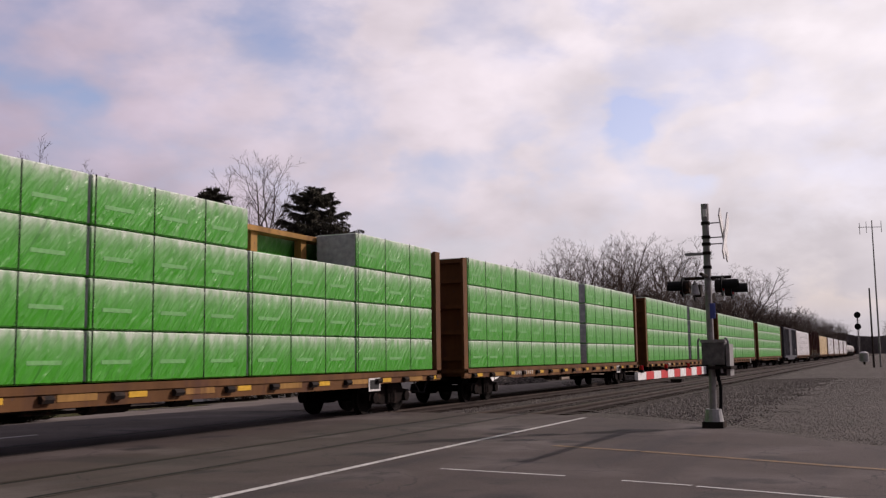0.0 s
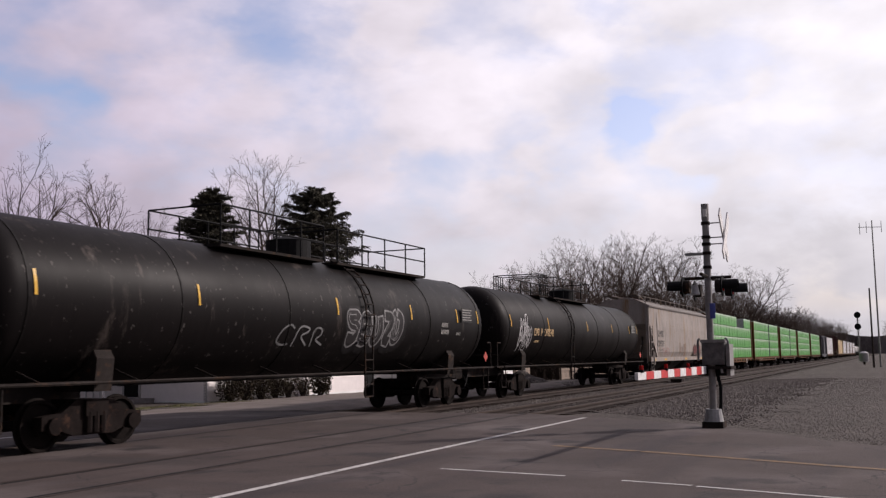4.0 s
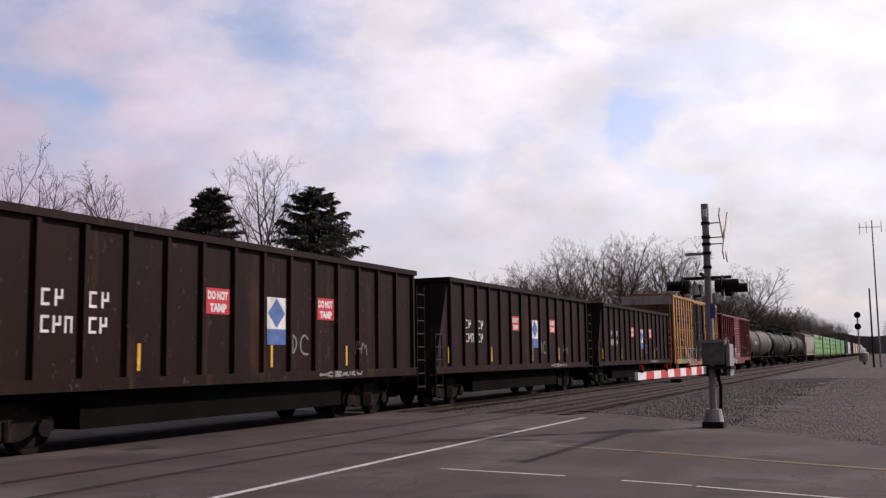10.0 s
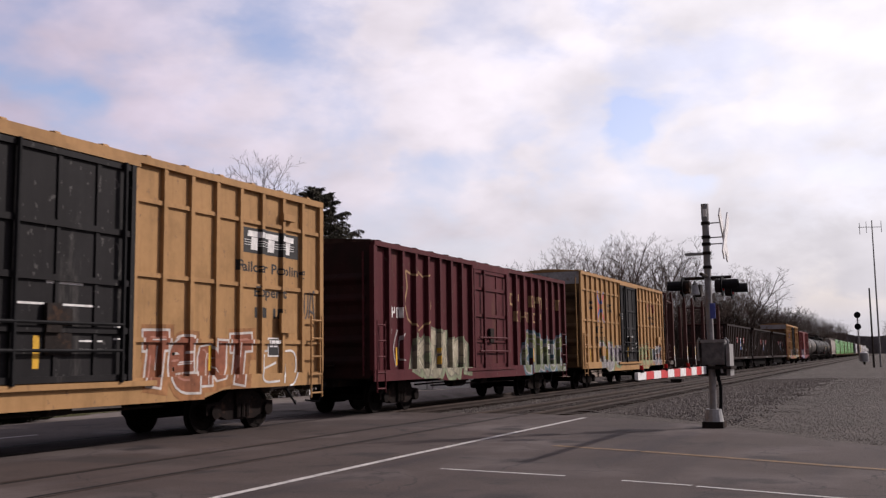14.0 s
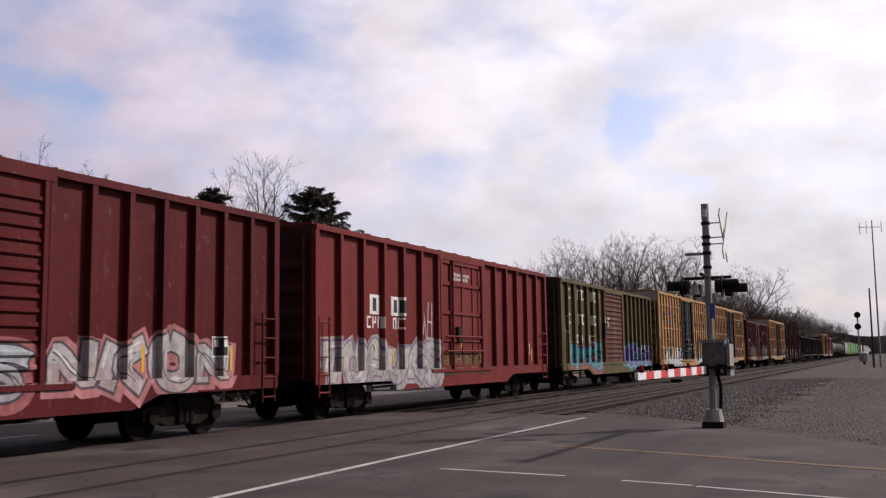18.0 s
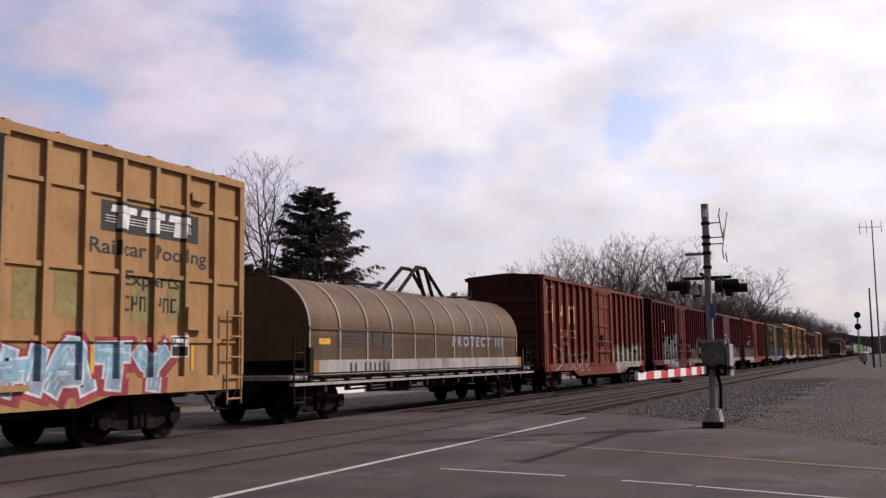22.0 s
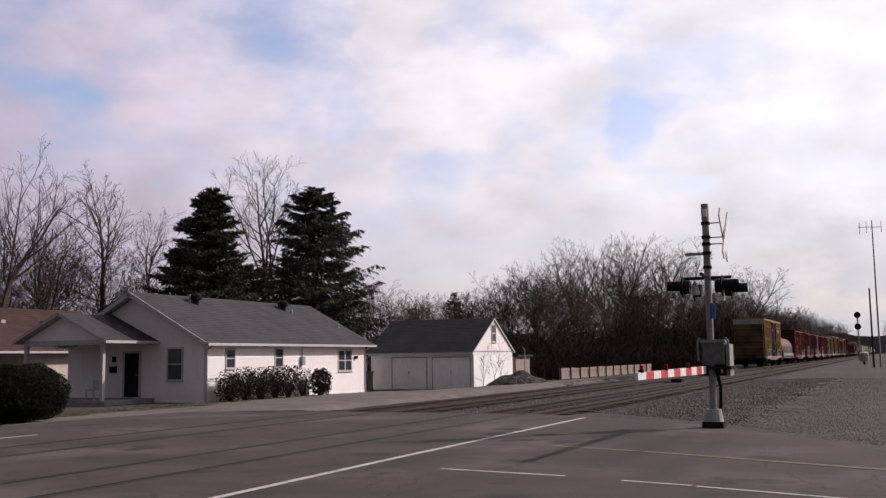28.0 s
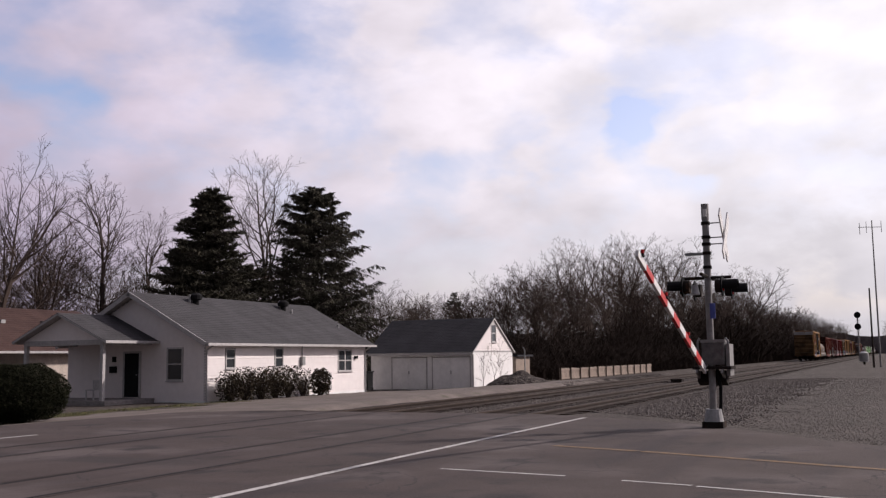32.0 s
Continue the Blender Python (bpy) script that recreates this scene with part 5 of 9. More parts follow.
def painted(name, base, tags=(), rust=(0.10, 0.05, 0.03), rust_amount=0.3, dark=0.7, rough=0.6, mottle=0.35):
    """Car paint with streaked wear. tags: sprayed pieces (x0, x1, z0, z1, fill, halo, outline, letters per metre, seed, letter shapes) that spray() lays on its side."""
    if tags:
        TAGS[name] = tags
    m = material(name, base, rough, dark=dark, grain=9, blotch=0.8, bump=0.02, mottle=mottle, rust=rust, streak=True, rust_amount=rust_amount, gloss=0.07)
    nt = m.node_tree
    n, link = nt.nodes.new, nt.links.new
    bsdf = nt.nodes["Principled BSDF"]
    colour = bsdf.inputs["Base Color"].links[0].from_socket
    co, sep = n("ShaderNodeTexCoord"), n("ShaderNodeSeparateXYZ")
    link(co.outputs["Object"], sep.inputs[0])

    def ramp(socket, lo, hi, a=0.0, b=1.0):
        r = n("ShaderNodeMapRange")
        r.interpolation_type = "SMOOTHSTEP"
        link(socket, r.inputs[0])
        for i, v in enumerate((lo, hi, a, b)):
            r.inputs[i + 1].default_value = v
        return r.outputs[0]

    def calc(op, a, b):
        k = n("ShaderNodeMath")
        k.operation = op
        for i, v in enumerate((a, b)):
            if isinstance(v, (int, float)):
                k.inputs[i].default_value = v
            else:
                link(v, k.inputs[i])
        return k.outputs[0]

    def blend(f, a, b):
        k = n("ShaderNodeMix")
        k.data_type = "RGBA"
        link(f, k.inputs["Factor"])
        for key, v in (("A", a), ("B", b)):
            if isinstance(v, tuple):
                k.inputs[key].default_value = (*v, 1)
            else:
                link(v, k.inputs[key])
        return k.outputs["Result"]
    # grime: vertical runs of dirt, and small chips down to rusty metal
    for scale, size, detail, lo, hi, tone, strength in (((5.0, 5.0, 0.30), 1.0, 8.0, 0.46, 0.70, tuple(c * 0.5 for c in base), 0.38), ((1.0, 1.0, 1.0), 1.1, 9.0, 0.48, 0.70, tuple(c * 0.6 + 0.001 for c in base), 0.6), ((1.0, 1.0, 0.6), 9.0, 7.0, 0.63, 0.67, tuple(min(0.5, c * 0.6 + 0.03) for c in rust), 0.8)):
        dm, dn = n("ShaderNodeMapping"), n("ShaderNodeTexNoise")
        dm.inputs["Scale"].default_value = scale
        dm.inputs["Location"].default_value = (len(name) * 2.3, 0, base[0] * 40)
        link(co.outputs["Object"], dm.inputs[0])
        link(dm.outputs[0], dn.inputs["Vector"])
        dn.inputs["Scale"].default_value, dn.inputs["Detail"].default_value, dn.inputs["Roughness"].default_value = size, detail, 0.62
        colour = blend(calc("MULTIPLY", ramp(dn.outputs[0], lo, hi), strength), colour, tone)
    link(colour, bsdf.inputs["Base Color"])
    return m


def shared(name, bm, mat):
    me = bpy.data.meshes.new(name)
    bm.to_mesh(me)
    bm.free()
    for x in mat if isinstance(mat, (list, tuple)) else (mat,):
        me.materials.append(x)
    return me


M["wheel"] = material("wheel", (0.014, 0.011, 0.010), 0.85, 0.0, gloss=0.06, dark=0.6, grain=14, blotch=2)
M["truck"] = material("truck", (0.017, 0.013, 0.012), 0.9, 0.0, gloss=0.05, dark=0.5, grain=12, blotch=2.2, rust=(0.05, 0.028, 0.02))
M["tread"] = material("tread", (0.30, 0.28, 0.27), 0.35, 0.9, dark=0.7, grain=14, blotch=2)


def lathe(bm, profile, sides, axis_y=True):
    """Turns (radius, along) pairs round the y axis."""
    rings = [[bm.verts.new((math.cos(math.tau * i / sides) * r, y, math.sin(math.tau * i / sides) * r)) for i in range(sides)] for r, y in profile]
    for a, b in zip(rings, rings[1:]):
        for i in range(sides):
            bm.faces.new((a[i], a[(i + 1) % sides], b[(i + 1) % sides], b[i]))
    bmesh.ops.recalc_face_normals(bm, faces=bm.faces)


def make_truck_meshes():
    bm = bmesh.new()
    for s in (-1, 1):
        y = s * 0.99
        o = [(-1.12, 0.36), (-1.12, 0.58), (-0.72, 0.62), (-0.42, 0.82), (0.42, 0.82), (0.72, 0.62), (1.12, 0.58), (1.12, 0.36), (0.78, 0.36), (0.45, 0.24), (-0.45, 0.24), (-0.78, 0.36)]
        prism(bm, o, "y", y - 0.09, y + 0.09)
        for x in (-0.889, 0.889):
            rod(bm, (x, y, 0.42), (x, y + s * 0.16, 0.42), 0.14, 12)
        for x in (-0.16, 0, 0.16):
            rod(bm, (x, y + s * 0.10, 0.28), (x, y + s * 0.10, 0.62), 0.075, 8)
    box(bm, -0.25, 0.25, -1.15, 1.15, 0.55, 0.82)
    frame_me = shared("truck_frame", bm, M["truck"])
    bm = bmesh.new()
    for s in (-1, 1):
        lathe(bm, [(0.07, s * 0.67), (0.16, s * 0.67), (0.17, s * 0.70), (0.33, s * 0.69), (0.36, s * 0.68), (0.455, s * 0.69), (0.455, s * 0.715), (0.42, s * 0.73), (0.42, s * 0.82), (0.37, s * 0.82), (0.34, s * 0.775), (0.18, s * 0.79), (0.15, s * 0.83), (0.0, s * 0.83)], 28)
    rod(bm, (0, -0.7, 0), (0, 0.7, 0), 0.08, 10)
    return frame_me, shared("wheelset", bm, M["wheel"])


TRUCK_ME, WHEEL_ME = make_truck_meshes()
WHEELS = []


def running_gear(car, L, centres, underframe=True, coupler_x=None):
    for x in centres:
        f = new("truck", TRUCK_ME)
        f.parent = car
        f.location = (x, 0, 0)
        for d in (-0.889, 0.889):
            w = new("wheelset", WHEEL_ME)
            w.parent = f
            w.location = (d, 0, 0.42)
            WHEELS.append(w)
    cx = coupler_x or L / 2 + 1.05
    for s in (-1, 1):
        bm = boxes(*[(min(s * a, s * b), max(s * a, s * b), -w, w, z0, z1) for a, b, w, z0, z1 in ((L / 2 - 0.2, cx - 0.25, 0.09, 0.76, 0.94), (cx - 0.3, cx, 0.16, 0.72, 1.0))])
        part("coupler", bm, M["truck"], car)
        part("air_hose", rods(((s * (L / 2 + 0.3), -0.35, 0.85), (s * (L / 2 + 0.7), -0.4, 0.4)), ((s * (L / 2 + 0.7), -0.4, 0.4), (s * (L / 2 + 1.0), -0.2, 0.45)), r=0.025), M["black"], car)
    if underframe:
        part("centre_sill", boxes((-L / 2 + 0.1, L / 2 - 0.1, -0.32, 0.32, 0.72, 1.02)), M["dark_metal"], car)
        part("brake_gear", rods(((-3.0, -0.8, 0.62), (3.4, -0.8, 0.6)), ((-3.5, -0.5, 0.66), (0.5, -0.5, 0.7)), r=0.03), M["dark_metal"], car)
        for a, b, y, r in ((-1.6, -0.6, -0.75, 0.17), (0.5, 1.0, -0.85, 0.14)):
            bm = bmesh.new()
            rod(bm, (a, y, 0.71), (b, y, 0.71), r, 12)
            part("air_tank", bm, M["dark_metal"], car)


def ladder(car, x0, x1, y, z0, z1, step, mat, name="ladder"):
    seg = [((x0, y, z0), (x0, y, z1)), ((x1, y, z0), (x1, y, z1))]
    z = z0 + 0.1
    while z < z1:
        seg.append(((x0, y, z), (x1, y, z)))
        z += step
    return part(name, rods(*seg, r=0.022), mat, car)


def new_car(name, label, rear, front, kind="freight car", word="boxcar"):
    c = empty(name, (rear + front) / 2, TRACK_FAR, 0)
    tagged(c, label, word, "cars of the freight train")
    CARS.append((c, (rear + front) / 2))
    return c, front - rear


# ---- paint and letters laid on the cars' sides ----
FACES = {}        # car name: the shape of its near side


class Side:
    """The near side of a car: its face y at (x, z), and the lines at which that face steps or bends."""

    def __init__(self, face, ribs=(), depth=0.0, width=0.1, taper=0.88, door=None, sill=None, rails=(), wavy=False, tank=None, foot=None, feet=()):
        self.foot = foot
        self.face, self.ribs, self.depth, self.width, self.taper = face, sorted(ribs), depth, width, taper
        self.door, self.sill, self.rails, self.wavy, self.tank = door, sill, rails, wavy, tank
        self.cuts_x = sorted([r + k * width / 2 for r in ribs for k in (-1, -taper, taper, 1)] + ([door[0], door[1]] if door else []))
        zs = [sill[0]] if sill else []
        zs += list(feet)
        for z in rails:
            zs += [z - 0.04, z + 0.04]
        if wavy:
            z = 1.3
            while z < door[3] - 0.2:
                zs += [z, z + 0.04, z + 0.08, z + 0.12]
                z += 0.215
        if tank:
            zs += [tank[0] + tank[1] * (i / 14) for i in range(-13, 14)]
        self.cuts_z = sorted(zs)

    def y(self, x, z, cx, cz):
        if self.tank:
            return -math.sqrt(max(0.02, self.tank[1] ** 2 - (z - self.tank[0]) ** 2))
        if self.sill and cz < self.sill[0]:
            return self.sill[1]
        d = self.door
        if d and d[0] < cx < d[1] and d[2] < cz < d[3]:
            if self.wavy and d[0] + 0.14 < cx < d[1] - 0.14 and 1.3 < cz < d[3] - 0.1:
                u = (cz - 1.3) % 0.215
                if u < 0.12:
                    u = min(0.12, max(0.0, z - (cz - u)))
                    return d[4] - 0.05 * min(1.0, u / 0.04, (0.12 - u) / 0.04)
            return d[4]
        for r in self.ribs:
            t = abs(x - r) / (self.width / 2)
            if t <= 1.0001 and abs(cx - r) <= self.width / 2:
                return self.face - self.depth * min(1.0, max(0.0, (1 - t) / (1 - self.taper)))
        for z0 in self.rails:
            if abs(cz - z0) < 0.04:
                return self.face - 0.05
        return self.face


def halves(poly, axis, v):
    """A convex outline cut in two at a value of its first or second coordinate."""
    lo, hi = [], []
    for p, q in zip(poly, poly[1:] + poly[:1]):
        a, b = p[axis] - v, q[axis] - v
        if a <= 0:
            lo.append(p)
        if a >= 0:
            hi.append(p)
        if a * b < 0:
            t = a / (a - b)
            m = (p[0] + (q[0] - p[0]) * t, p[1] + (q[1] - p[1]) * t)
            lo.append(m)
            hi.append(m)
    return (lo if len(lo) > 2 else None), (hi if len(hi) > 2 else None)


def lay(car, name, layers, label="", y=None):
    """Lays flat paint on a car's side, bent over its posts and rails. layers: (material, height of the coat, convex outlines in x and z)."""
    side = Side(y) if y is not None else FACES[car.name]
    V, F, mats, which = [], [], [], []
    for mat, lift, polys in layers:
        if mat not in mats:
            mats.append(mat)
        slot = mats.index(mat)
        for n, poly in enumerate(polys):
            area = sum(p[0] * q[1] - q[0] * p[1] for p, q in zip(poly, poly[1:] + poly[:1]))
            if abs(area) < 1e-7:
                continue
            if area < 0:
                poly = poly[::-1]
            pieces = [list(poly)]
            for axis, cuts in ((0, side.cuts_x), (1, side.cuts_z)):
                for v in cuts:
                    done = []
                    for pc in pieces:
                        if min(p[axis] for p in pc) < v - 1e-5 and max(p[axis] for p in pc) > v + 1e-5:
                            done += [h for h in halves(pc, axis, v) if h]
                        else:
                            done.append(pc)
                    pieces = done
            up = lift + 0.00012 * (n % 7)
            for pc in pieces:
                cx, cz = sum(p[0] for p in pc) / len(pc), sum(p[1] for p in pc) / len(pc)
                if side.foot and cz < side.foot(cx):
                    continue
                k = len(V)
                V.extend((x, side.y(x, z, cx, cz) - up, z) for x, z in pc)
                F.append(tuple(range(k, k + len(pc))))
                which.append(slot)
    me = bpy.data.meshes.new(name)
    me.from_pydata(V, [], F)
    for m in mats:
        me.materials.append(m)
    me.polygons.foreach_set("material_index", which)
    me.update()
    ob = new(name, me)
    ob.parent = car
    if label:
        ob["label"] = label
    return ob


SPRAY = {}


def spray_paint(colour):
    if colour not in SPRAY:
        SPRAY[colour] = material("spray", colour, 0.6, dark=0.5, grain=7, blotch=2.2, bump=0, mottle=1.3, gloss=0.1, streak=True)
    return SPRAY[colour]


# strokes of letter-like shapes in a unit cell
SHAPES = {
    "S": [[(0.95, 0.82), (0.75, 1.0), (0.25, 1.0), (0.05, 0.75), (0.3, 0.55), (0.75, 0.48), (0.95, 0.25), (0.7, 0.0), (0.25, 0.0), (0.02, 0.2)]],
    "H": [[(0.1, 0.0), (0.15, 1.0)], [(0.12, 0.45), (0.88, 0.55)], [(0.9, 1.0), (0.85, 0.0)]],
    "O": [[(0.5, 1.0), (0.1, 0.85), (0.08, 0.2), (0.5, 0.0), (0.92, 0.2), (0.9, 0.85), (0.55, 1.0)]],
    "E": [[(0.95, 0.95), (0.2, 1.0), (0.1, 0.5), (0.15, 0.02), (0.95, 0.0)], [(0.12, 0.5), (0.8, 0.55)]],
    "D": [[(0.15, 0.0), (0.15, 1.0)], [(0.1, 1.0), (0.7, 0.95), (0.95, 0.5), (0.7, 0.05), (0.1, 0.0)]],
    "I": [[(0.5, 0.0), (0.52, 1.0)]],
    "M": [[(0.05, 0.0), (0.15, 1.0), (0.5, 0.35), (0.85, 1.0), (0.95, 0.0)]],
    "C": [[(0.95, 0.85), (0.6, 1.02), (0.1, 0.8), (0.05, 0.25), (0.5, 0.0), (0.95, 0.12)]],
    "A": [[(0.0, 0.0), (0.35, 1.0), (0.65, 1.0), (1.0, 0.0)], [(0.2, 0.38), (0.8, 0.36)]],
    "T": [[(0.02, 0.95), (0.98, 1.0)], [(0.5, 0.95), (0.48, 0.0)]],
    "R": [[(0.12, 0.0), (0.15, 1.0), (0.75, 0.98), (0.85, 0.65), (0.2, 0.48), (0.95, 0.0)]],
    "K": [[(0.12, 0.0), (0.15, 1.0)], [(0.9, 1.0), (0.2, 0.5), (0.95, 0.0)]],
    "N": [[(0.1, 0.0), (0.12, 1.0), (0.85, 0.02), (0.9, 1.0)]],
    "U": [[(0.1, 1.0), (0.12, 0.2), (0.5, 0.0), (0.88, 0.2), (0.9, 1.0)]],
    "Y": [[(0.05, 1.0), (0.5, 0.5), (0.95, 1.0)], [(0.5, 0.5), (0.45, 0.0)]],
    "Z": [[(0.05, 0.95), (0.95, 1.0), (0.1, 0.05), (0.98, 0.0)]],
    "W": [[(0.02, 1.0), (0.25, 0.0), (0.5, 0.7), (0.75, 0.0), (0.98, 1.0)]],
    "*": [[(0.0, 0.62), (1.0, 0.62), (0.2, 0.0), (0.5, 1.0), (0.8, 0.0), (0.0, 0.62)]],
}


def rounded(pts, times=2):
    for _ in range(times):
        out = [pts[0]]
        for p, q in zip(pts, pts[1:]):
            out += [(p[0] * 0.75 + q[0] * 0.25, p[1] * 0.75 + q[1] * 0.25), (p[0] * 0.25 + q[0] * 0.75, p[1] * 0.25 + q[1] * 0.75)]
        pts = out + [pts[-1]]
    return pts


def ribbon(pts, half, grow=0.0):
    """Outlines of a band along a line, longer by grow at both ends."""
    pts = [Vector(p) for p in pts]
    pts[0] = pts[0] - (pts[1] - pts[0]).normalized() * grow
    pts[-1] = pts[-1] + (pts[-1] - pts[-2]).normalized() * grow
    rows = []
    for i, p in enumerate(pts):
        d = (pts[min(i + 1, len(pts) - 1)] - pts[max(i - 1, 0)]).normalized()
        n = Vector((-d.y, d.x)) * half
        rows.append((tuple(p + n), tuple(p - n)))
    return [[a[0], b[0], b[1], a[1]] for a, b in zip(rows, rows[1:])]


def spray(car, tag):
    """A sprayed piece: for each letter a halo, an outline, a fill that fades downwards, and pale glints. Without a fill, a thin scrawl."""
    x0, x1, z0, z1, fill, halo, line, per, seed = tag[:9]
    rnd = random.Random(seed)
    n = len(tag[9]) if len(tag) > 9 else max(2, round((x1 - x0) * per * 0.95))
    word = tag[9] if len(tag) > 9 else [rnd.choice("SHOEDMCARKNUZW") for _ in range(n)]
    cw, tall = (x1 - x0) / n, z1 - z0
    tidy = len(tag) > 9
    slim = 0.022 if fill is None else min(0.145 * tall, 0.20 * cw)
    layers = []
    for i, ch in enumerate(word):
        base, top = z0 + slim + rnd.uniform(0, 0.06) * tall, z1 - slim - rnd.uniform(0, 0.10) * tall
        lean, wob = rnd.gauss(0.05, 0.05), 0.03 if tidy else 0.10
        for k, stroke in enumerate(SHAPES[ch]):
            pts = []
            for u, v in stroke:
                u, v = u + rnd.gauss(0, wob), v + rnd.gauss(0, wob * 0.7)
                pts.append((x0 + cw * (i + 0.5 + (u - 0.5) * (0.84 if fill else 0.9)) + lean * (v - 0.5) * tall, base + v * (top - base)))
            pts = rounded(pts, 2)
            e = 0.0012 * (3 * (i % 2) + k)
            if fill is None:
                layers.append((spray_paint(line), 0.004 + e, ribbon(pts, slim)))
                continue
            layers.append((spray_paint(halo), 0.002 + e / 8, ribbon([(x + 0.05, z - 0.04) for x, z in pts], slim + 0.16, 0.10)))
            layers.append((spray_paint(line), 0.004 + e, ribbon(pts, slim + 0.045, 0.045)))
            body = ribbon(pts, slim)
            mid = base + (top - base) * rnd.uniform(0.30, 0.55)
            low = tuple(min(0.8, a * 0.72 + b * 0.22) for a, b in zip(fill, halo))
            up_part, low_part = [], []
            for q in body:
                if min(p[1] for p in q) < mid < max(p[1] for p in q):
                    a, b = halves(q, 1, mid)
                    low_part += [a] if a else []
                    up_part += [b] if b else []
                else:
                    (up_part if q[0][1] > mid else low_part).append(q)
            layers.append((spray_paint(fill), 0.0052 + e, up_part))
            layers.append((spray_paint(low), 0.0052 + e, low_part))
            for shift in (-0.42, 0.38):
                if rnd.random() < 0.7:
                    a = rnd.randrange(0, max(1, len(pts) // 2))
                    crease = [(x + slim * shift, z - slim * 0.2 * shift) for x, z in pts[a:a + max(3, len(pts) // 2)]]
                    layers.append((spray_paint(line), 0.0060 + e, ribbon(crease, 0.012)))
            if len(pts) > 6:
                a = rnd.randrange(0, len(pts) - 4)
                glint = [(x - slim * 0.45, z + slim * 0.35) for x, z in pts[a:a + 4]]
                layers.append((spray_paint(tuple(min(0.75, c * 1.3 + 0.08) for c in fill)), 0.0062 + e, ribbon(glint, 0.02)))
    return lay(car, "graffiti", layers, "sprayed graffiti letters" if fill else "thin sprayed scrawl")


def spray_all(car, paint):
    for tag in TAGS.get(paint.name, ()):
        spray(car, tag)


def bars(car, name, x, z, text, size, mat, gap=0.22, label="", step=None, y=None):
    """Plain bars in place of letters: one for each character, in a row from x."""
    step = step or size * (0.62 + gap)
    thin = min(size * 0.42, step * 0.6)
    for i, ch in enumerate(text):
        if ch != " ":
            u, t, w = x + i * step, size * 0.17, min(step * 0.78, size * 0.62)
            rows = [(0.0, t, 0.0, size)]
            if size > 0.22:
                rows += [((t, w, 0.0, t), (t, w, size - t, size)), ((t, w, size / 2 - t / 2, size / 2 + t / 2), (w - t, w, size / 2 + t / 2, size)), ((t, w, size - t, size), (w - t, w, 0.0, size - t))][i % 3]
            else:
                rows = [(0.0, thin, 0.0, size)]
            lay(car, name, [(mat, 0.003, [[(u + a, z + c), (u + b, z + c), (u + b, z + d), (u + a, z + d)] for a, b, c, d in rows])], label, y)


def patch(car, name, x0, x1, z0, z1, mat, label="", lift=0.003):
    return lay(car, name, [(mat, lift, [[(x0, z0), (x1, z0), (x1, z1), (x0, z1)]])], label)


def lettering(car, name, x, z, text, size, mat, width=None, label="", bold=0.0, lift=0.003, y=None):
    """Words in the built-in font, painted on a car's side."""
    cu = bpy.data.curves.new(name, "FONT")
    cu.body, cu.size, cu.offset = text, size, bold
    cu.resolution_u = 3
    tmp = bpy.data.objects.new(name, cu)
    scene.collection.objects.link(tmp)
    me = bpy.data.meshes.new_from_object(tmp)
    bpy.data.objects.remove(tmp)
    x_lo = min(v.co.x for v in me.vertices)
    k = width / (max(v.co.x for v in me.vertices) - x_lo) if width else 1
    bm = bmesh.new()
    bm.from_mesh(me)
    bmesh.ops.triangulate(bm, faces=bm.faces)
    polys = [[(x + (v.co.x - x_lo) * k, z + v.co.y) for v in f.verts] for f in bm.faces]
    bm.free()
    bpy.data.meshes.remove(me)
    return lay(car, name, [(mat, lift, polys)], label, y)


M["decal_worn"] = material("decal_worn", (0.34, 0.33, 0.31), 0.7, dark=0.5, grain=9, blotch=4)
M["decal_white"] = material("decal_white", (0.70, 0.69, 0.67), 0.6, dark=0.75, grain=9, blotch=2)
M["decal_yellow"] = material("decal_yellow", (0.62, 0.36, 0.04), 0.4, dark=0.85, grain=9, blotch=2)
M["decal_black"] = material("decal_black", (0.03, 0.03, 0.03), 0.6, dark=0.75, grain=9, blotch=2)
M["decal_tan"] = material("decal_tan", (0.60, 0.42, 0.22), 0.6, dark=0.75, grain=9, blotch=2)
M["decal_red"] = material("decal_red", (0.48, 0.09, 0.07), 0.6, dark=0.8, grain=9, blotch=2)
M["faded_green"] = material("faded_green", (0.25, 0.20, 0.075), 0.7, dark=0.75, grain=9, blotch=2)
M["faded_red"] = material("faded_red", (0.17, 0.05, 0.045), 0.7, dark=0.75, grain=9, blotch=2)
M["badge_red"] = material("badge_red", (0.20, 0.045, 0.04), 0.7, dark=0.7, grain=9, blotch=3)
M["gold_worn"] = material("gold_worn", (0.36, 0.24, 0.12), 0.7, dark=0.5, grain=9, blotch=4)
M["decal_blue"] = material("decal_blue", (0.08, 0.15, 0.36), 0.6, dark=0.8, grain=9, blotch=2)
M["roof_dirty"] = material("roof_dirty", (0.055, 0.032, 0.026), 0.85, dark=0.5, grain=9, blotch=1.5, rust=(0.10, 0.055, 0.04), gloss=0.05)
M["roof_grey"] = material("roof_grey", (0.40, 0.39, 0.39), 0.5, 0.3, dark=0.7, grain=9, blotch=0.9, rust=(0.2, 0.12, 0.08))


SOOTY_SHADED = {}


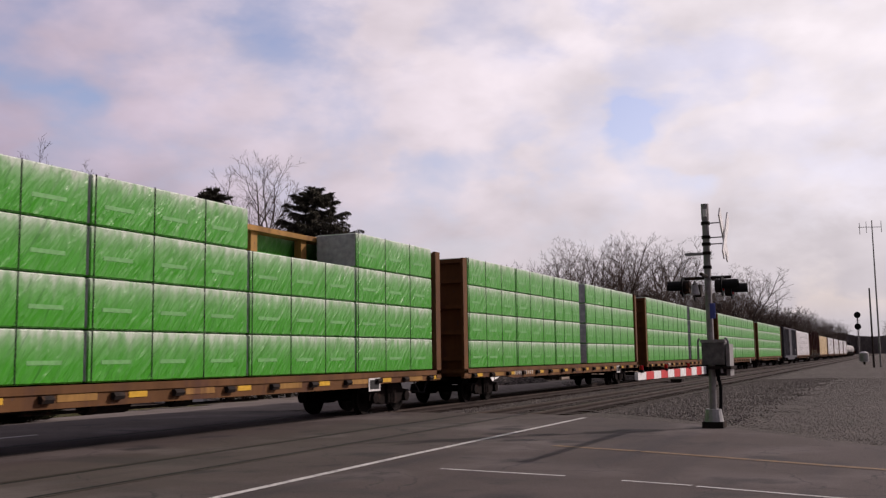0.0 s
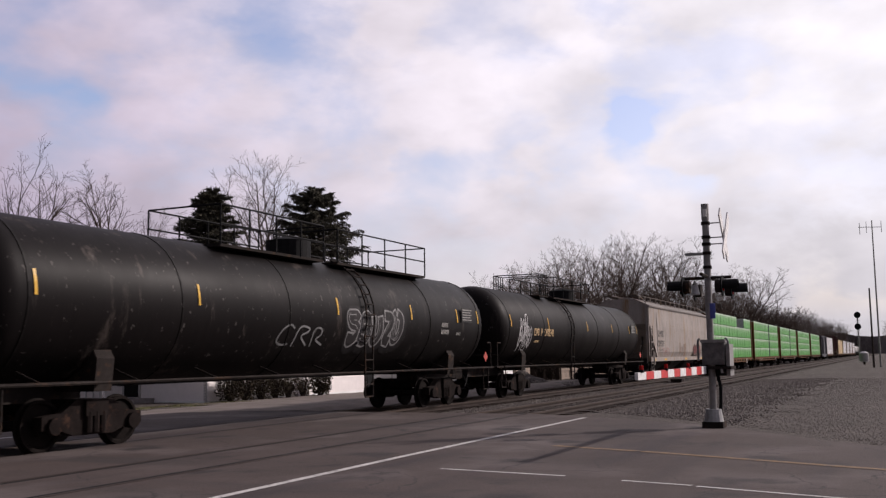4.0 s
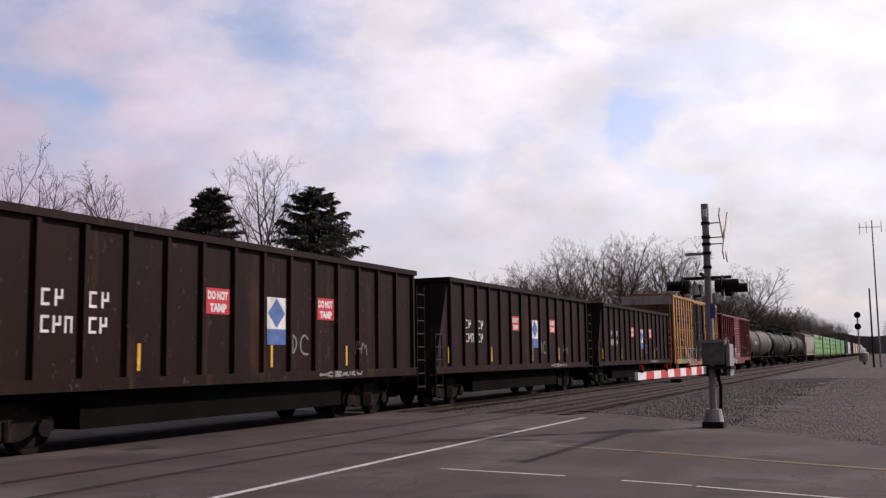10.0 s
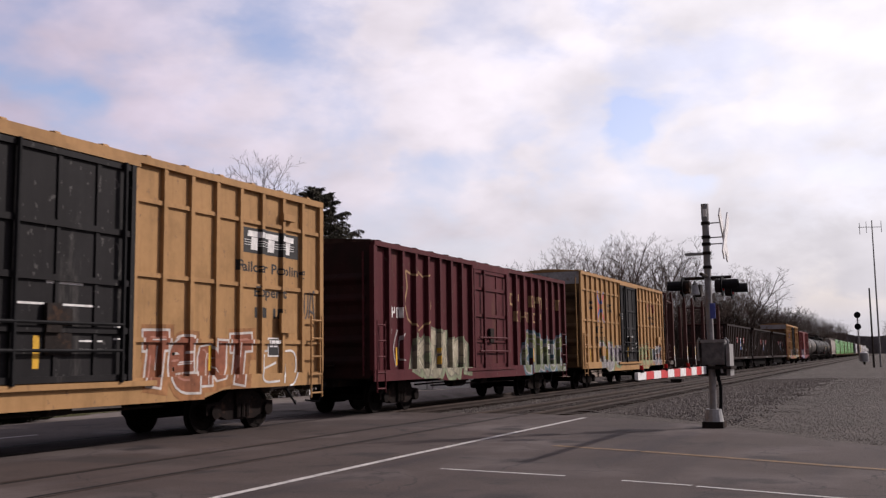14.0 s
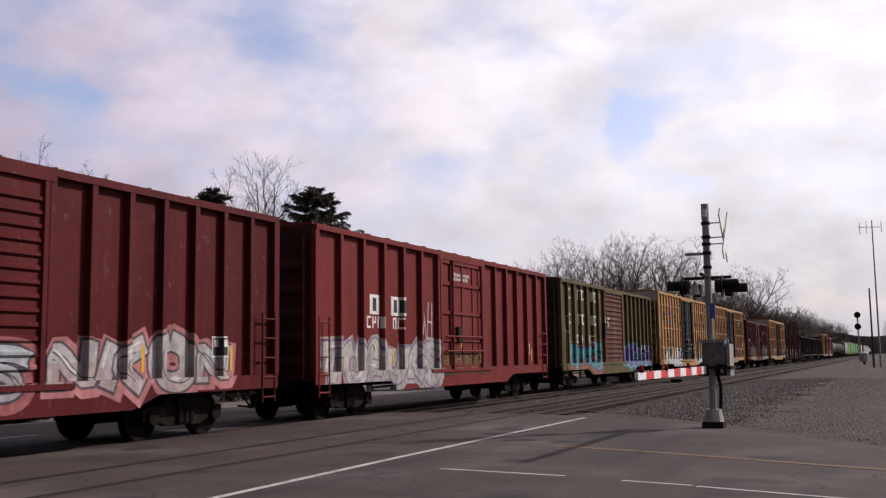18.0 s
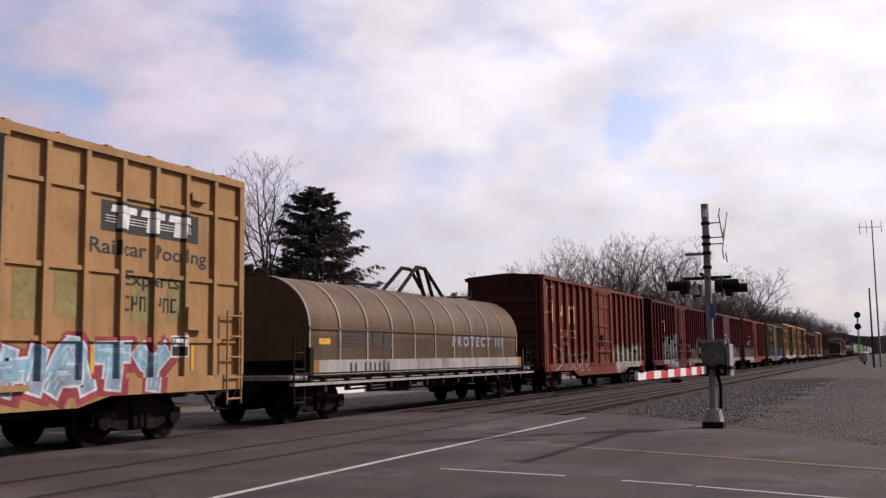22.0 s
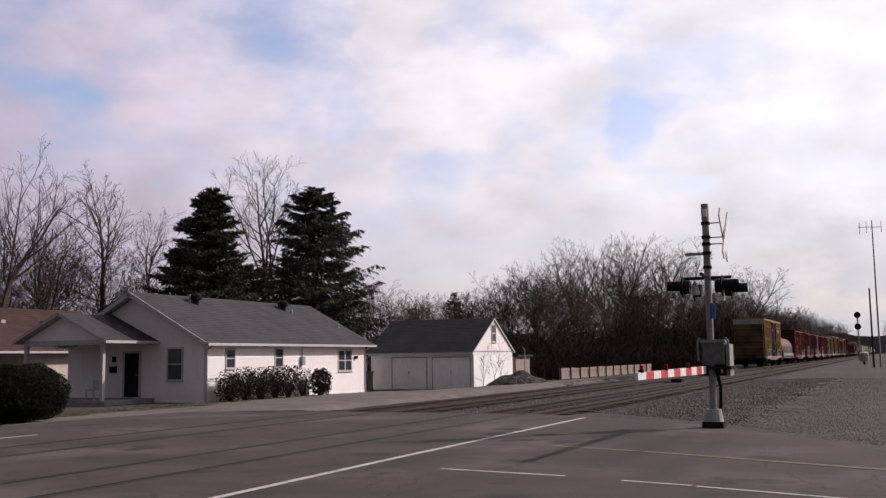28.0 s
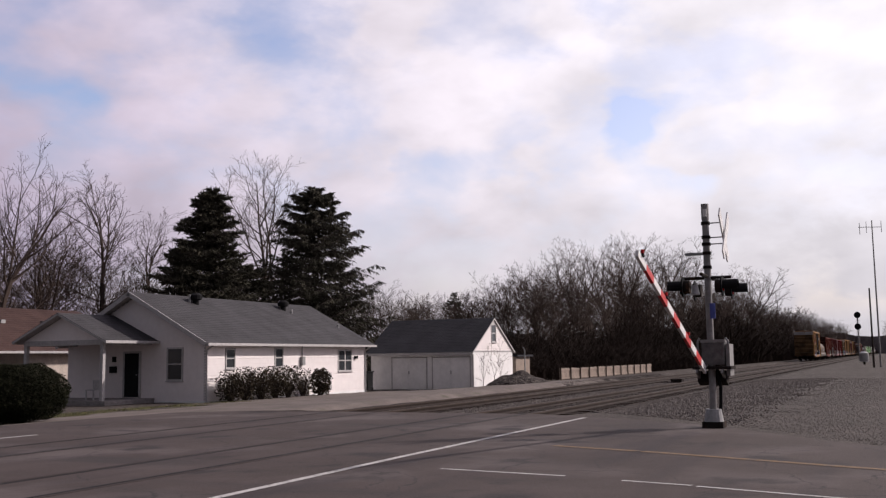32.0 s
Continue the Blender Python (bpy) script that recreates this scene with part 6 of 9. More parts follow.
def sooty_shaded(paint):
    """The same paint on a car's end, under road dirt and brake dust, with the end's shade mixed in."""
    if paint.name not in SOOTY_SHADED:
        m = paint.copy()
        m.name = paint.name + "_end"
        nt = m.node_tree
        n, link = nt.nodes.new, nt.links.new
        b = nt.nodes["Principled BSDF"]
        colour = b.inputs["Base Color"].links[0].from_socket
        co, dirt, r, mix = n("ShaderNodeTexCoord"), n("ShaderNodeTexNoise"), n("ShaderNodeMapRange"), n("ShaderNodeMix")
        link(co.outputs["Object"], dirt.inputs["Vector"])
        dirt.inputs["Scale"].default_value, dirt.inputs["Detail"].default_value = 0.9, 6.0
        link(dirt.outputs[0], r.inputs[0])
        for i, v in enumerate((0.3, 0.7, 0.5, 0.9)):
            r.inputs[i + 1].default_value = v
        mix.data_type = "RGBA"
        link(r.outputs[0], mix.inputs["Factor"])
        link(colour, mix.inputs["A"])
        # near black: dirt, and the shade of the end put into its colour
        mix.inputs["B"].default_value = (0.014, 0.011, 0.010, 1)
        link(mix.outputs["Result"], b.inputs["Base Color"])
        SOOTY_SHADED[paint.name] = m
    return SOOTY_SHADED[paint.name]


def boxcar(label, rear, front, paint, height=4.5, ribs=7, door=(-1.9, 1.9), door_style="corrugated", door_paint=None, rails=(), end_paint=None, sill=0.86, skirt=0.62, cap=None, roof=None, rib_d=0.125, rib_w=0.13, roof_ribs=True):
    """A boxcar: side sheets, posts, rails, door with its bars, ends with pressed bands, roof, ladders and running gear."""
    c, L = new_car("boxcar", label, rear, front)
    h, wy = L / 2, 1.60 - rib_d
    roof = roof or paint
    part("side_wall", boxes((-h, h, -wy, wy, 1.0, height - 0.04)), paint, c)
    # side sill, deeper between the trucks
    for s in (-1, 1):
        bm = bmesh.new()
        o = [(-h, sill), (-h + 3.6, sill), (-h + 4.3, skirt), (h - 4.3, skirt), (h - 3.6, sill), (h, sill), (h, sill + 0.28), (-h, sill + 0.28)]
        prism(bm, o, "y", s * 1.50 - 0.03, s * 1.50 + 0.09 if s > 0 else s * 1.50 + 0.02)
        if s < 0:
            bmesh.ops.translate(bm, vec=(0, -0.06, 0), verts=bm.verts)
        part("side_sill", bm, paint, c)
    part("top_chord", boxes((-h, h, -1.61, -wy + 0.05, height - 0.13, height), (-h, h, wy - 0.05, 1.61, height - 0.13, height)), paint, c)
    part("floor", boxes((-h, h, -wy + 0.02, wy - 0.02, 0.92, 1.02)), M["dark_metal"], c)
    # posts
    xs = []
    d0, d1 = door
    for a, b, k in ((-h + 0.06, d0 - 0.08, ribs), (d1 + 0.08, h - 0.06, ribs)):
        for i in range(k + 1):
            xs.append(a + (b - a) * i / k)
    for x in xs:
        corner = abs(abs(x) - h) < 0.1
        w = rib_w * (1.5 if corner else 1)
        bm = bmesh.new()
        prism(bm, [(x - w / 2, -wy), (x - w * 0.44, -wy - rib_d), (x + w * 0.44, -wy - rib_d), (x + w / 2, -wy)], "z", sill + 0.28, height - 0.13)
        part("side_post", bm, paint, c)
    for z in rails:
        for a, b in zip(xs, xs[1:]):
            if a < d0 - 0.05 and b > d1 or b - a < 0.2:
                continue
            if a >= d0 - 0.1 and b <= d1 + 0.1:
                continue
            part("side_rail", boxes((a + rib_w / 2, b - rib_w / 2, -wy - 0.05, -wy, z - 0.04, z + 0.04)), paint, c)
    # door
    dp = door_paint or paint
    zt = height - 0.22
    FACES[c.name] = Side(-wy, xs, rib_d, rib_w, 0.88, (d0, d1, 1.12, zt, -wy - 0.07), (sill + 0.28, -1.592), rails, door_style == "corrugated", foot=lambda x: skirt + (sill - skirt) * min(1, max(0, (abs(x) - h + 4.3) / 0.7)), feet=(skirt, sill))
    spray_all(c, paint)
    dr = part("door", boxes((d0, d1, -wy - 0.07, -wy, 1.12, zt)), dp, c, "sliding side door")
    part("door_track", boxes((d0 - 0.6, d1 + 0.6, -wy - 0.15, -wy - 0.02, 1.02, 1.11)), paint, c)
    part("door_track", boxes((d0 - 0.1, d1 + 0.1, -wy - 0.14, -wy - 0.02, zt, zt + 0.09)), paint, c)
    if door_style == "corrugated":
        z = 1.3
        while z < zt - 0.2:
            bm = bmesh.new()
            prism(bm, [(-wy - 0.07, z), (-wy - 0.12, z + 0.04), (-wy - 0.12, z + 0.08), (-wy - 0.07, z + 0.12)], "x", d0 + 0.14, d1 - 0.14)
            part("door_rib", bm, dp, dr)
            z += 0.215
        for x in (d0, d1 - 0.09):
            part("door_edge", boxes((x, x + 0.09, -wy - 0.13, -wy - 0.07, 1.12, zt)), dp, dr)
        part("latch", boxes((d0 - 0.18, d0 - 0.02, -wy - 0.14, -wy, 2.2, 2.9)), M["dark_metal"], dr)
    else:
        for z in (1.18, 1.95, 2.75, 3.6, zt - 0.06):
            part("door_rail", boxes((d0, d1, -wy - 0.12, -wy - 0.07, z - 0.05, z + 0.05)), dp, dr)
        n = 4 if d1 - d0 > 3 else 3
        for i in range(1, n):
            x = d0 + (d1 - d0) * i / n
            part("door_stile", boxes((x - 0.04, x + 0.04, -wy - 0.10, -wy - 0.07, 1.12, zt)), dp, dr)
        for x in (d0 + 0.24 * (d1 - d0), d1 - 0.28):
            part("lock_rod", rods(((x, -wy - 0.16, 1.1), (x, -wy - 0.16, zt)), r=0.04), M["black"] if door_paint else dp, dr)
        part("lock_gear", boxes((-0.25, 0.05, -wy - 0.17, -wy - 0.1, 1.9, 2.35)), M["dark_metal"], dr)
        for z in (1.62, 2.05):
            part("lock_lever", rods(((d0 + 0.3, -wy - 0.17, z), (d1 - 0.3, -wy - 0.17, z)), r=0.03), M["black"] if door_paint else dp, dr)
        for x in (d0, d1 - 0.10):
            part("door_edge", boxes((x, x + 0.10, -wy - 0.14, -wy - 0.07, 1.12, zt)), dp, dr)
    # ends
    ep = end_paint or sooty_shaded(paint)
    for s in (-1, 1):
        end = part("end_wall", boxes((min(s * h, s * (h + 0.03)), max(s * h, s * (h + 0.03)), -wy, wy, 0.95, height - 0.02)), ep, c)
        for i in range(5):
            z = 1.35 + (height - 2.0) * i / 4.6
            bm = bmesh.new()
            prism(bm, [(s * (h + 0.03), z - 0.15), (s * (h + 0.11), z - 0.03), (s * (h + 0.11), z + 0.03), (s * (h + 0.03), z + 0.15)], "y", -wy + 0.12, wy - 0.12)
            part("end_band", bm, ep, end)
        if cap:
            part("end_cap", boxes((min(s * (h + 0.031), s * (h + 0.05)), max(s * (h + 0.031), s * (h + 0.05)), -wy, wy, height - 0.55, height - 0.03)), cap, end, "pale grey band along the end's top")
        part("brake_step", boxes((min(s * (h + 0.12), s * (h + 0.35)), max(s * (h + 0.12), s * (h + 0.35)), -0.5, 0.5, 1.25, 1.29)), M["dark_metal"], c)
    bm = bmesh.new()
    rod(bm, (h + 0.16, -0.9, 2.6), (h + 0.2, -0.9, 2.6), 0.28, 18)
    part("brake_wheel", bm, M["dark_metal"], c)
    # roof with pressed panels
    bm = bmesh.new()
    prism(bm, [(-wy - 0.06, height - 0.02), (wy + 0.06, height - 0.02), (wy, height + 0.03), (0, height + 0.13), (-wy, height + 0.03)], "x", -h - 0.02, h + 0.02)
    rf = part("roof", bm, roof, c)
    if roof_ribs:
        for i in range(15):
            x = -h + L * (i + 0.5) / 15
            bm = bmesh.new()
            prism(bm, [(-wy - 0.03, height + 0.02), (0, height + 0.13), (wy + 0.03, height + 0.02), (wy, height + 0.06), (0, height + 0.175), (-wy, height + 0.06)], "x", x - 0.06, x + 0.06)
            part("roof_rib", bm, roof, rf)
    # ladders, grab irons, steps
    ladder(c, -h + 0.12, -h + 0.56, -wy - 0.12, sill - 0.28, 2.4, 0.4, paint)
    ladder(c, h - 0.56, h - 0.12, -wy - 0.12, sill - 0.28, 2.4, 0.4, paint)
    ladder(c, -h - 0.2, -h - 0.19, -wy + 0.1, 1.0, height - 0.3, 0.45, paint, "end_ladder")
    running_gear(c, L, (-h + 2.35, h - 2.35))
    for x in (-h + 1.35, -h + 3.9, h - 4.0, h - 1.5):
        patch(c, "reflector", x, x + 0.08, 1.25, 1.72, M["decal_yellow"], "yellow reflective strip", 0.011)
    patch(c, "panel_mark", h - 2.06, h - 1.66, 1.5, 1.9, M["decal_white"], "", 0.010)
    patch(c, "panel_mark", h - 2.03, h - 1.69, 1.53, 1.87, M["decal_black"], "", 0.0115)
    for k in (0, 1):
        patch(c, "panel_mark", h - 2.00 + 0.155 * k, h - 1.865 + 0.155 * k, 1.70, 1.84, M["decal_white"], "", 0.013)
    return c, h


WHITE, BLACK, GREY, PINK, AQUA, LILAC, CREAM, SILVER, GREEN = (0.72, 0.71, 0.70), (0.02, 0.02, 0.025), (0.30, 0.29, 0.28), (0.55, 0.30, 0.30), (0.10, 0.33, 0.38), (0.36, 0.27, 0.42), (0.55, 0.50, 0.40), (0.50, 0.49, 0.48), (0.22, 0.33, 0.14)
YELLOW = (0.365, 0.213, 0.096)
M["door_black"] = painted("door_black", (0.019, 0.018, 0.019), rust=(0.08, 0.075, 0.07), rust_amount=0.3)


def yellow_car(name, rear, front, tags, seed, badge, wide_door=False):
    paint = painted(name, YELLOW, tags, rust=(0.30, 0.16, 0.07), rust_amount=0.12, dark=0.86)
    c, h = boxcar("yellow steel boxcar with black door and graffiti", rear, front, paint, height=5.02, ribs=7 if wide_door else 8, door=(-1.85, 1.95) if wide_door else (-1.65, 1.65), door_style="plug", door_paint=M["door_black"], rails=(4.26, 2.95, 1.81), cap=M["roof_grey"], sill=0.88, skirt=0.72, rib_d=0.08, rib_w=0.11)
    # crossed arrows badge: each arm half red, half blue
    arms = {M["decal_blue"]: [], M["decal_red"]: []}
    for ang in (46, 134, 226, 314):
        d = Vector((math.cos(radians(ang)), math.sin(radians(ang))))
        side_up = Vector((-d.y, d.x)) * (1 if d.x * d.y > 0 else -1)
        side_up = side_up if side_up.y * d.y > 0 else -side_up
        c0 = Vector((-h + 3.1, 3.62))
        for mat, w0, w1 in ((M["decal_blue"], 0.0, 0.15), (M["decal_red"], -0.19, -0.01)):
            arms[mat].append([tuple(c0 + d * l + side_up * w) for l, w in ((0.12, w0), (0.86, w0), (0.86, w1), (0.12, w1))])
    lay(c, "arrow_badge", [(mat, 0.004, polys) for mat, polys in arms.items()], "crossed red and blue arrow badge")
    bars(c, "reporting_mark", -h + 2.35, 2.42, "II II", 0.30, M["decal_black"], step=0.24)
    bars(c, "reporting_mark", -h + 1.75, 1.97, "I II II I", 0.30, M["decal_black"], step=0.24)
    for x, z, word in ((-h + 1.38, 3.68, "next"), (-h + 1.38, 3.44, "load"), (-h + 4.35, 3.66, "any"), (-h + 4.3, 3.42, "road")):
        lettering(c, "slogan_word", x, z, word, 0.27, M["decal_black"], width=0.56 if word != "any" else 0.42, bold=0.008)
    if badge == "black":
        xb, wb = (4.05, 2.5) if wide_door else (4.85, 2.05)
        k = wb / 2.5
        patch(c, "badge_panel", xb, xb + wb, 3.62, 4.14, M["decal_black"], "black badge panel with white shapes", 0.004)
        shapes = []
        for i in range(3):
            x = xb + (0.22 + 0.72 * i) * k
            shapes += [[(x, 3.96), (x + 0.62 * k, 3.96), (x + 0.62 * k, 4.08), (x + 0.04 * k, 4.08)], [(x + 0.14 * k, 3.69), (x + 0.42 * k, 3.69), (x + 0.46 * k, 3.95), (x + 0.18 * k, 3.95)]]
        shapes += [[(xb + 0.1 * k, z), (xb + 2.3 * k, z), (xb + 2.3 * k, z + 0.012), (xb + 0.1 * k, z + 0.012)] for z in (3.78, 3.83, 3.88)]
        lay(c, "badge_shape", [(M["decal_white"], 0.006, shapes)])
        mid = xb + wb / 2
        lettering(c, "slogan", mid - 1.5 * k, 3.24, "Railcar Pooling", 0.36 * k, M["decal_black"], width=3.0 * k, bold=0.006)
        lettering(c, "slogan", mid - 0.72 * k, 2.74, "Experts", 0.36 * k, M["decal_black"], width=1.45 * k, bold=0.006)
        bars(c, "web_mark", mid - 0.7 * k, 2.30, "III III", 0.26 * k, M["decal_black"], step=0.20 * k)
    else:
        shapes = []
        for i in range(3):
            x = 4.3 + 0.56 * i
            shapes += [[(x, 4.02), (x + 0.46, 4.02), (x + 0.46, 4.14), (x, 4.14)], [(x + 0.15, 3.70), (x + 0.31, 3.70), (x + 0.31, 4.01), (x + 0.15, 4.01)]]
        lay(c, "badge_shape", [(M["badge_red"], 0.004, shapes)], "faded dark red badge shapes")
        if seed == 2:
            for x, z, words, w in ((4.35, 3.36, "Railcar Pooling", 1.75), (4.85, 3.06, "Experts", 0.8)):
                lettering(c, "slogan", x, z, words, 0.24, M["decal_black"], width=w, bold=0.004)
        else:
            lettering(c, "slogan", 2.85, 3.30, "Railcar Pooling Experts", 0.36, M["decal_black"], width=4.3, bold=0.006)
    if wide_door:
        for k, words in enumerate(("CLOSE AND LOCK", "BOTH DOORS BEFORE", "MOVING CAR")):
            lettering(c, "door_words", -1.45 + (0.2 if k == 2 else 0.0) - 0.06 * (k == 1), 4.05 - 0.17 * k, words, 0.16, M["decal_white"], width=(0.95, 1.12, 0.62)[k], bold=0.006, lift=0.006)
        slips = [(-0.75, -0.3, 1.50, 1.80), (0.1, 0.8, 3.62, 3.66), (1.2, 1.75, 2.52, 2.56), (1.2, 1.7, 2.42, 2.45), (-1.6, -1.45, 3.1, 3.2), (-1.65, -1.35, 2.62, 2.65), (-0.05, 0.35, 2.22, 2.25), (1.55, 1.75, 1.55, 1.60), (1.55, 1.75, 1.66, 1.70)]
    else:
        slips = [(-1.5, -1.15, 3.18, 3.22), (-1.5, -1.15, 3.40, 3.44), (-1.45, -1.2, 3.29, 3.32), (-0.2, 0.55, 2.66, 2.70), (-0.75, 0.9, 2.32, 2.355), (0.5, 1.0, 1.62, 1.65), (0.5, 1.0, 1.76, 1.79), (1.25, 1.5, 2.0, 2.03), (1.25, 1.5, 1.9, 1.93), (1.25, 1.45, 1.8, 1.83), (0.0, 0.12, 1.95, 2.2)]
    lay(c, "door_notice", [(M["decal_white"], 0.006, [[(a, e), (b, e), (b, g), (a, g)] for a, b, e, g in slips])], "small white door notices")
    patch(c, "door_strip", -0.42, -0.3, 1.35, 1.85, M["decal_yellow"], "yellow strip on the door", 0.006)
    lock = bmesh.new()
    box(lock, -0.22, 0.32, -1.63, -1.59, 1.55, 2.28)
    gear = part("lock_case", lock, M["dark_metal"], c, "dark door lock case")
    wheel = bmesh.new()
    rod(wheel, (0.0, -1.645, 2.12), (0.0, -1.631, 2.12), 0.075, 16)
    part("lock_dial", wheel, M["decal_white"], gear)
    for x, z in ((-5.2, 1.42), (h - 1.75, 2.0)):
        part("card_board", boxes((x, x + 0.55, -1.66, -1.602, z, z + 0.42)), paint, c, "raised placard board")
    for z in (1.55, 3.3):
        part("door_stop", boxes((-1.95, -1.80, -1.68, -1.602, z, z + 0.12)), M["door_black"], c)
    part("roof_bracket", boxes((h - 1.65, h - 1.2, -1.64, -1.53, 4.42, 4.56)), paint, c)
    return c, h


def shield(c, x, z, size):
    """A faded gold outline in the shape of a shield."""
    o = [(-0.5, 1.0), (-0.2, 0.93), (0.0, 1.02), (0.2, 0.93), (0.5, 1.0), (0.44, 0.7), (0.55, 0.4), (0.42, 0.12), (0.0, -0.08), (-0.42, 0.12), (-0.55, 0.4), (-0.44, 0.7)]
    pts = [(x + a * size, z + b * size) for a, b in o + o[:1]]
    lay(c, "shield_outline", [(M["gold_worn"], 0.004, ribbon(pts, 0.03))], "faded gold shield outline")


def red_cars():
    # pinkish red car with a white tag
    p = painted("red_one", (0.185, 0.054, 0.055), [(-5.4, -0.8, 0.62, 2.05, (0.58, 0.53, 0.60), (0.07, 0.11, 0.30), BLACK, 0.85, 1, "SHOE"), (-0.6, 1.4, 0.9, 1.7, (0.34, 0.17, 0.14), (0.22, 0.07, 0.06), (0.42, 0.30, 0.26), 1.3, 2), (2.0, 6.9, 1.15, 2.2, None, None, (0.40, 0.30, 0.27), 1.1, 3), (6.6, 7.7, 1.3, 3.4, None, None, (0.50, 0.42, 0.40), 1.6, 17), (-6.6, -5.3, 2.55, 3.1, None, None, (0.42, 0.33, 0.31), 3.0, 61)], rust_amount=0.15, dark=0.8)
    c, h = boxcar("pinkish red ribbed boxcar with white graffiti", -97.95, -82.1, p, 4.52, 6, (-1.58, 1.46), "corrugated", roof=M["roof_grey"])
    bars(c, "reporting_mark", -h + 1.55, 2.08, "II  II", 0.25, M["decal_white"], step=0.2)
    bars(c, "reporting_mark", -h + 1.5, 1.72, "III III", 0.25, M["decal_white"], step=0.2)
    # maroon car with faded gold name
    p = painted("maroon", (0.088, 0.022, 0.026), [(3.0, 7.7, 0.8, 2.3, (0.19, 0.21, 0.10), (0.10, 0.17, 0.20), (0.40, 0.36, 0.40), 1.1, 4), (-5.5, -2.0, 0.8, 2.2, (0.42, 0.38, 0.28), (0.25, 0.28, 0.18), (0.22, 0.20, 0.16), 1.3, 5), (-6.9, -6.0, 1.2, 2.3, None, None, (0.5, 0.45, 0.45), 2.0, 62)], rust_amount=0.25)
    c, h = boxcar("maroon ribbed boxcar with faded gold lettering", -223.8, -207.95, p, 4.42, 8, (-1.47, 1.52), "plug", skirt=0.78, roof=M["roof_dirty"])
    shield(c, -5.2, 2.3, 1.5)
    bars(c, "faded_name", 2.0, 3.2, "IIIIIIIII", 0.42, M["gold_worn"], step=0.62)
    bars(c, "faded_name", 2.3, 2.65, "IIIIIII", 0.36, M["gold_worn"], step=0.68)
    bars(c, "reporting_mark", -h + 0.9, 2.5, "III", 0.28, M["decal_white"], step=0.26)
    # olive car with brown door
    p = painted("olive", (0.100, 0.082, 0.038), [(-6.9, -2.0, 0.78, 2.05, (0.10, 0.36, 0.42), (0.34, 0.13, 0.11), (0.02, 0.08, 0.10), 1.0, 6, "RNKS"), (1.7, 7.4, 0.8, 2.05, (0.13, 0.10, 0.30), (0.07, 0.25, 0.32), (0.40, 0.40, 0.50), 1.2, 7), (-7.2, -6.5, 2.0, 3.2, None, None, (0.5, 0.5, 0.48), 2.0, 63)], rust=(0.12, 0.06, 0.035), rust_amount=0.3)
    p2 = painted("olive_door", (0.10, 0.038, 0.027), (), rust=(0.2, 0.11, 0.08), rust_amount=0.4)
    c, h = boxcar("olive green boxcar with a rusty brown door", -278.55, -262.7, p, 4.52, 7, (-1.41, 1.75), "corrugated", door_paint=p2, roof=p2)
    bars(c, "white_name", -h + 1.3, 3.78, "IIIIIIII", 0.42, M["decal_white"], step=0.64)
    bars(c, "white_name", -h + 1.3, 2.75, "IIIIIIIIII", 0.42, M["decal_white"], step=0.64)
    bars(c, "ampersand_mark", -h + 3.9, 3.3, "I", 0.34, M["decal_white"])
    bars(c, "reporting_mark", -h + 2.4, 1.98, "III III", 0.32, M["decal_white"], step=0.34)
    # bright red car with boxed initials
    p = painted("red_two", (0.155, 0.026, 0.024), [(-7.9, -1.4, 0.68, 1.98, (0.48, 0.46, 0.43), (0.38, 0.36, 0.34), (0.22, 0.17, 0.30), 0.8, 8, "TOAUKS"), (-1.3, 1.9, 1.05, 1.55, (0.10, 0.05, 0.03), (0.05, 0.045, 0.03), (0.25, 0.14, 0.05), 1.2, 18), (-2.6, -1.7, 1.9, 3.0, None, None, (0.6, 0.55, 0.55), 1.5, 64)], rust_amount=0.12, dark=0.8)
    c, h = boxcar("red boxcar with boxed white initials and graffiti", -296.6, -280.4, p, 4.52, 6, (-1.41, 1.87), "plug")
    for x, w in ((-h + 2.7, 0.5), (-h + 3.85, 0.8)):
        patch(c, "initial_panel", x, x + w, 2.55, 3.05, M["decal_white"])
        for k in range(1 if w < 0.7 else 2):
            patch(c, "initial", x + 0.14 + 0.33 * k, x + 0.34 + 0.33 * k, 2.63, 2.97, M["decal_black"], lift=0.005)
    bars(c, "reporting_mark", -h + 2.55, 2.2, "III  II", 0.30, M["decal_white"], step=0.28)
    for k, words in enumerate(("CLOSE AND LOCK DOORS", "BEFORE MOVING CAR")):
        lettering(c, "door_words", -0.5 + 0.06 * k, 3.86 - 0.13 * k, words, 0.13, M["decal_white"], width=1.3 - 0.15 * k, bold=0.004, lift=0.006)
    patch(c, "door_strip", 0.12, 0.22, 1.7, 2.1, M["decal_yellow"], lift=0.006)
    # dark red car, two tags
    p = painted("red_three", (0.092, 0.013, 0.015), [(-6.2, -1.4, 0.7, 2.1, (0.33, 0.37, 0.39), (0.40, 0.19, 0.19), (0.07, 0.09, 0.10), 1.0, 9, "KUSAE"), (-1.3, 1.7, 0.9, 1.75, (0.36, 0.40, 0.42), (0.33, 0.12, 0.12), (0.07, 0.06, 0.07), 0.7, 19), (1.9, 6.6, 0.8, 2.0, (0.44, 0.43, 0.42), (0.42, 0.18, 0.18), (0.10, 0.08, 0.09), 1.0, 10, "NKON")], rust_amount=0.15)
    c, h = boxcar("dark red boxcar with corrugated door and silver graffiti", -314.25, -298.1, p, 4.46, 7, (-1.48, 1.85), "corrugated", roof=M["roof_grey"])
    bars(c, "reporting_mark", -h + 1.2, 2.2, "IIII", 0.28, M["decal_white"], step=0.27)
    bars(c, "reporting_mark", -h + 1.2, 1.75, "III III", 0.28, M["decal_white"], step=0.27)
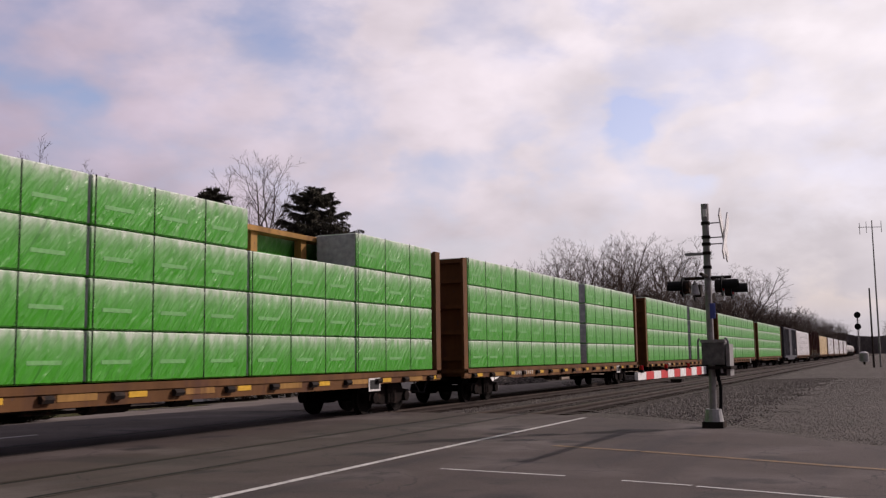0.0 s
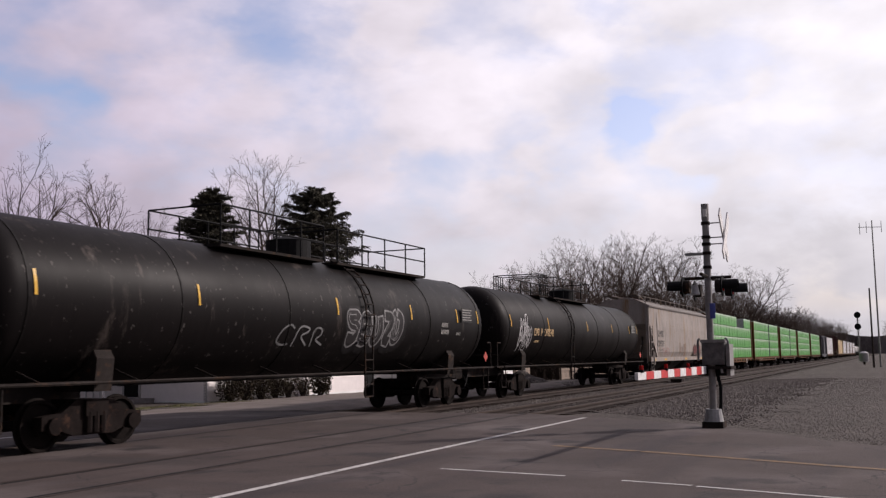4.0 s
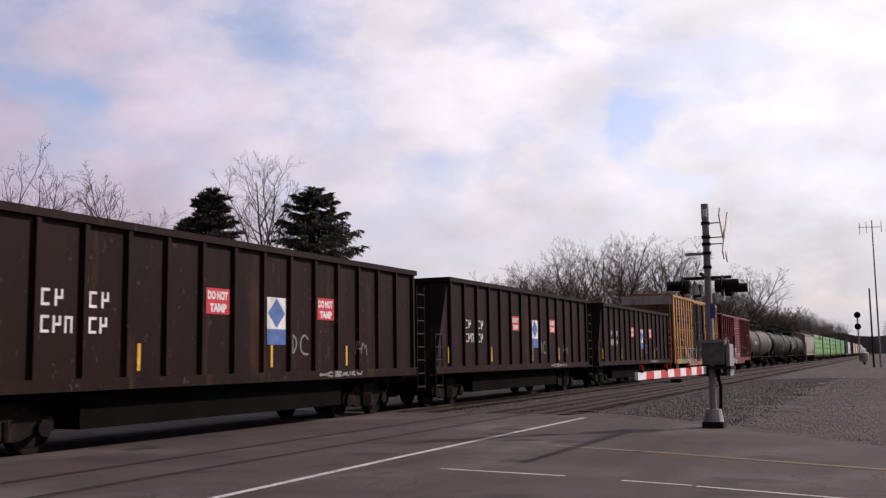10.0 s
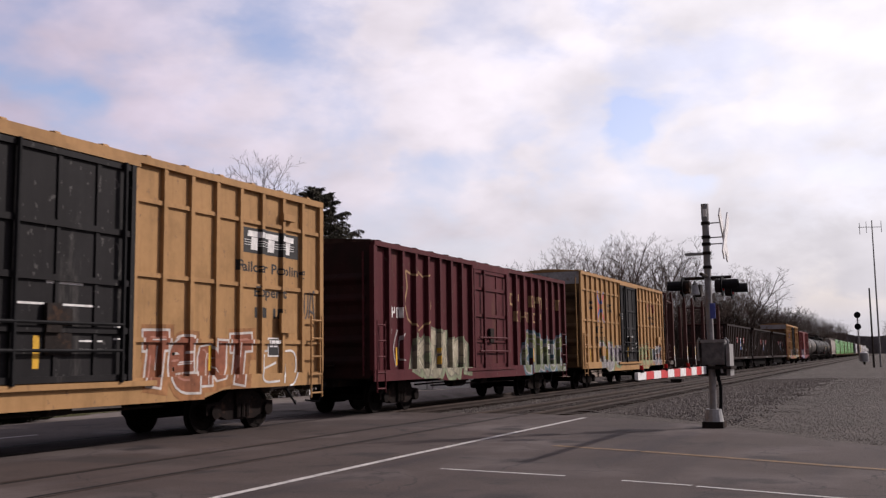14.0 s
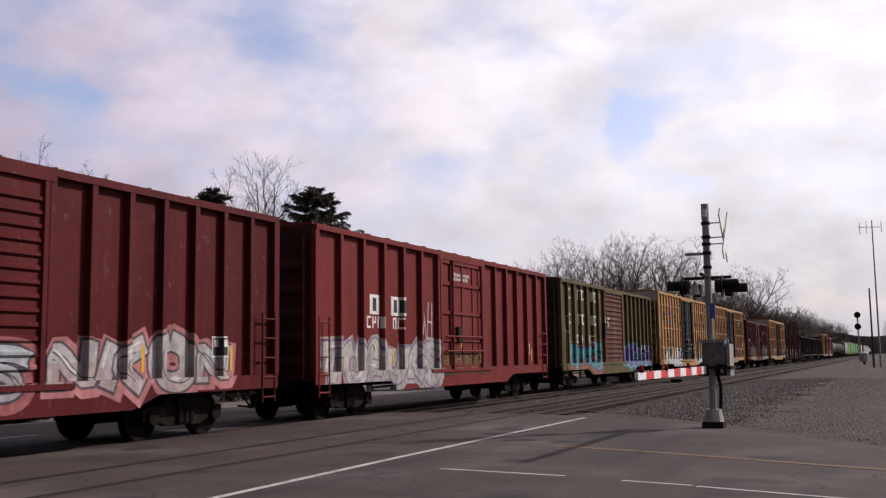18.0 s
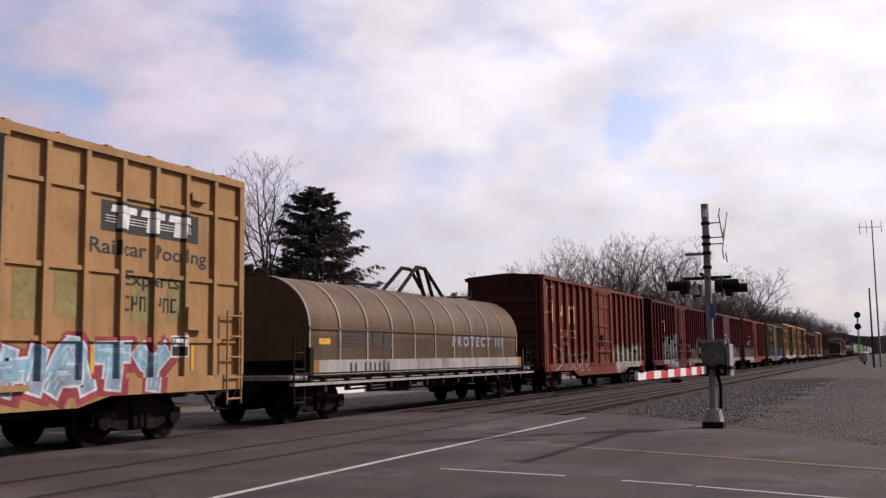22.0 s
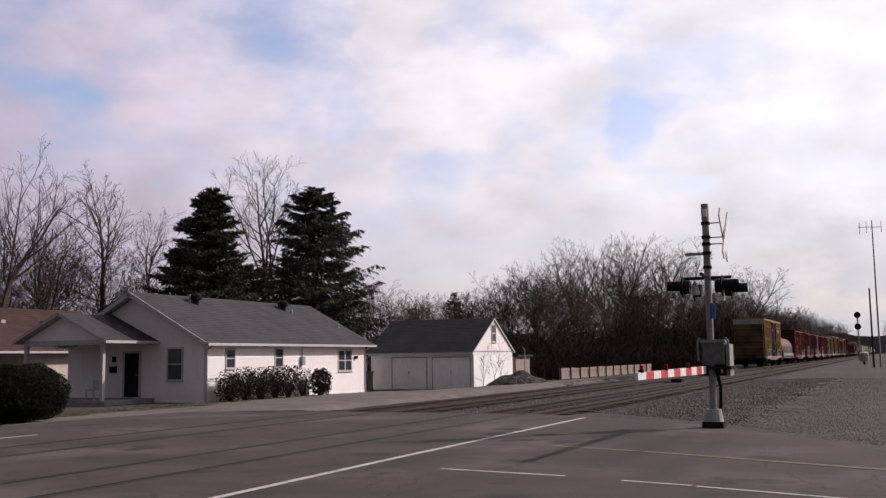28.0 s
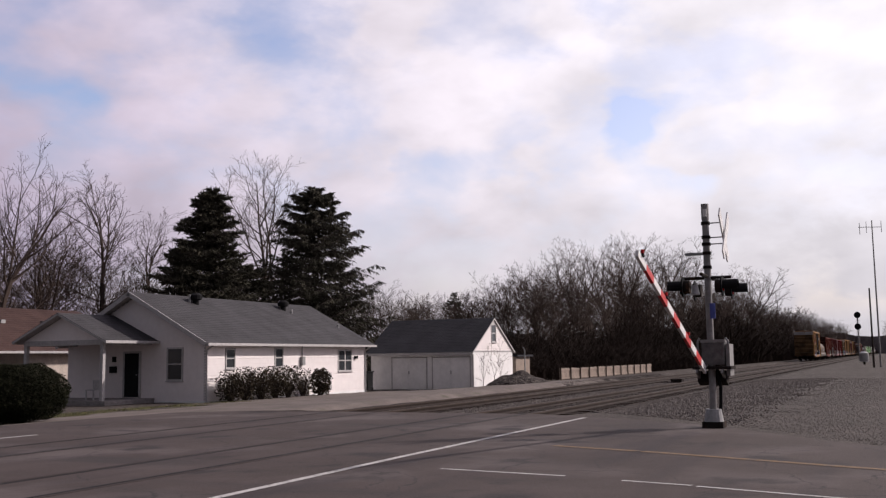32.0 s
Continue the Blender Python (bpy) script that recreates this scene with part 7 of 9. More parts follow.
    for x0, x1, z0, z1 in ((-0.55, -0.15, 2.85, 2.95),):
        patch(c, "door_notice", x0, x1, z0, z1, M["decal_white"], lift=0.006)
    patch(c, "faded_panel", -4.35, -3.6, 2.0, 2.8, M["faded_red"], "paler red repainted panel")
    # deep red car, tag with star
    p = painted("red_four", (0.088, 0.010, 0.011), [(-5.1, -1.3, 0.66, 2.75, (0.46, 0.44, 0.44), (0.10, 0.20, 0.17), (0.02, 0.02, 0.022), 1.0, 11, "HNKE"), (2.2, 6.2, 0.75, 2.1, (0.16, 0.14, 0.135), (0.06, 0.02, 0.02), (0.48, 0.47, 0.45), 0.9, 12, "D*MEC"), (6.2, 7.3, 0.8, 1.7, None, None, (0.42, 0.40, 0.34), 2.2, 65), (7.3, 7.95, 2.3, 3.3, None, None, WHITE, 2.2, 20)], rust_amount=0.15)
    c, h = boxcar("deep red boxcar with white initials and graffiti", -332.55, -316.35, p, 4.46, 8, (-1.85, 1.79), "plug", roof=M["roof_dirty"])
    bars(c, "initials", -h + 0.9, 2.75, "III", 0.62, M["decal_tan"], step=0.95)
    # red brown car
    p = painted("red_five", (0.15, 0.036, 0.024), [(-6.9, -2.2, 0.70, 1.95, None, None, (0.50, 0.47, 0.45), 0.9, 13), (-6.5, -2.0, 0.80, 1.70, None, None, (0.32, 0.26, 0.26), 1.2, 66), (2.2, 7.2, 0.75, 2.0, (0.40, 0.41, 0.31), (0.30, 0.20, 0.24), (0.13, 0.16, 0.13), 1.2, 14, "OAUOO"), (-8.0, -6.9, 3.1, 4.2, None, None, (0.55, 0.50, 0.50), 1.8, 15), (7.1, 7.8, 1.0, 1.9, None, None, (0.40, 0.25, 0.32), 2.0, 37)], rust_amount=0.18, dark=0.8)
    c, h = boxcar("red brown boxcar with cream initials and graffiti", -350.75, -334.55, p, 4.48, 7, (-1.45, 1.49), "plug", roof=M["roof_dirty"])
    bars(c, "initials", -h + 0.95, 2.75, "III", 0.70, M["decal_tan"], step=1.25)
    bars(c, "reporting_mark", -h + 2.3, 2.15, "II II", 0.32, M["decal_tan"], step=0.45)


yellow_car("yellow_one", -116.45, -100.27, [(-4.5, 0.0, 0.74, 2.1, (0.25, 0.20, 0.17), (0.36, 0.07, 0.06), (0.60, 0.57, 0.55), 0.75, 21, "AUKM"), (2.2, 6.9, 0.8, 2.05, (0.30, 0.22, 0.16), (0.16, 0.24, 0.16), (0.60, 0.58, 0.56), 0.9, 22, "ANSEK"), (-5.6, -4.6, 0.85, 1.6, (0.16, 0.25, 0.20), (0.20, 0.24, 0.16), (0.22, 0.30, 0.24), 1.0, 67)], 1, "red")
yellow_car("yellow_two", -205.7, -189.55, [(-5.4, -1.6, 0.74, 2.1, (0.34, 0.30, 0.34), (0.24, 0.30, 0.17), (0.50, 0.47, 0.44), 0.9, 23), (1.8, 5.0, 0.85, 2.0, (0.33, 0.37, 0.20), (0.34, 0.30, 0.16), (0.36, 0.14, 0.09), 1.0, 24, "YZEU"), (4.9, 7.2, 0.9, 1.9, (0.16, 0.18, 0.22), (0.30, 0.18, 0.15), (0.45, 0.44, 0.42), 1.2, 38)], 2, "red")
yellow_car("yellow_three", -241.9, -226.25, [(-5.9, -2.4, 0.70, 1.95, (0.60, 0.55, 0.62), (0.03, 0.03, 0.035), BLACK, 1.0, 25, "MANZ"), (1.9, 5.2, 0.8, 2.0, (0.27, 0.10, 0.06), (0.33, 0.16, 0.07), (0.58, 0.55, 0.52), 0.9, 26, "TENT"), (5.4, 7.0, 0.9, 1.7, None, None, WHITE, 1.4, 39), (-8.0, -7.2, 2.9, 4.0, None, None, (0.16, 0.11, 0.07), 1.6, 40), (7.0, 7.6, 2.3, 3.0, None, None, (0.10, 0.09, 0.09), 2.0, 68)], 3, "black")
yellow_car("yellow_four", -260.7, -244.6, [(-6.5, -1.5, 0.7, 1.9, WHITE, BLACK, WHITE, 1.0, 27), (3.0, 7.6, 0.8, 1.9, WHITE, SILVER, BLACK, 1.0, 28)], 4, "red")
five, five_h = yellow_car("yellow_five", -385.17, -369.4, [(-6.9, -2.2, 0.74, 1.9, (0.30, 0.36, 0.52), (0.26, 0.09, 0.09), (0.62, 0.62, 0.66), 0.9, 29, "MHUAH"), (2.0, 5.8, 0.80, 1.85, (0.27, 0.46, 0.58), (0.34, 0.07, 0.08), (0.60, 0.62, 0.66), 1.1, 30, "HATY"), (-4.2, -3.4, 1.6, 2.4, (0.42, 0.42, 0.50), (0.26, 0.09, 0.09), (0.62, 0.62, 0.66), 1.0, 69)], 5, "black", True)
for x, z in ((-5.6, 2.1), (-4.75, 2.1), (-3.9, 2.1), (2.3, 2.1), (3.1, 2.15), (4.8, 2.1), (5.7, 2.12)):
    patch(five, "faded_patch", x, x + 0.5, z, z + 0.75, M["faded_green"], "faded green painted patch")
red_cars()

# ---- other freight cars ----
def wrap_material(name, low, high):
    """Printed plastic wrap: colour below, white above, drawn in brushed streaks, with slack folds."""
    m = bpy.data.materials.new(name)
    m.use_nodes = True
    nt = m.node_tree
    n, link = nt.nodes.new, nt.links.new
    b = nt.nodes["Principled BSDF"]
    co, sep = n("ShaderNodeTexCoord"), n("ShaderNodeSeparateXYZ")
    link(co.outputs["Object"], sep.inputs[0])
    frac = n("ShaderNodeMath")
    frac.operation = "WRAP"
    link(sep.outputs[2], frac.inputs[0])
    frac.inputs[1].default_value, frac.inputs[2].default_value = 1.09 + 0.868, 1.09
    mp, streak = n("ShaderNodeMapping"), n("ShaderNodeTexNoise")
    mp.inputs["Scale"].default_value = (7.0, 7.0, 0.8)
    link(co.outputs["Object"], mp.inputs[0])
    link(mp.outputs[0], streak.inputs["Vector"])
    streak.inputs["Scale"].default_value, streak.inputs["Detail"].default_value = 1.0, 5.0
    add = n("ShaderNodeMath")
    add.operation = "MULTIPLY_ADD"
    link(streak.outputs[0], add.inputs[0])
    add.inputs[1].default_value = 0.42
    link(frac.outputs[0], add.inputs[2])
    ramp = n("ShaderNodeValToRGB")
    cr = ramp.color_ramp
    cr.elements[0].position, cr.elements[0].color = 0.0, (*low, 1)
    cr.elements[1].position, cr.elements[1].color = 1.0, (*high, 1)
    for p, k in ((0.45, 0.0), (0.68, 0.10), (0.82, 0.32), (0.93, 0.85)):
        e = cr.elements.new(p)
        e.color = (*[a + (c - a) * k for a, c in zip(low, high)], 1)
    unit = n("ShaderNodeMapRange")
    link(add.outputs[0], unit.inputs[0])
    unit.inputs[1].default_value, unit.inputs[2].default_value = 1.08, 2.24
    link(unit.outputs[0], ramp.inputs[0])
    link(ramp.outputs[0], b.inputs["Base Color"])
    fold, mp2 = n("ShaderNodeTexNoise"), n("ShaderNodeMapping")
    mp2.vector_type = "TEXTURE"
    mp2.inputs["Rotation"].default_value = (0, -0.95, 0)
    mp2.inputs["Scale"].default_value = (0.8, 0.5, 0.12)
    link(co.outputs["Object"], mp2.inputs[0])
    link(mp2.outputs[0], fold.inputs["Vector"])
    fold.inputs["Scale"].default_value, fold.inputs["Detail"].default_value, fold.inputs["Distortion"].default_value = 1.0, 3.0, 0.5
    bump = n("ShaderNodeBump")
    bump.inputs["Strength"].default_value, bump.inputs["Distance"].default_value = 1.0, 0.085
    link(fold.outputs[0], bump.inputs["Height"])
    link(bump.outputs[0], b.inputs["Normal"])
    b.inputs["Roughness"].default_value = 0.34
    b.inputs["Specular IOR Level"].default_value = 0.3
    return m


M["wrap_green"] = wrap_material("wrap_green", (0.040, 0.27, 0.018), (0.56, 0.62, 0.53))
M["wrap_white"] = wrap_material("wrap_white", (0.55, 0.54, 0.55), (0.72, 0.71, 0.72))
M["wrap_tan"] = wrap_material("wrap_tan", (0.55, 0.40, 0.20), (0.62, 0.50, 0.30))
M["wrap_grey"] = material("wrap_grey", (0.36, 0.37, 0.40), 0.5, dark=0.8, grain=8, blotch=2)
M["beam_brown"] = painted("beam_brown", (0.16, 0.078, 0.034), rust=(0.09, 0.045, 0.03), rust_amount=0.7, dark=0.6)
M["beam_yellow"] = painted("beam_yellow", (0.36, 0.20, 0.065), rust=(0.14, 0.07, 0.04), rust_amount=0.6, dark=0.7)


def lumber_car(rear, front, wrap, missing=(), gap_at=None, label="brown centre beam car loaded with wrapped lumber"):
    c, L = new_car("lumber_car", label, rear, front, word="flatcar")
    h = L / 2
    part("deck", boxes((-h, h, -1.45, 1.45, 0.95, 1.08)), M["beam_brown"], c)
    bm = bmesh.new()
    prism(bm, [(-h, 0.95), (-h, 0.80), (-h + 3.4, 0.80), (-h + 4.4, 0.72), (h - 4.4, 0.72), (h - 3.4, 0.80), (h, 0.80), (h, 0.95)], "y", -1.42, -1.34)
    sill = part("side_sill", bm, M["beam_brown"], c)
    n = 15
    for i in range(n):
        x = -h + L * (i + 0.5) / n
        part("strap_winch", rods(((x - 0.12, -1.46, 0.87), (x + 0.12, -1.46, 0.87)), r=0.07), M["dark_metal"], sill)
        if i % 2 == 0:
            part("reflector", boxes((x + 0.3, x + 0.75, -1.432, -1.424, 0.83, 0.93)), M["decal_yellow"], sill)
        else:
            part("sill_panel", boxes((x + 0.25, x + 1.1, -1.43, -1.422, 0.82, 0.94)), M["beam_yellow"], sill)
    part("panel_mark", boxes((h - 4.3, h - 3.7, -1.445, -1.434, 0.62, 0.95)), M["decal_white"], c)
    part("panel_mark", boxes((h - 4.24, h - 3.76, -1.45, -1.446, 0.67, 0.9)), M["decal_black"], c)
    bars(c, "reporting_mark", -h + 4.4, 0.82, "IIII IIIII", 0.13, M["decal_white"], y=-1.436, step=0.2)
    for s in (-1, 1):
        x0, x1 = sorted((s * (h - 0.28), s * (h - 0.22)))
        wall = part("bulkhead", boxes((x0, x1, -1.42, 1.42, 0.85, 4.47)), M["beam_brown"], c)
        for y0, y1 in ((-1.45, -1.36), (1.36, 1.45)):
            xa, xb = sorted((s * (h - 0.30), s * h))
            part("bulkhead_post", boxes((xa, xb, y0, y1, 0.85, 4.50)), M["beam_brown"], wall)
        for z in (1.4, 2.2, 3.0, 3.8, 4.42):
            xa, xb = sorted((s * (h - 0.22), s * (h - 0.06)))
            part("bulkhead_band", boxes((xa, xb, -1.35, 1.35, z - 0.06, z + 0.06)), M["beam_brown"], wall)
    part("top_chord", boxes((-h + 0.3, h - 0.3, -0.2, 0.2, 4.40, 4.52)), M["beam_yellow"], c)
    for i in range(11):
        x = -h + 1.0 + (L - 2) * i / 10
        part("centre_post", boxes((x - 0.12, x + 0.12, -0.10, 0.10, 1.08, 4.40)), M["beam_yellow"], c)
    cols, row_h = 5, 0.868
    span = (L - 0.9) / cols
    for side, ya, yb in ((0, -1.40, -0.24), (1, 0.24, 1.40)):
        for r in range(4):
            for k in range(cols):
                if side == 0 and (r, k) in missing:
                    continue
                x0 = -h + 0.45 + span * k + 0.03
                x1 = x0 + span - 0.06 - (0.9 if gap_at == k else 0)
                z0 = 1.09 + row_h * r
                bm = boxes((x0, x1, ya, yb, z0 + 0.012, z0 + row_h - 0.008))
                # ends of the packs are grey board
                for f in bm.faces:
                    if abs(f.normal.x) > 0.9 or abs(sum(v.co.x for v in f.verts) / 4 - x0) < 1e-4 or abs(sum(v.co.x for v in f.verts) / 4 - x1) < 1e-4:
                        f.material_index = 1
                bmesh.ops.bevel(bm, geom=[e for e in bm.edges], offset=0.025, segments=1, affect="EDGES")
                pk = part("lumber_pack", bm, (wrap, M["wrap_grey"]), c, "pack of lumber in printed plastic wrap" if side == 0 and r == 0 and k == 0 else "")
                if side == 0:
                    for j in range(3):
                        x = x0 + (x1 - x0) * (0.02 + 0.33 * j)
                        part("strap", boxes((x, x + 0.02, ya - 0.008, ya + 0.002, z0 + 0.02, z0 + row_h)), M["black"], pk)
                    if wrap is M["wrap_green"]:
                        for j in range(3):
                            x = x0 + (x1 - x0) * (0.07 + 0.33 * j)
                            part("print_bar", boxes((x, x + 0.7, ya - 0.004, ya + 0.002, z0 + 0.31, z0 + 0.38)), M["print_pale"], pk)
    running_gear(c, L, (-h + 2.5, h - 2.5), coupler_x=h + 1.0)
    return c


M["print_pale"] = material("print_pale", (0.16, 0.40, 0.14), 0.4, dark=0.8, bump=0)


def capsule(bm, L, r, z, sides=40, head=0.75):
    """A tank shell along x with dished ends."""
    prof = [(-L / 2 + head * (1 - math.cos(a)), r * math.sin(a)) for a in [math.pi / 2 * k / 7 for k in range(8)]]
    prof = prof + [(-x, rr) for x, rr in prof[::-1]]
    rings = [[bm.verts.new((x, math.cos(math.tau * i / sides) * max(rr, 0.01), z + math.sin(math.tau * i / sides) * max(rr, 0.01))) for i in range(sides)] for x, rr in prof]
    for a, b in zip(rings, rings[1:]):
        for i in range(sides):
            bm.faces.new((a[i], a[(i + 1) % sides], b[(i + 1) % sides], b[i]))
    bmesh.ops.recalc_face_normals(bm, faces=bm.faces)


def tank_car(label, rear, front, paint, r=1.46, zc=2.45, rail=((-3.2, 2.6),), dome=0.9, marks=(), plain=False):
    c, L = new_car("tank_car", label, rear, front, word="tank car")
    h = L / 2
    bm = bmesh.new()
    capsule(bm, L, r, zc)
    part("tank_shell", bm, paint, c, smooth=True)
    for x in [-h + 0.9 + (L - 1.8) * i / 5 for i in range(6)]:
        bm = bmesh.new()
        lathe(bm, [(r - 0.01, -0.02), (r + 0.012, -0.02), (r + 0.012, 0.02), (r - 0.01, 0.02)], 40)
        bmesh.ops.rotate(bm, cent=(0, 0, 0), matrix=Matrix.Rotation(radians(90), 3, "Z"), verts=bm.verts)
        bmesh.ops.translate(bm, vec=(x, 0, zc), verts=bm.verts)
        part("weld_band", bm, paint, c)
    running_gear(c, L, (-h + 2.7, h - 2.7), underframe=False, coupler_x=h + 0.5)
    for s in (-1, 1):
        xa, xb = sorted((s * (h - 3.1), s * (h + 0.25)))
        part("stub_sill", boxes((xa, xb, -0.35, 0.35, 0.78, 1.12)), M["dark_metal"], c)
        bm = bmesh.new()
        prism(bm, [(-1.25, 0.95), (1.25, 0.95), (1.3, 1.5), (1.15, 1.75), (0.7, 1.45), (0, 1.33), (-0.7, 1.45), (-1.15, 1.75), (-1.3, 1.5)], "x", s * (h - 2.7) - 0.2, s * (h - 2.7) + 0.2)
        part("saddle", bm, M["dark_metal"], c)
        xa, xb = sorted((s * (h - 2.6), s * (h + 0.35)))
        for span in ((xa, xb, -1.45, -1.1, 1.08, 1.13), (xa, xb, 1.1, 1.45, 1.08, 1.13)):
            part("end_platform", boxes(span), M["dark_metal"], c)
        part("end_rail", rods(((s * (h + 0.2), -1.4, 1.1), (s * (h + 0.2), -1.4, 1.9)), ((s * (h + 0.2), -1.4, 1.9), (s * (h - 0.1), -1.4, 1.9)), ((s * (h + 0.2), -1.4, 1.5), (s * (h + 0.2), 1.4, 1.5)), r=0.025), M["dark_metal"], c)
        part("sill_step", rods(((s * (h - 0.1), -1.42, 1.1), (s * (h - 0.1), -1.42, 0.4)), ((s * (h - 0.5), -1.42, 1.1), (s * (h - 0.5), -1.42, 0.4)), ((s * (h - 0.1), -1.42, 0.42), (s * (h - 0.5), -1.42, 0.42)), r=0.02), M["dark_metal"], c)
    part("side_handrail", rods(((-h + 0.3, -1.46, 1.1), (h - 0.3, -1.46, 1.1)), r=0.03), M["dark_metal"], c)
    for i in range(9):
        x = -h + 1.2 + (L - 2.4) * i / 8
        part("rail_bracket", rods(((x, -1.46, 1.1), (x, -0.9, 1.3)), r=0.02), M["dark_metal"], c)
    # top platform and railing
    top = zc + r
    for a, b in rail:
        part("top_platform", boxes((a, b, -0.95, 0.95, top - 0.14, top - 0.08)), M["dark_metal"], c)
        rs = []
        for y in (-0.95, 0.95):
            rs += [((a, y, top + 0.74), (b, y, top + 0.74)), ((a, y, top + 0.34), (b, y, top + 0.34))]
            k = 4
            rs += [((a + (b - a) * i / k, y, top - 0.1), (a + (b - a) * i / k, y, top + 0.74)) for i in range(k + 1)]
        rs += [((x, -0.95, top + 0.74), (x, 0.95, top + 0.74)) for x in (a, b)]
        part("top_railing", rods(*rs, r=0.02), M["black"], c, "black top railing")
    bm = bmesh.new()
    rod(bm, (dome, 0, top - 0.1), (dome, 0, top + 0.42), 0.55, 20)
    rod(bm, (dome, 0, top + 0.42), (dome, 0, top + 0.5), 0.5, 20, 0.3)
    part("manway", bm, M["black"], c, "black dome housing")
    # side ladder follows the shell
    xl = a + 0.4
    seg = []
    for x in (xl, xl + 0.4):
        pts = [(x, -1.5, 0.5), (x, -1.5, 1.4)] + [(x, -(r + 0.1) * math.cos(t), zc + (r + 0.1) * math.sin(t)) for t in [-0.3 + 1.55 * i / 6 for i in range(7)]]
        seg += list(zip(pts, pts[1:]))
    pts = [(0, -1.5, 0.5 + 0.3 * i) for i in range(4)] + [(0, -(r + 0.1) * math.cos(t), zc + (r + 0.1) * math.sin(t)) for t in [-0.3 + 1.55 * i / 9 for i in range(10)]]
    seg += [((xl, y, z), (xl + 0.4, y, z)) for _, y, z in pts]
    part("ladder", rods(*seg, r=0.022), M["dark_metal"], c)
    for x in (-h + 1.0, -h / 2, 0.2, h / 2 - 0.8, h - 2.6, h - 1.0):
        bm = bmesh.new()
        for i in range(4):
            t0, t1 = 0.02 + 0.07 * i, 0.02 + 0.07 * (i + 1)
            vs = [bm.verts.new((xx, -(r + 0.012) * math.cos(t), zc + (r + 0.012) * math.sin(t))) for xx, t in ((x, t0), (x + 0.06, t0), (x + 0.06, t1), (x, t1))]
            bm.faces.new(vs)
        part("reflector", bm, M["decal_yellow"], c)
    # notice plate, placard and hazard diamond near the front end
    yy = -math.sqrt((r + 0.015) ** 2 - (2.5 - zc) ** 2)
    if 9.7 < h < 10.5:
        plate = part("notice_plate", boxes((h - 2.3, h - 1.5, yy - 0.015, yy, 2.5, 2.95)), M["decal_black"], c, "black notice plate with pale lines")
        for i in range(5):
            part("notice_line", boxes((h - 2.25, h - 1.55 - 0.1 * (i % 2), yy - 0.019, yy - 0.016, 2.56 + 0.075 * i, 2.59 + 0.075 * i)), M["decal_worn"], plate)
    bm = bmesh.new()
    box(bm, -0.12, 0.12, -0.006, 0.006, -0.12, 0.12, pose(h - 0.35, -1.45, 1.45, 0, 45, 0))
    part("hazard_diamond", bm, M["decal_red"], c, "red diamond hazard placard")
    FACES[c.name] = Side(0.0, tank=(zc, r + 0.002))
    spray_all(c, paint)
    for x, z, text, size, mat in marks:
        bars(c, "marking", x, z, text, size, mat, step=size * 0.72)
    return c


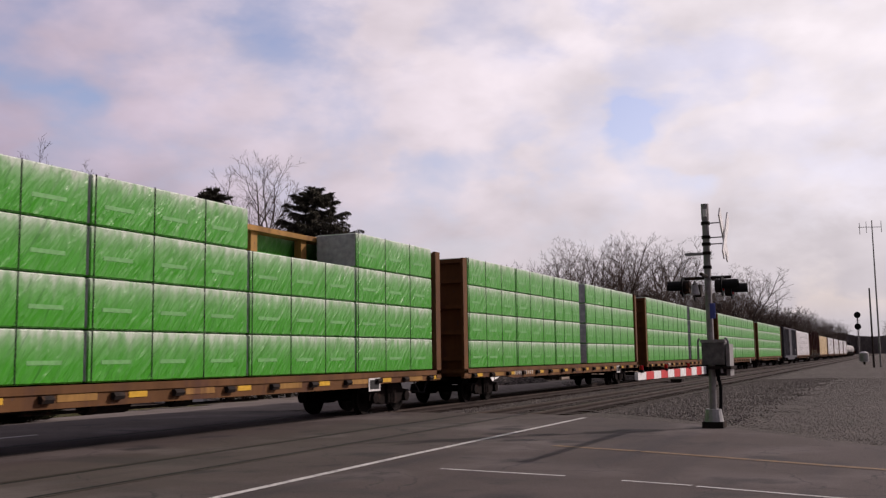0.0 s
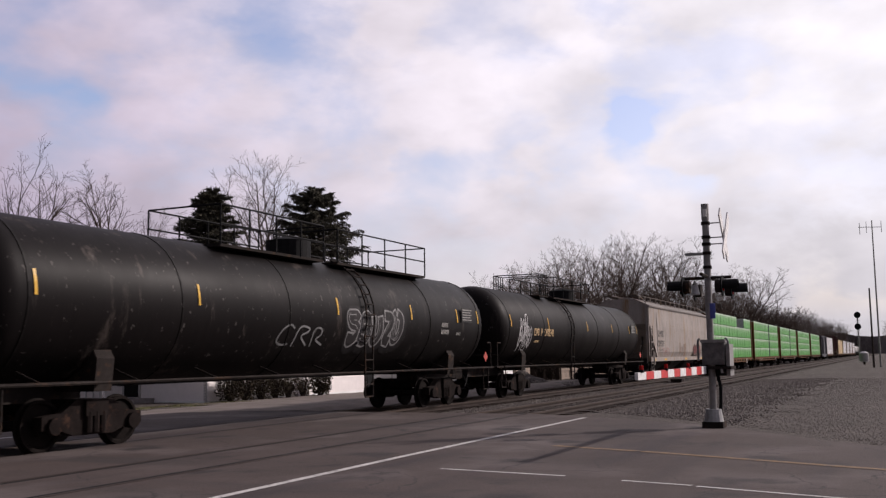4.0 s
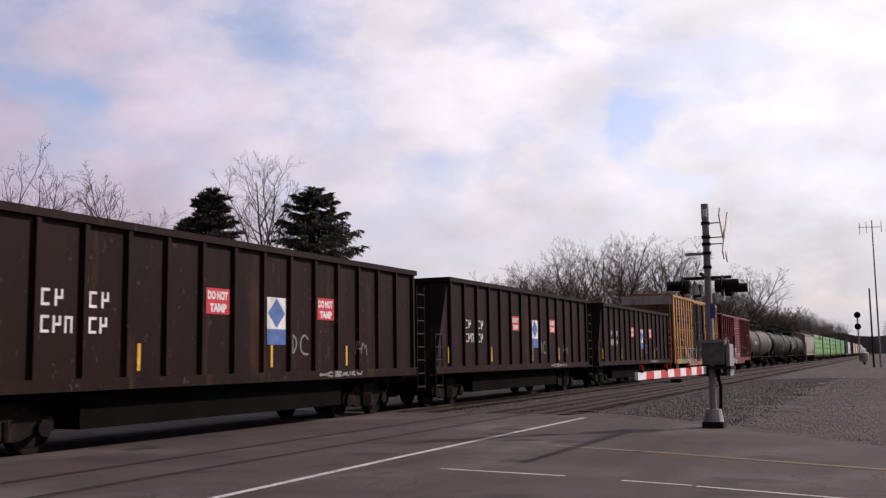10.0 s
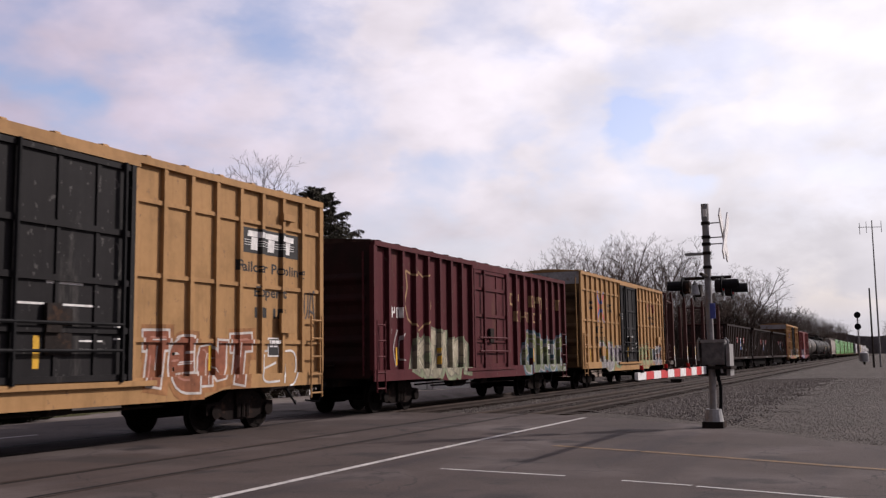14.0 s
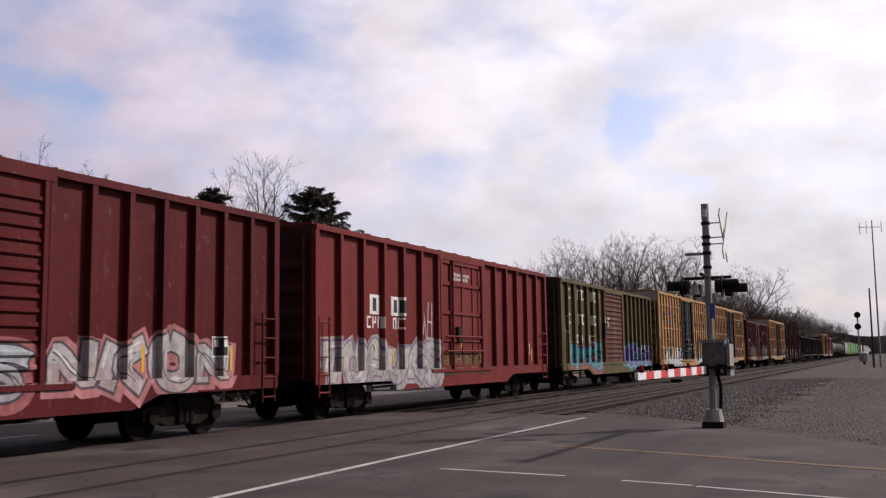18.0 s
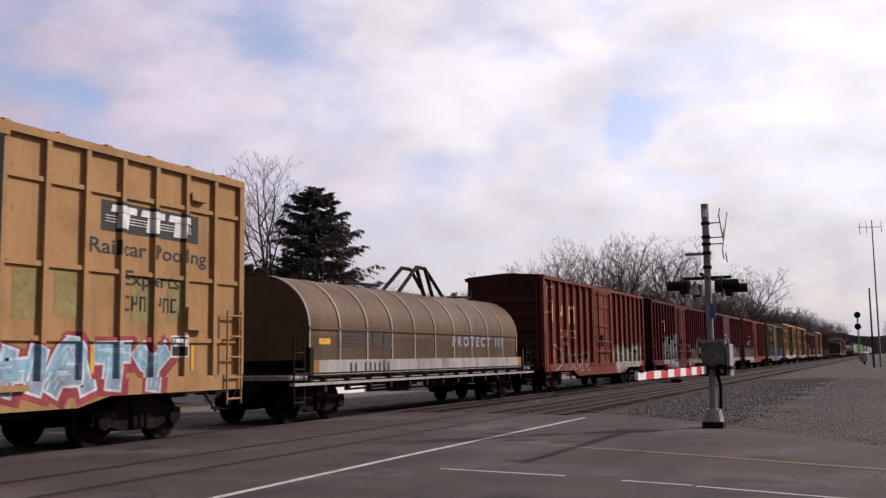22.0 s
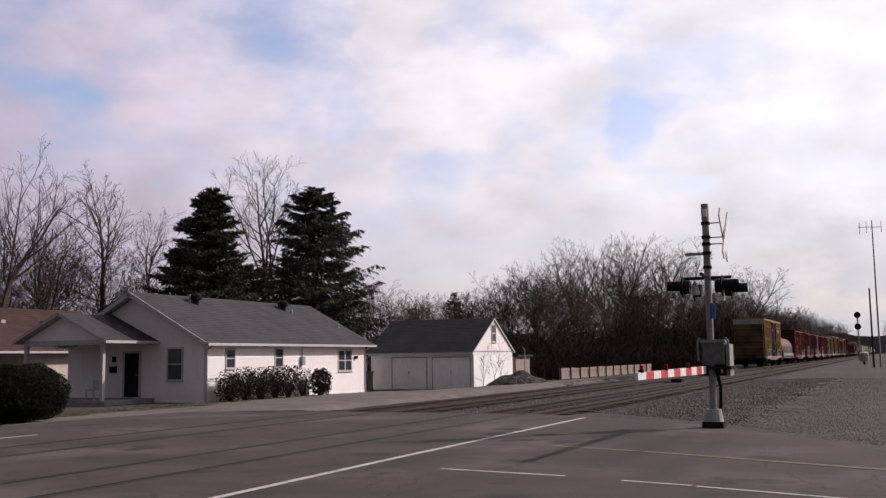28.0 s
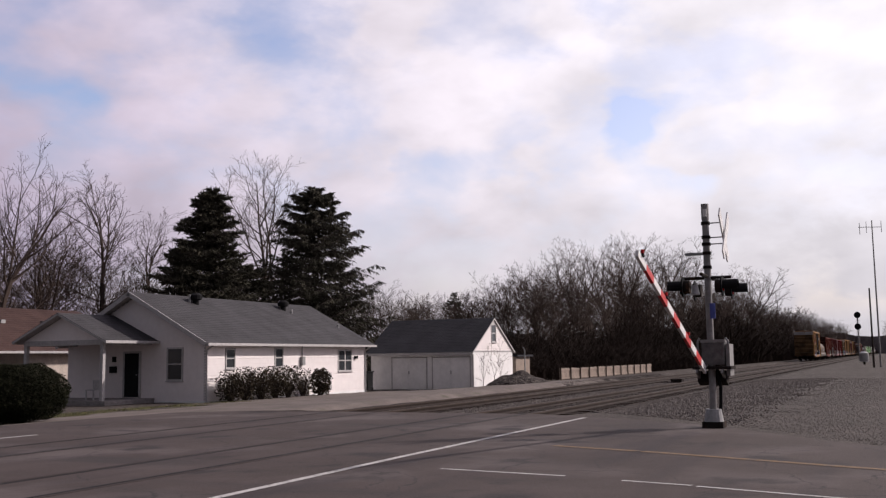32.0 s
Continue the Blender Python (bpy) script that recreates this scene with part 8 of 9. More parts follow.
def hopper_car(rear, front, paint):
    c, L = new_car("hopper_car", "dirty white covered hopper car with rust streaks", rear, front, word="hopper car")
    h = L / 2
    bm = bmesh.new()
    o = [(-1.42, 1.25), (1.42, 1.25), (1.56, 1.6), (1.58, 3.0), (1.54, 4.08), (0.75, 4.46), (-0.75, 4.46), (-1.54, 4.08), (-1.58, 3.0), (-1.56, 1.6)]
    prism(bm, o, "x", -h + 1.9, h - 1.9)
    part("body", bm, paint, c)
    # side sheets run to the ends and are cut away below, with sloping end sheets
    for s in (-1, 1):
        bm = bmesh.new()
        prism(bm, [(s * (h - 1.9), 1.25), (s * (h - 1.9), 4.08), (s * (h - 0.05), 4.08), (s * (h - 0.05), 3.1)], "y", -1.545, 1.545)
        part("end_slope", bm, paint, c)
        bm = bmesh.new()
        prism(bm, [(-1.54, 4.07), (1.54, 4.07), (0.75, 4.46), (-0.75, 4.46)], "x", min(s * (h - 1.9), s * (h - 0.05)), max(s * (h - 1.9), s * (h - 0.05)))
        part("roof_end", bm, paint, c)
        for y in (-1.45, 1.45):
            part("end_post", boxes((min(s * (h - 0.14), s * h), max(s * (h - 0.14), s * h), y - 0.07, y + 0.07, 1.1, 4.05)), paint, c)
        part("end_frame", rods(((s * (h - 0.4), -1.0, 1.2), (s * (h - 0.9), -1.0, 3.0)), ((s * (h - 0.4), 1.0, 1.2), (s * (h - 0.9), 1.0, 3.0)), r=0.06), M["dark_metal"], c)
        ladder(c, s * (h - 0.6), s * (h - 0.12), -1.6, 0.5, 3.0, 0.38, paint)
        part("end_ladder_top", rods(((s * (h + 0.02), -1.4, 1.0), (s * (h + 0.02), -1.4, 4.3)), ((s * (h + 0.02), -1.4, 4.3), (s * (h - 0.6), -0.9, 4.7)), r=0.025), paint, c)
        part("sill_bracket", boxes((min(s * (h - 0.75), s * (h - 0.65)), max(s * (h - 0.75), s * (h - 0.65)), -1.66, -1.58, 0.9, 1.6)), paint, c)
    part("side_sill", boxes((-h, h, -1.6, -1.42, 1.08, 1.30), (-h, h, 1.42, 1.6, 1.08, 1.30)), paint, c)
    for span in ((-h, -h + 0.3, -1.42, 1.42, 0.9, 1.25), (h - 0.3, h, -1.42, 1.42, 0.9, 1.25)):
        part("end_sill", boxes(span), M["dark_metal"], c)
    for k in (-1, 0, 1):
        x = k * L * 0.235
        bm = bmesh.new()
        top = [bm.verts.new((x + dx, dy, 1.27)) for dx, dy in ((-1.9, -1.35), (1.9, -1.35), (1.9, 1.35), (-1.9, 1.35))]
        low = [bm.verts.new((x + dx, dy, 0.42)) for dx, dy in ((-0.7, -0.45), (0.7, -0.45), (0.7, 0.45), (-0.7, 0.45))]
        bm.faces.new(top)
        bm.faces.new(low)
        for i in range(4):
            bm.faces.new((top[i], top[(i + 1) % 4], low[(i + 1) % 4], low[i]))
        bmesh.ops.recalc_face_normals(bm, faces=bm.faces)
        part("outlet", bm, M["hopper_shadow"], c, "bottom outlet with shade put into its colour")
        part("outlet_gate", boxes((x - 0.8, x + 0.8, -0.6, 0.6, 0.33, 0.42)), M["dark_metal"], c)
    bm = bmesh.new()
    for sgn in (-1, 1):
        prism(bm, [(sgn * 1.60, 4.02), (sgn * 1.60, 4.10), (sgn * 0.74, 4.485), (sgn * 0.74, 4.465), (sgn * 1.555, 4.085), (sgn * 1.555, 4.02)], "x", -h + 0.03, h - 0.03)
    part("roof_sheet", bm, M["hopper_roof"], c, "grimy grey roof sheet with a lip")
    # roof walkway
    for span in ((-h + 0.1, h - 0.1, -0.95, -0.45, 4.66, 4.70), (-h + 0.1, h - 0.1, 0.45, 0.95, 4.66, 4.70)):
        part("roof_walk", boxes(span), M["walk_brown"], c)
    for i in range(14):
        x = -h + 0.5 + (L - 1) * i / 13
        part("walk_support", boxes((x - 0.022, x + 0.022, -0.97, -0.91, 4.32, 4.66)), paint, c)
    for i in range(4):
        x = -h + 2.6 + (L - 5.2) * i / 3
        part("hatch", boxes((x - 1.6, x + 1.6, -0.35, 0.35, 4.46, 4.60)), paint, c)
    FACES[c.name] = Side(-1.588, sill=(1.30, -1.602))
    spray_all(c, paint)
    bars(c, "reporting_mark", -h + 2.05, 2.45, "IIII", 0.33, M["decal_black"], step=0.36)
    bars(c, "reporting_mark", -h + 2.05, 1.9, "IIIII", 0.33, M["decal_black"], step=0.32)
    bars(c, "data_marks", -h + 2.05, 1.66, "IIIIIIIIIII", 0.09, M["decal_black"], step=0.13)
    part("yellow_marks", boxes(*[(x, x + 0.6, -1.612, -1.601, 1.12, 1.22) for x in (-h + 0.6, -h + 3.4, 0, h - 4.0, h - 1.6)]), M["decal_yellow"], c)
    running_gear(c, L, (-h + 1.9, h - 1.9), underframe=False)
    return c


def gondola(rear, front, paint, dark_end, signs=True):
    c, L = new_car("gondola_car", "dark brown high sided gondola car with ribs", rear, front, word="gondola car")
    h, top = L / 2, 3.78
    e0, e1 = 1.3, 0.2       # how far the sides stop short of the rear and front ends
    part("side_wall", boxes((-h + e0, h - e1, -1.50, -1.42, 1.05, top), (-h + e0, h - e1, 1.42, 1.50, 1.05, top)), paint, c)
    part("floor", boxes((-h + e0, h - e1, -1.42, 1.42, 1.05, 1.12)), paint, c)
    part("belly", boxes((-h + 3.6, h - 3.6, -1.25, 1.25, 0.35, 1.05)), M["belly_black"], c, "black drop belly between the trucks")
    part("side_sill", boxes((-h + 0.2, h - 0.2, -1.60, -1.48, 0.98, 1.18), (-h + 0.2, h - 0.2, 1.48, 1.60, 0.98, 1.18)), paint, c)
    part("top_rim", boxes((-h + e0, h - e1, -1.60, -1.40, top - 0.10, top + 0.03), (-h + e0, h - e1, 1.40, 1.60, top - 0.10, top + 0.03)), paint, c)
    n = 14
    for i in range(n + 1):
        x = -h + e0 + 0.06 + (L - e0 - e1 - 0.12) * i / n
        bm = bmesh.new()
        prism(bm, [(x - 0.07, -1.50), (x - 0.045, -1.575), (x + 0.045, -1.575), (x + 0.07, -1.50)], "z", 1.18, top - 0.10)
        part("side_post", bm, paint, c)
    for s, e in ((-1, e0), (1, e1)):
        bm = bmesh.new()
        prism(bm, [(s * (h - e), top), (s * (h - e - 0.08), top), (s * (h - e - 0.08), 1.0), (s * (h - min(e, 0.3)), 1.0)], "y", -1.48, 1.48)
        tone = dark_end if s > 0 else M["gon_dark"]
        slope = part("end_wall", bm, tone, c)
        part("end_rim", boxes((min(s * (h - e - 0.1), s * (h - e + 0.1)), max(s * (h - e - 0.1), s * (h - e + 0.1)), -1.6, 1.6, top - 0.1, top + 0.03)), tone, slope)
        ladder(c, s * (h - 0.62 + 0.5 * (s > 0)), s * (h - 0.16 + 0.5 * (s > 0)), -1.58, 0.55, 3.4 if s > 0 else 2.1, 0.36, tone)
        part("end_platform", boxes((min(s * (h - 0.9), s * h), max(s * (h - 0.9), s * h), -1.5, 1.5, 0.92, 0.98)), M["dark_metal"], c)
    FACES[c.name] = Side(-1.50, [-h + e0 + 0.06 + (L - e0 - e1 - 0.12) * i / n for i in range(n + 1)], 0.075, 0.14, 0.64, sill=(1.18, -1.602))
    spray_all(c, paint)
    if signs:
        bay = (L - e0 - e1 - 0.12) / n
        at = lambda i: -h + e0 + 0.06 + bay * i
        for x in (at(5.5), at(9.5)):
            sg = part("warning_sign", boxes((x - 0.36, x + 0.36, -1.512, -1.502, 2.33, 2.83)), M["sign_red"], c, "red sign with white capitals")
            lettering(sg, "sign_text", x - 0.32, 2.62, "DO NOT", 0.21, M["decal_white"], y=-1.513, width=0.62, bold=0.013)
            lettering(sg, "sign_text", x - 0.26, 2.38, "TAMP", 0.21, M["decal_white"], y=-1.513, width=0.52, bold=0.013)
        x = at(7.5)
        sg = part("emblem_sign", boxes((x - 0.34, x + 0.34, -1.512, -1.502, 1.75, 2.75)), M["decal_white"], c, "white and blue emblem panel")
        part("emblem_field", boxes((x - 0.34, x + 0.34, -1.517, -1.513, 1.75, 2.08)), M["decal_blue"], sg)
        bm = bmesh.new()
        box(bm, -0.22, 0.22, -0.003, 0, -0.22, 0.22, pose(x, -1.514, 2.42, 0, 45, 0))
        part("emblem_diamond", bm, M["decal_blue"], sg)
        for i, row in ((1.14, ("II", "III")), (2.14, ("II", "II"))):
            bars(c, "reporting_mark", at(i), 2.32, row[0], 0.27, M["decal_white"], step=0.27)
            bars(c, "reporting_mark", at(i), 1.90, row[1], 0.27, M["decal_white"], step=0.24)
    for span in [(x, x + 0.08, -1.506, -1.5, 1.28, 1.75) for x in (-h + 1.2, -h + 4.62, -h + 8.6, -h + 11.7)]:
        part("reflector", boxes(span), M["decal_yellow"], c)
    running_gear(c, L, (-h + 2.1, h - 2.1))
    return c


def log_car(rear, front):
    c, L = new_car("log_car", "empty bulkhead flat car with tall rusty stakes", rear, front, word="flatcar")
    h = L / 2
    part("deck", boxes((-h, h, -0.62, 0.62, 0.955, 1.05)), M["stake_brown"], c)
    bm = bmesh.new()
    prism(bm, [(-h + 2.9, 0.95), (-h + 4.0, 0.34), (h - 4.0, 0.34), (h - 2.9, 0.95)], "y", -0.62, 0.62)
    part("fish_belly", bm, M["sill_grey"], c, "pale grey deep centre sill")
    bm = bmesh.new()
    prism(bm, [(-1.4, 0.64), (0, 0.40), (1.4, 0.64), (0, 0.88)], "y", -0.636, -0.626)
    part("sill_plate", bm, M["decal_white"], c, "white diamond shaped plate")
    for x in (-8.55, -4.45, -1.73, 2.13, 4.85, 8.9):
        bunk = part("bunk", boxes((x - 0.18, x + 0.18, -1.5, 1.5, 0.98, 1.16)), M["stake_brown"], c)
        for s in (-1, 1):
            st = part("stake", boxes((x - 0.10, x + 0.10, s * 1.45 - 0.10, s * 1.45 + 0.10, 0.75, 4.72)), M["stake_rust"], c, "tall rusty brown steel stake")
            part("stake_tip", boxes((x - 0.055, x + 0.055, s * 1.45 - 0.06, s * 1.45 + 0.06, 4.72, 5.15)), M["stake_rust"], st)
            if s < 0:
                part("stake_label", boxes((x - 0.09, x + 0.09, -1.558, -1.551, 1.1, 1.95)), M["decal_white"], st)
                part("reflector", boxes((x - 0.035, x + 0.035, -1.563, -1.559, 1.35, 1.9)), M["decal_yellow"], st)
                part("stake_foot", boxes((x - 0.13, x + 0.13, -1.58, -1.551, 0.72, 1.1)), M["sill_grey"], st)
            bm = bmesh.new()
            prism(bm, [(s * 0.62, 0.98), (s * 1.35, 1.0), (s * 1.35, 0.85), (s * 0.62, 0.36)], "x", x - 0.22, x + 0.22)
            part("gusset", bm, M["stake_brown"], c)
    for s in (-1, 1):
        x = s * (h - 0.25)
        if s < 0:
            x = -9.65
        seg = [((x, y, 1.0), (x, y, 5.05)) for y in (-1.35, 1.35)] + [((x, -1.35, z), (x, 1.35, z)) for z in (1.1, 2.3, 3.75, 5.05)] + [((x, -1.35, 2.6), (x + s * 0.5, -1.35, 1.05)), ((x, 1.35, 2.6), (x + s * 0.5, 1.35, 1.05)), ((x, -1.35, 4.6), (x - s * 1.1, -1.45, 4.5))]
        for sg in seg:
            part("bulkhead_bar", rods(sg, r=0.065), M["stake_rust"], c)
        part("mesh_screen", rods(*[((x, -1.3 + 0.2 * i, 2.3), (x, -1.3 + 0.2 * i, 5.0)) for i in range(14)], *[((x, -1.35, 2.4 + 0.2 * i), (x, 1.35, 2.4 + 0.2 * i)) for i in range(13)], r=0.007), M["stake_rust"], c)
        part("end_platform", boxes((min(x - 1.3, x + 0.25), max(x - 1.3, x + 0.25), -1.5, 1.5, 0.86, 1.08)) if s > 0 else boxes((x - 0.25, x + 1.3, -1.5, 1.5, 0.86, 1.08)), M["sill_grey"], c)
        ladder(c, s * (h - 0.55), s * (h - 0.12), -1.55, 0.45, 3.6 if s > 0 else 2.0, 0.36, M["stake_rust"])
    part("panel_mark", boxes((h - 1.5, h - 1.1, -1.52, -1.51, 0.86, 1.08)), M["decal_white"], c)
    running_gear(c, L, (-h + 1.9, h - 1.9))
    return c


def coil_car(rear, front):
    c, L = new_car("coil_car", "coil car with a rounded dull bronze hood", rear, front, word="coil car")
    h = L / 2
    part("deck", boxes((-h, h, -1.5, 1.5, 0.98, 1.08)), M["coil_sill"], c)
    part("side_beam", boxes((-h + 0.9, h - 0.9, -1.50, -1.38, 0.95, 1.42), (-h + 0.9, h - 0.9, 1.38, 1.50, 0.95, 1.42)), M["coil_sill"], c, "dirty white side beam")
    part("walkway", boxes((-h, h, -1.64, -1.50, 0.86, 0.92)), M["coil_sill"], c)
    for i in range(13):
        x = -h + 1.3 + (L - 2.6) * i / 12
        part("walk_bracket", boxes((x - 0.05, x + 0.05, -1.62, -1.50, 0.7, 0.98)), M["dark_metal"], c)
    part("side_rail", rods(((-h, -1.64, 1.12), (h, -1.64, 1.12)), r=0.022), M["dark_metal"], c)
    prof = [(-1.36, 1.42), (-1.36, 2.15)] + [(-1.36 * math.cos(t), 2.15 + 1.25 * math.sin(t)) for t in [math.pi * i / 36 for i in range(1, 36)]] + [(1.36, 2.15), (1.36, 1.42)]
    bm = bmesh.new()
    prism(bm, prof, "x", -h + 0.95, h - 0.95)
    hood = part("hood", bm, M["coil_bronze"], c, "rounded dull bronze metal hood")
    n = 11
    for i in range(n):
        x = -h + 1.0 + (L - 2.0) * i / (n - 1)
        bm = bmesh.new()
        inner = [(y * 1.0, z) for y, z in prof]
        outer = [(y * 1.018, 1.42 + (z - 1.42) * 1.012) for y, z in prof]
        for a in range(len(prof) - 1):
            vs = [bm.verts.new((xx, y, z)) for xx, (y, z) in ((x - 0.035, outer[a]), (x + 0.035, outer[a]), (x + 0.035, outer[a + 1]), (x - 0.035, outer[a + 1]))]
            bm.faces.new(vs)
        part("hood_strap", bm, M["coil_strap"], hood, "worn metal strap")
    part("hood_skirt", boxes((-h + 0.97, h - 0.97, -1.366, -1.34, 1.43, 1.98), (-h + 0.97, h - 0.97, 1.34, 1.366, 1.43, 1.98)), M["coil_skirt"], hood, "darker brown lower edge of the hood")
    part("seam_rail", boxes((-h + 0.95, h - 0.95, -1.40, -1.36, 2.12, 2.18)), M["coil_bronze"], hood)
    for x in (1.0,):
        part("lifting_frame", rods(((x - 1.3, -0.3, 3.3), (x + 0.1, -0.25, 4.2)), ((x + 0.1, -0.25, 4.2), (x + 0.7, -0.25, 4.2)), ((x + 0.7, -0.25, 4.2), (x + 2.0, -0.3, 3.3)), ((x + 0.1, 0.25, 4.2), (x + 0.7, 0.25, 4.2)), ((x - 1.3, 0.3, 3.3), (x + 0.1, 0.25, 4.2)), ((x + 0.7, 0.25, 4.2), (x + 2.0, 0.3, 3.3)), ((x + 0.1, -0.25, 4.2), (x + 0.1, -0.5, 3.3)), ((x + 0.7, -0.25, 4.2), (x + 0.7, -0.5, 3.3)), r=0.06), M["dark_metal"], hood)
    part("lifting_frame", rods(((-3.2, -0.2, 3.46), (-1.2, -0.2, 3.5)), ((3.4, -0.2, 3.4), (5.4, -0.2, 3.5)), ((5.4, -0.2, 3.4), (5.4, -0.2, 3.75)), r=0.04), M["dark_metal"], hood)
    for k in range(6):
        lay(c, "emblem_stripe", [(M["coil_dark"], 0.003, [[(-5.5, 1.72 + 0.085 * k), (-3.9, 1.72 + 0.085 * k), (-3.9, 1.765 + 0.085 * k), (-5.5, 1.765 + 0.085 * k)]])], "dark faded emblem stripe", -1.372)
    for k in range(2):
        lay(c, "emblem_block", [(M["coil_dark"], 0.003, [[(-3.75 + 0.6 * k, 1.72), (-3.3 + 0.6 * k, 1.72), (-3.3 + 0.6 * k, 2.2), (-3.75 + 0.6 * k, 2.2)]])], "", -1.372)
    lettering(c, "faded_words", 1.2, 1.78, "P R O T E C T   I I I", 0.40, M["coil_blue"], y=-1.373, width=4.1, bold=0.014)
    lay(c, "hood_plate", [(M["decal_yellow"], 0.003, [[(-6.3, 1.78), (-5.8, 1.78), (-5.8, 1.92), (-6.3, 1.92)]])], "small yellow plate", -1.372)
    bars(c, "reporting_mark", -h + 2.6, 1.14, "II IIIIII", 0.21, M["decal_black"], y=-1.502, step=0.24)
    for span in ((h - 1.2, h - 0.85, -1.51, -1.50, 1.15, 1.42), (-h + 0.85, -h + 1.2, -1.51, -1.50, 1.15, 1.42)):
        part("end_board", boxes(span), M["beam_yellow"], c)
    for s in (-1, 1):
        part("end_post", boxes((min(s * (h - 0.9), s * (h - 0.75)), max(s * (h - 0.9), s * (h - 0.75)), -1.55, -1.35, 0.9, 1.7)), M["dark_metal"], c)
        ladder(c, s * (h - 0.5), s * (h - 0.1), -1.55, 0.4, 1.9, 0.36, M["dark_metal"])
    running_gear(c, L, (-h + 1.9, h - 1.9), coupler_x=h + 1.1)
    return c


M["hopper_white"] = painted("hopper_white", (0.33, 0.295, 0.27), [(-6.4, -4.6, 1.38, 1.85, None, None, (0.36, 0.18, 0.17), 2.2, 41), (3.2, 5.3, 1.42, 2.1, (0.26, 0.05, 0.05), (0.10, 0.07, 0.06), (0.14, 0.09, 0.08), 1.0, 42), (3.0, 5.0, 1.40, 2.0, (0.16, 0.04, 0.04), (0.09, 0.06, 0.05), (0.10, 0.05, 0.045), 1.4, 47), (-1.6, 0.6, 1.45, 2.1, None, None, (0.22, 0.14, 0.10), 2.0, 48), (5.4, 6.6, 1.5, 2.0, None, None, (0.16, 0.10, 0.08), 2.4, 50)], rust=(0.24, 0.15, 0.08), rust_amount=0.52, dark=0.82)
M["hopper_roof"] = painted("hopper_roof", (0.20, 0.18, 0.165), rust=(0.12, 0.09, 0.07), rust_amount=0.4, dark=0.7)
# for the outlets: the shade below the body is put into this tone
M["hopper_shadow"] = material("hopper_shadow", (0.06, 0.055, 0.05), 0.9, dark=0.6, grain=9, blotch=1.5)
M["walk_brown"] = material("walk_brown", (0.10, 0.08, 0.07), 0.85, dark=0.6, grain=14, blotch=2)
M["tank_black"] = painted("tank_black", (0.0095, 0.0075, 0.0072), [(-8.3, -7.0, 1.8, 2.6, None, None, (0.55, 0.54, 0.54), 4.0, 51), (-8.2, -7.2, 2.1, 2.95, None, None, (0.55, 0.54, 0.54), 2.0, 71), (-8.2, -7.1, 1.6, 2.3, None, None, (0.45, 0.44, 0.44), 3.0, 72)], rust=(0.032, 0.026, 0.024), rust_amount=0.35, rough=0.5)
M["tank_tagged"] = painted("tank_tagged", (0.0085, 0.0070, 0.0070), [(0.75, 3.6, 1.75, 2.72, (0.04, 0.037, 0.038), (0.022, 0.020, 0.021), (0.26, 0.255, 0.255), 1.7, 43), (-2.2, -0.2, 1.7, 2.2, None, None, (0.24, 0.24, 0.24), 1.8, 44)], rust=(0.075, 0.062, 0.055), rust_amount=0.3, rough=0.5)
M["tank_grey"] = painted("tank_grey", (0.080, 0.071, 0.064), rust=(0.035, 0.032, 0.03), rust_amount=0.35, rough=0.5, dark=0.6)
M["belly_black"] = material("belly_black", (0.008, 0.007, 0.007), 0.95, gloss=0.02, dark=0.6)
M["gon_brown"] = painted("gon_brown", (0.0185, 0.0088, 0.0068), [(1.5, 2.3, 1.5, 2.0, None, None, (0.30, 0.29, 0.28), 3.0, 45), (2.6, 4.6, 1.02, 1.16, None, None, (0.30, 0.29, 0.28), 3.0, 46), (4.4, 5.0, 1.5, 1.9, None, None, (0.22, 0.20, 0.19), 2.5, 49)], rust=(0.050, 0.022, 0.014), rust_amount=0.45, dark=0.6)
M["gon_dark"] = painted("gon_dark", (0.018, 0.011, 0.010), rust=(0.05, 0.03, 0.022), rust_amount=0.45, dark=0.6)
M["gon_end"] = painted("gon_end", (0.23, 0.058, 0.040), rust=(0.07, 0.035, 0.025), rust_amount=0.5, dark=0.65)
M["sign_red"] = material("sign_red", (0.52, 0.035, 0.05), 0.5, dark=0.85)
M["stake_rust"] = painted("stake_rust", (0.085, 0.038, 0.034), rust=(0.05, 0.03, 0.026), rust_amount=0.5, dark=0.65)
M["stake_brown"] = painted("stake_brown", (0.06, 0.045, 0.04), rust=(0.10, 0.06, 0.045), rust_amount=0.5, dark=0.6)
M["sill_grey"] = painted("sill_grey", (0.175, 0.155, 0.138), rust=(0.09, 0.06, 0.045), rust_amount=0.6, dark=0.65)
M["coil_skirt"] = painted("coil_skirt", (0.100, 0.064, 0.042), rust=(0.10, 0.065, 0.045), rust_amount=0.35)
M["coil_strap"] = painted("coil_strap", (0.34, 0.28, 0.23), rust=(0.10, 0.07, 0.05), rust_amount=0.4)
M["coil_bronze"] = painted("coil_bronze", (0.135, 0.086, 0.054), rust=(0.055, 0.035, 0.028), rust_amount=0.4, rough=0.45, dark=0.75)
M["coil_sill"] = painted("coil_sill", (0.38, 0.35, 0.32), rust=(0.10, 0.075, 0.055), rust_amount=0.45, dark=0.7)
M["coil_dark"] = material("coil_dark", (0.052, 0.043, 0.036), 0.7, dark=0.7)
M["coil_blue"] = material("coil_blue", (0.28, 0.32, 0.40), 0.6, dark=0.7)

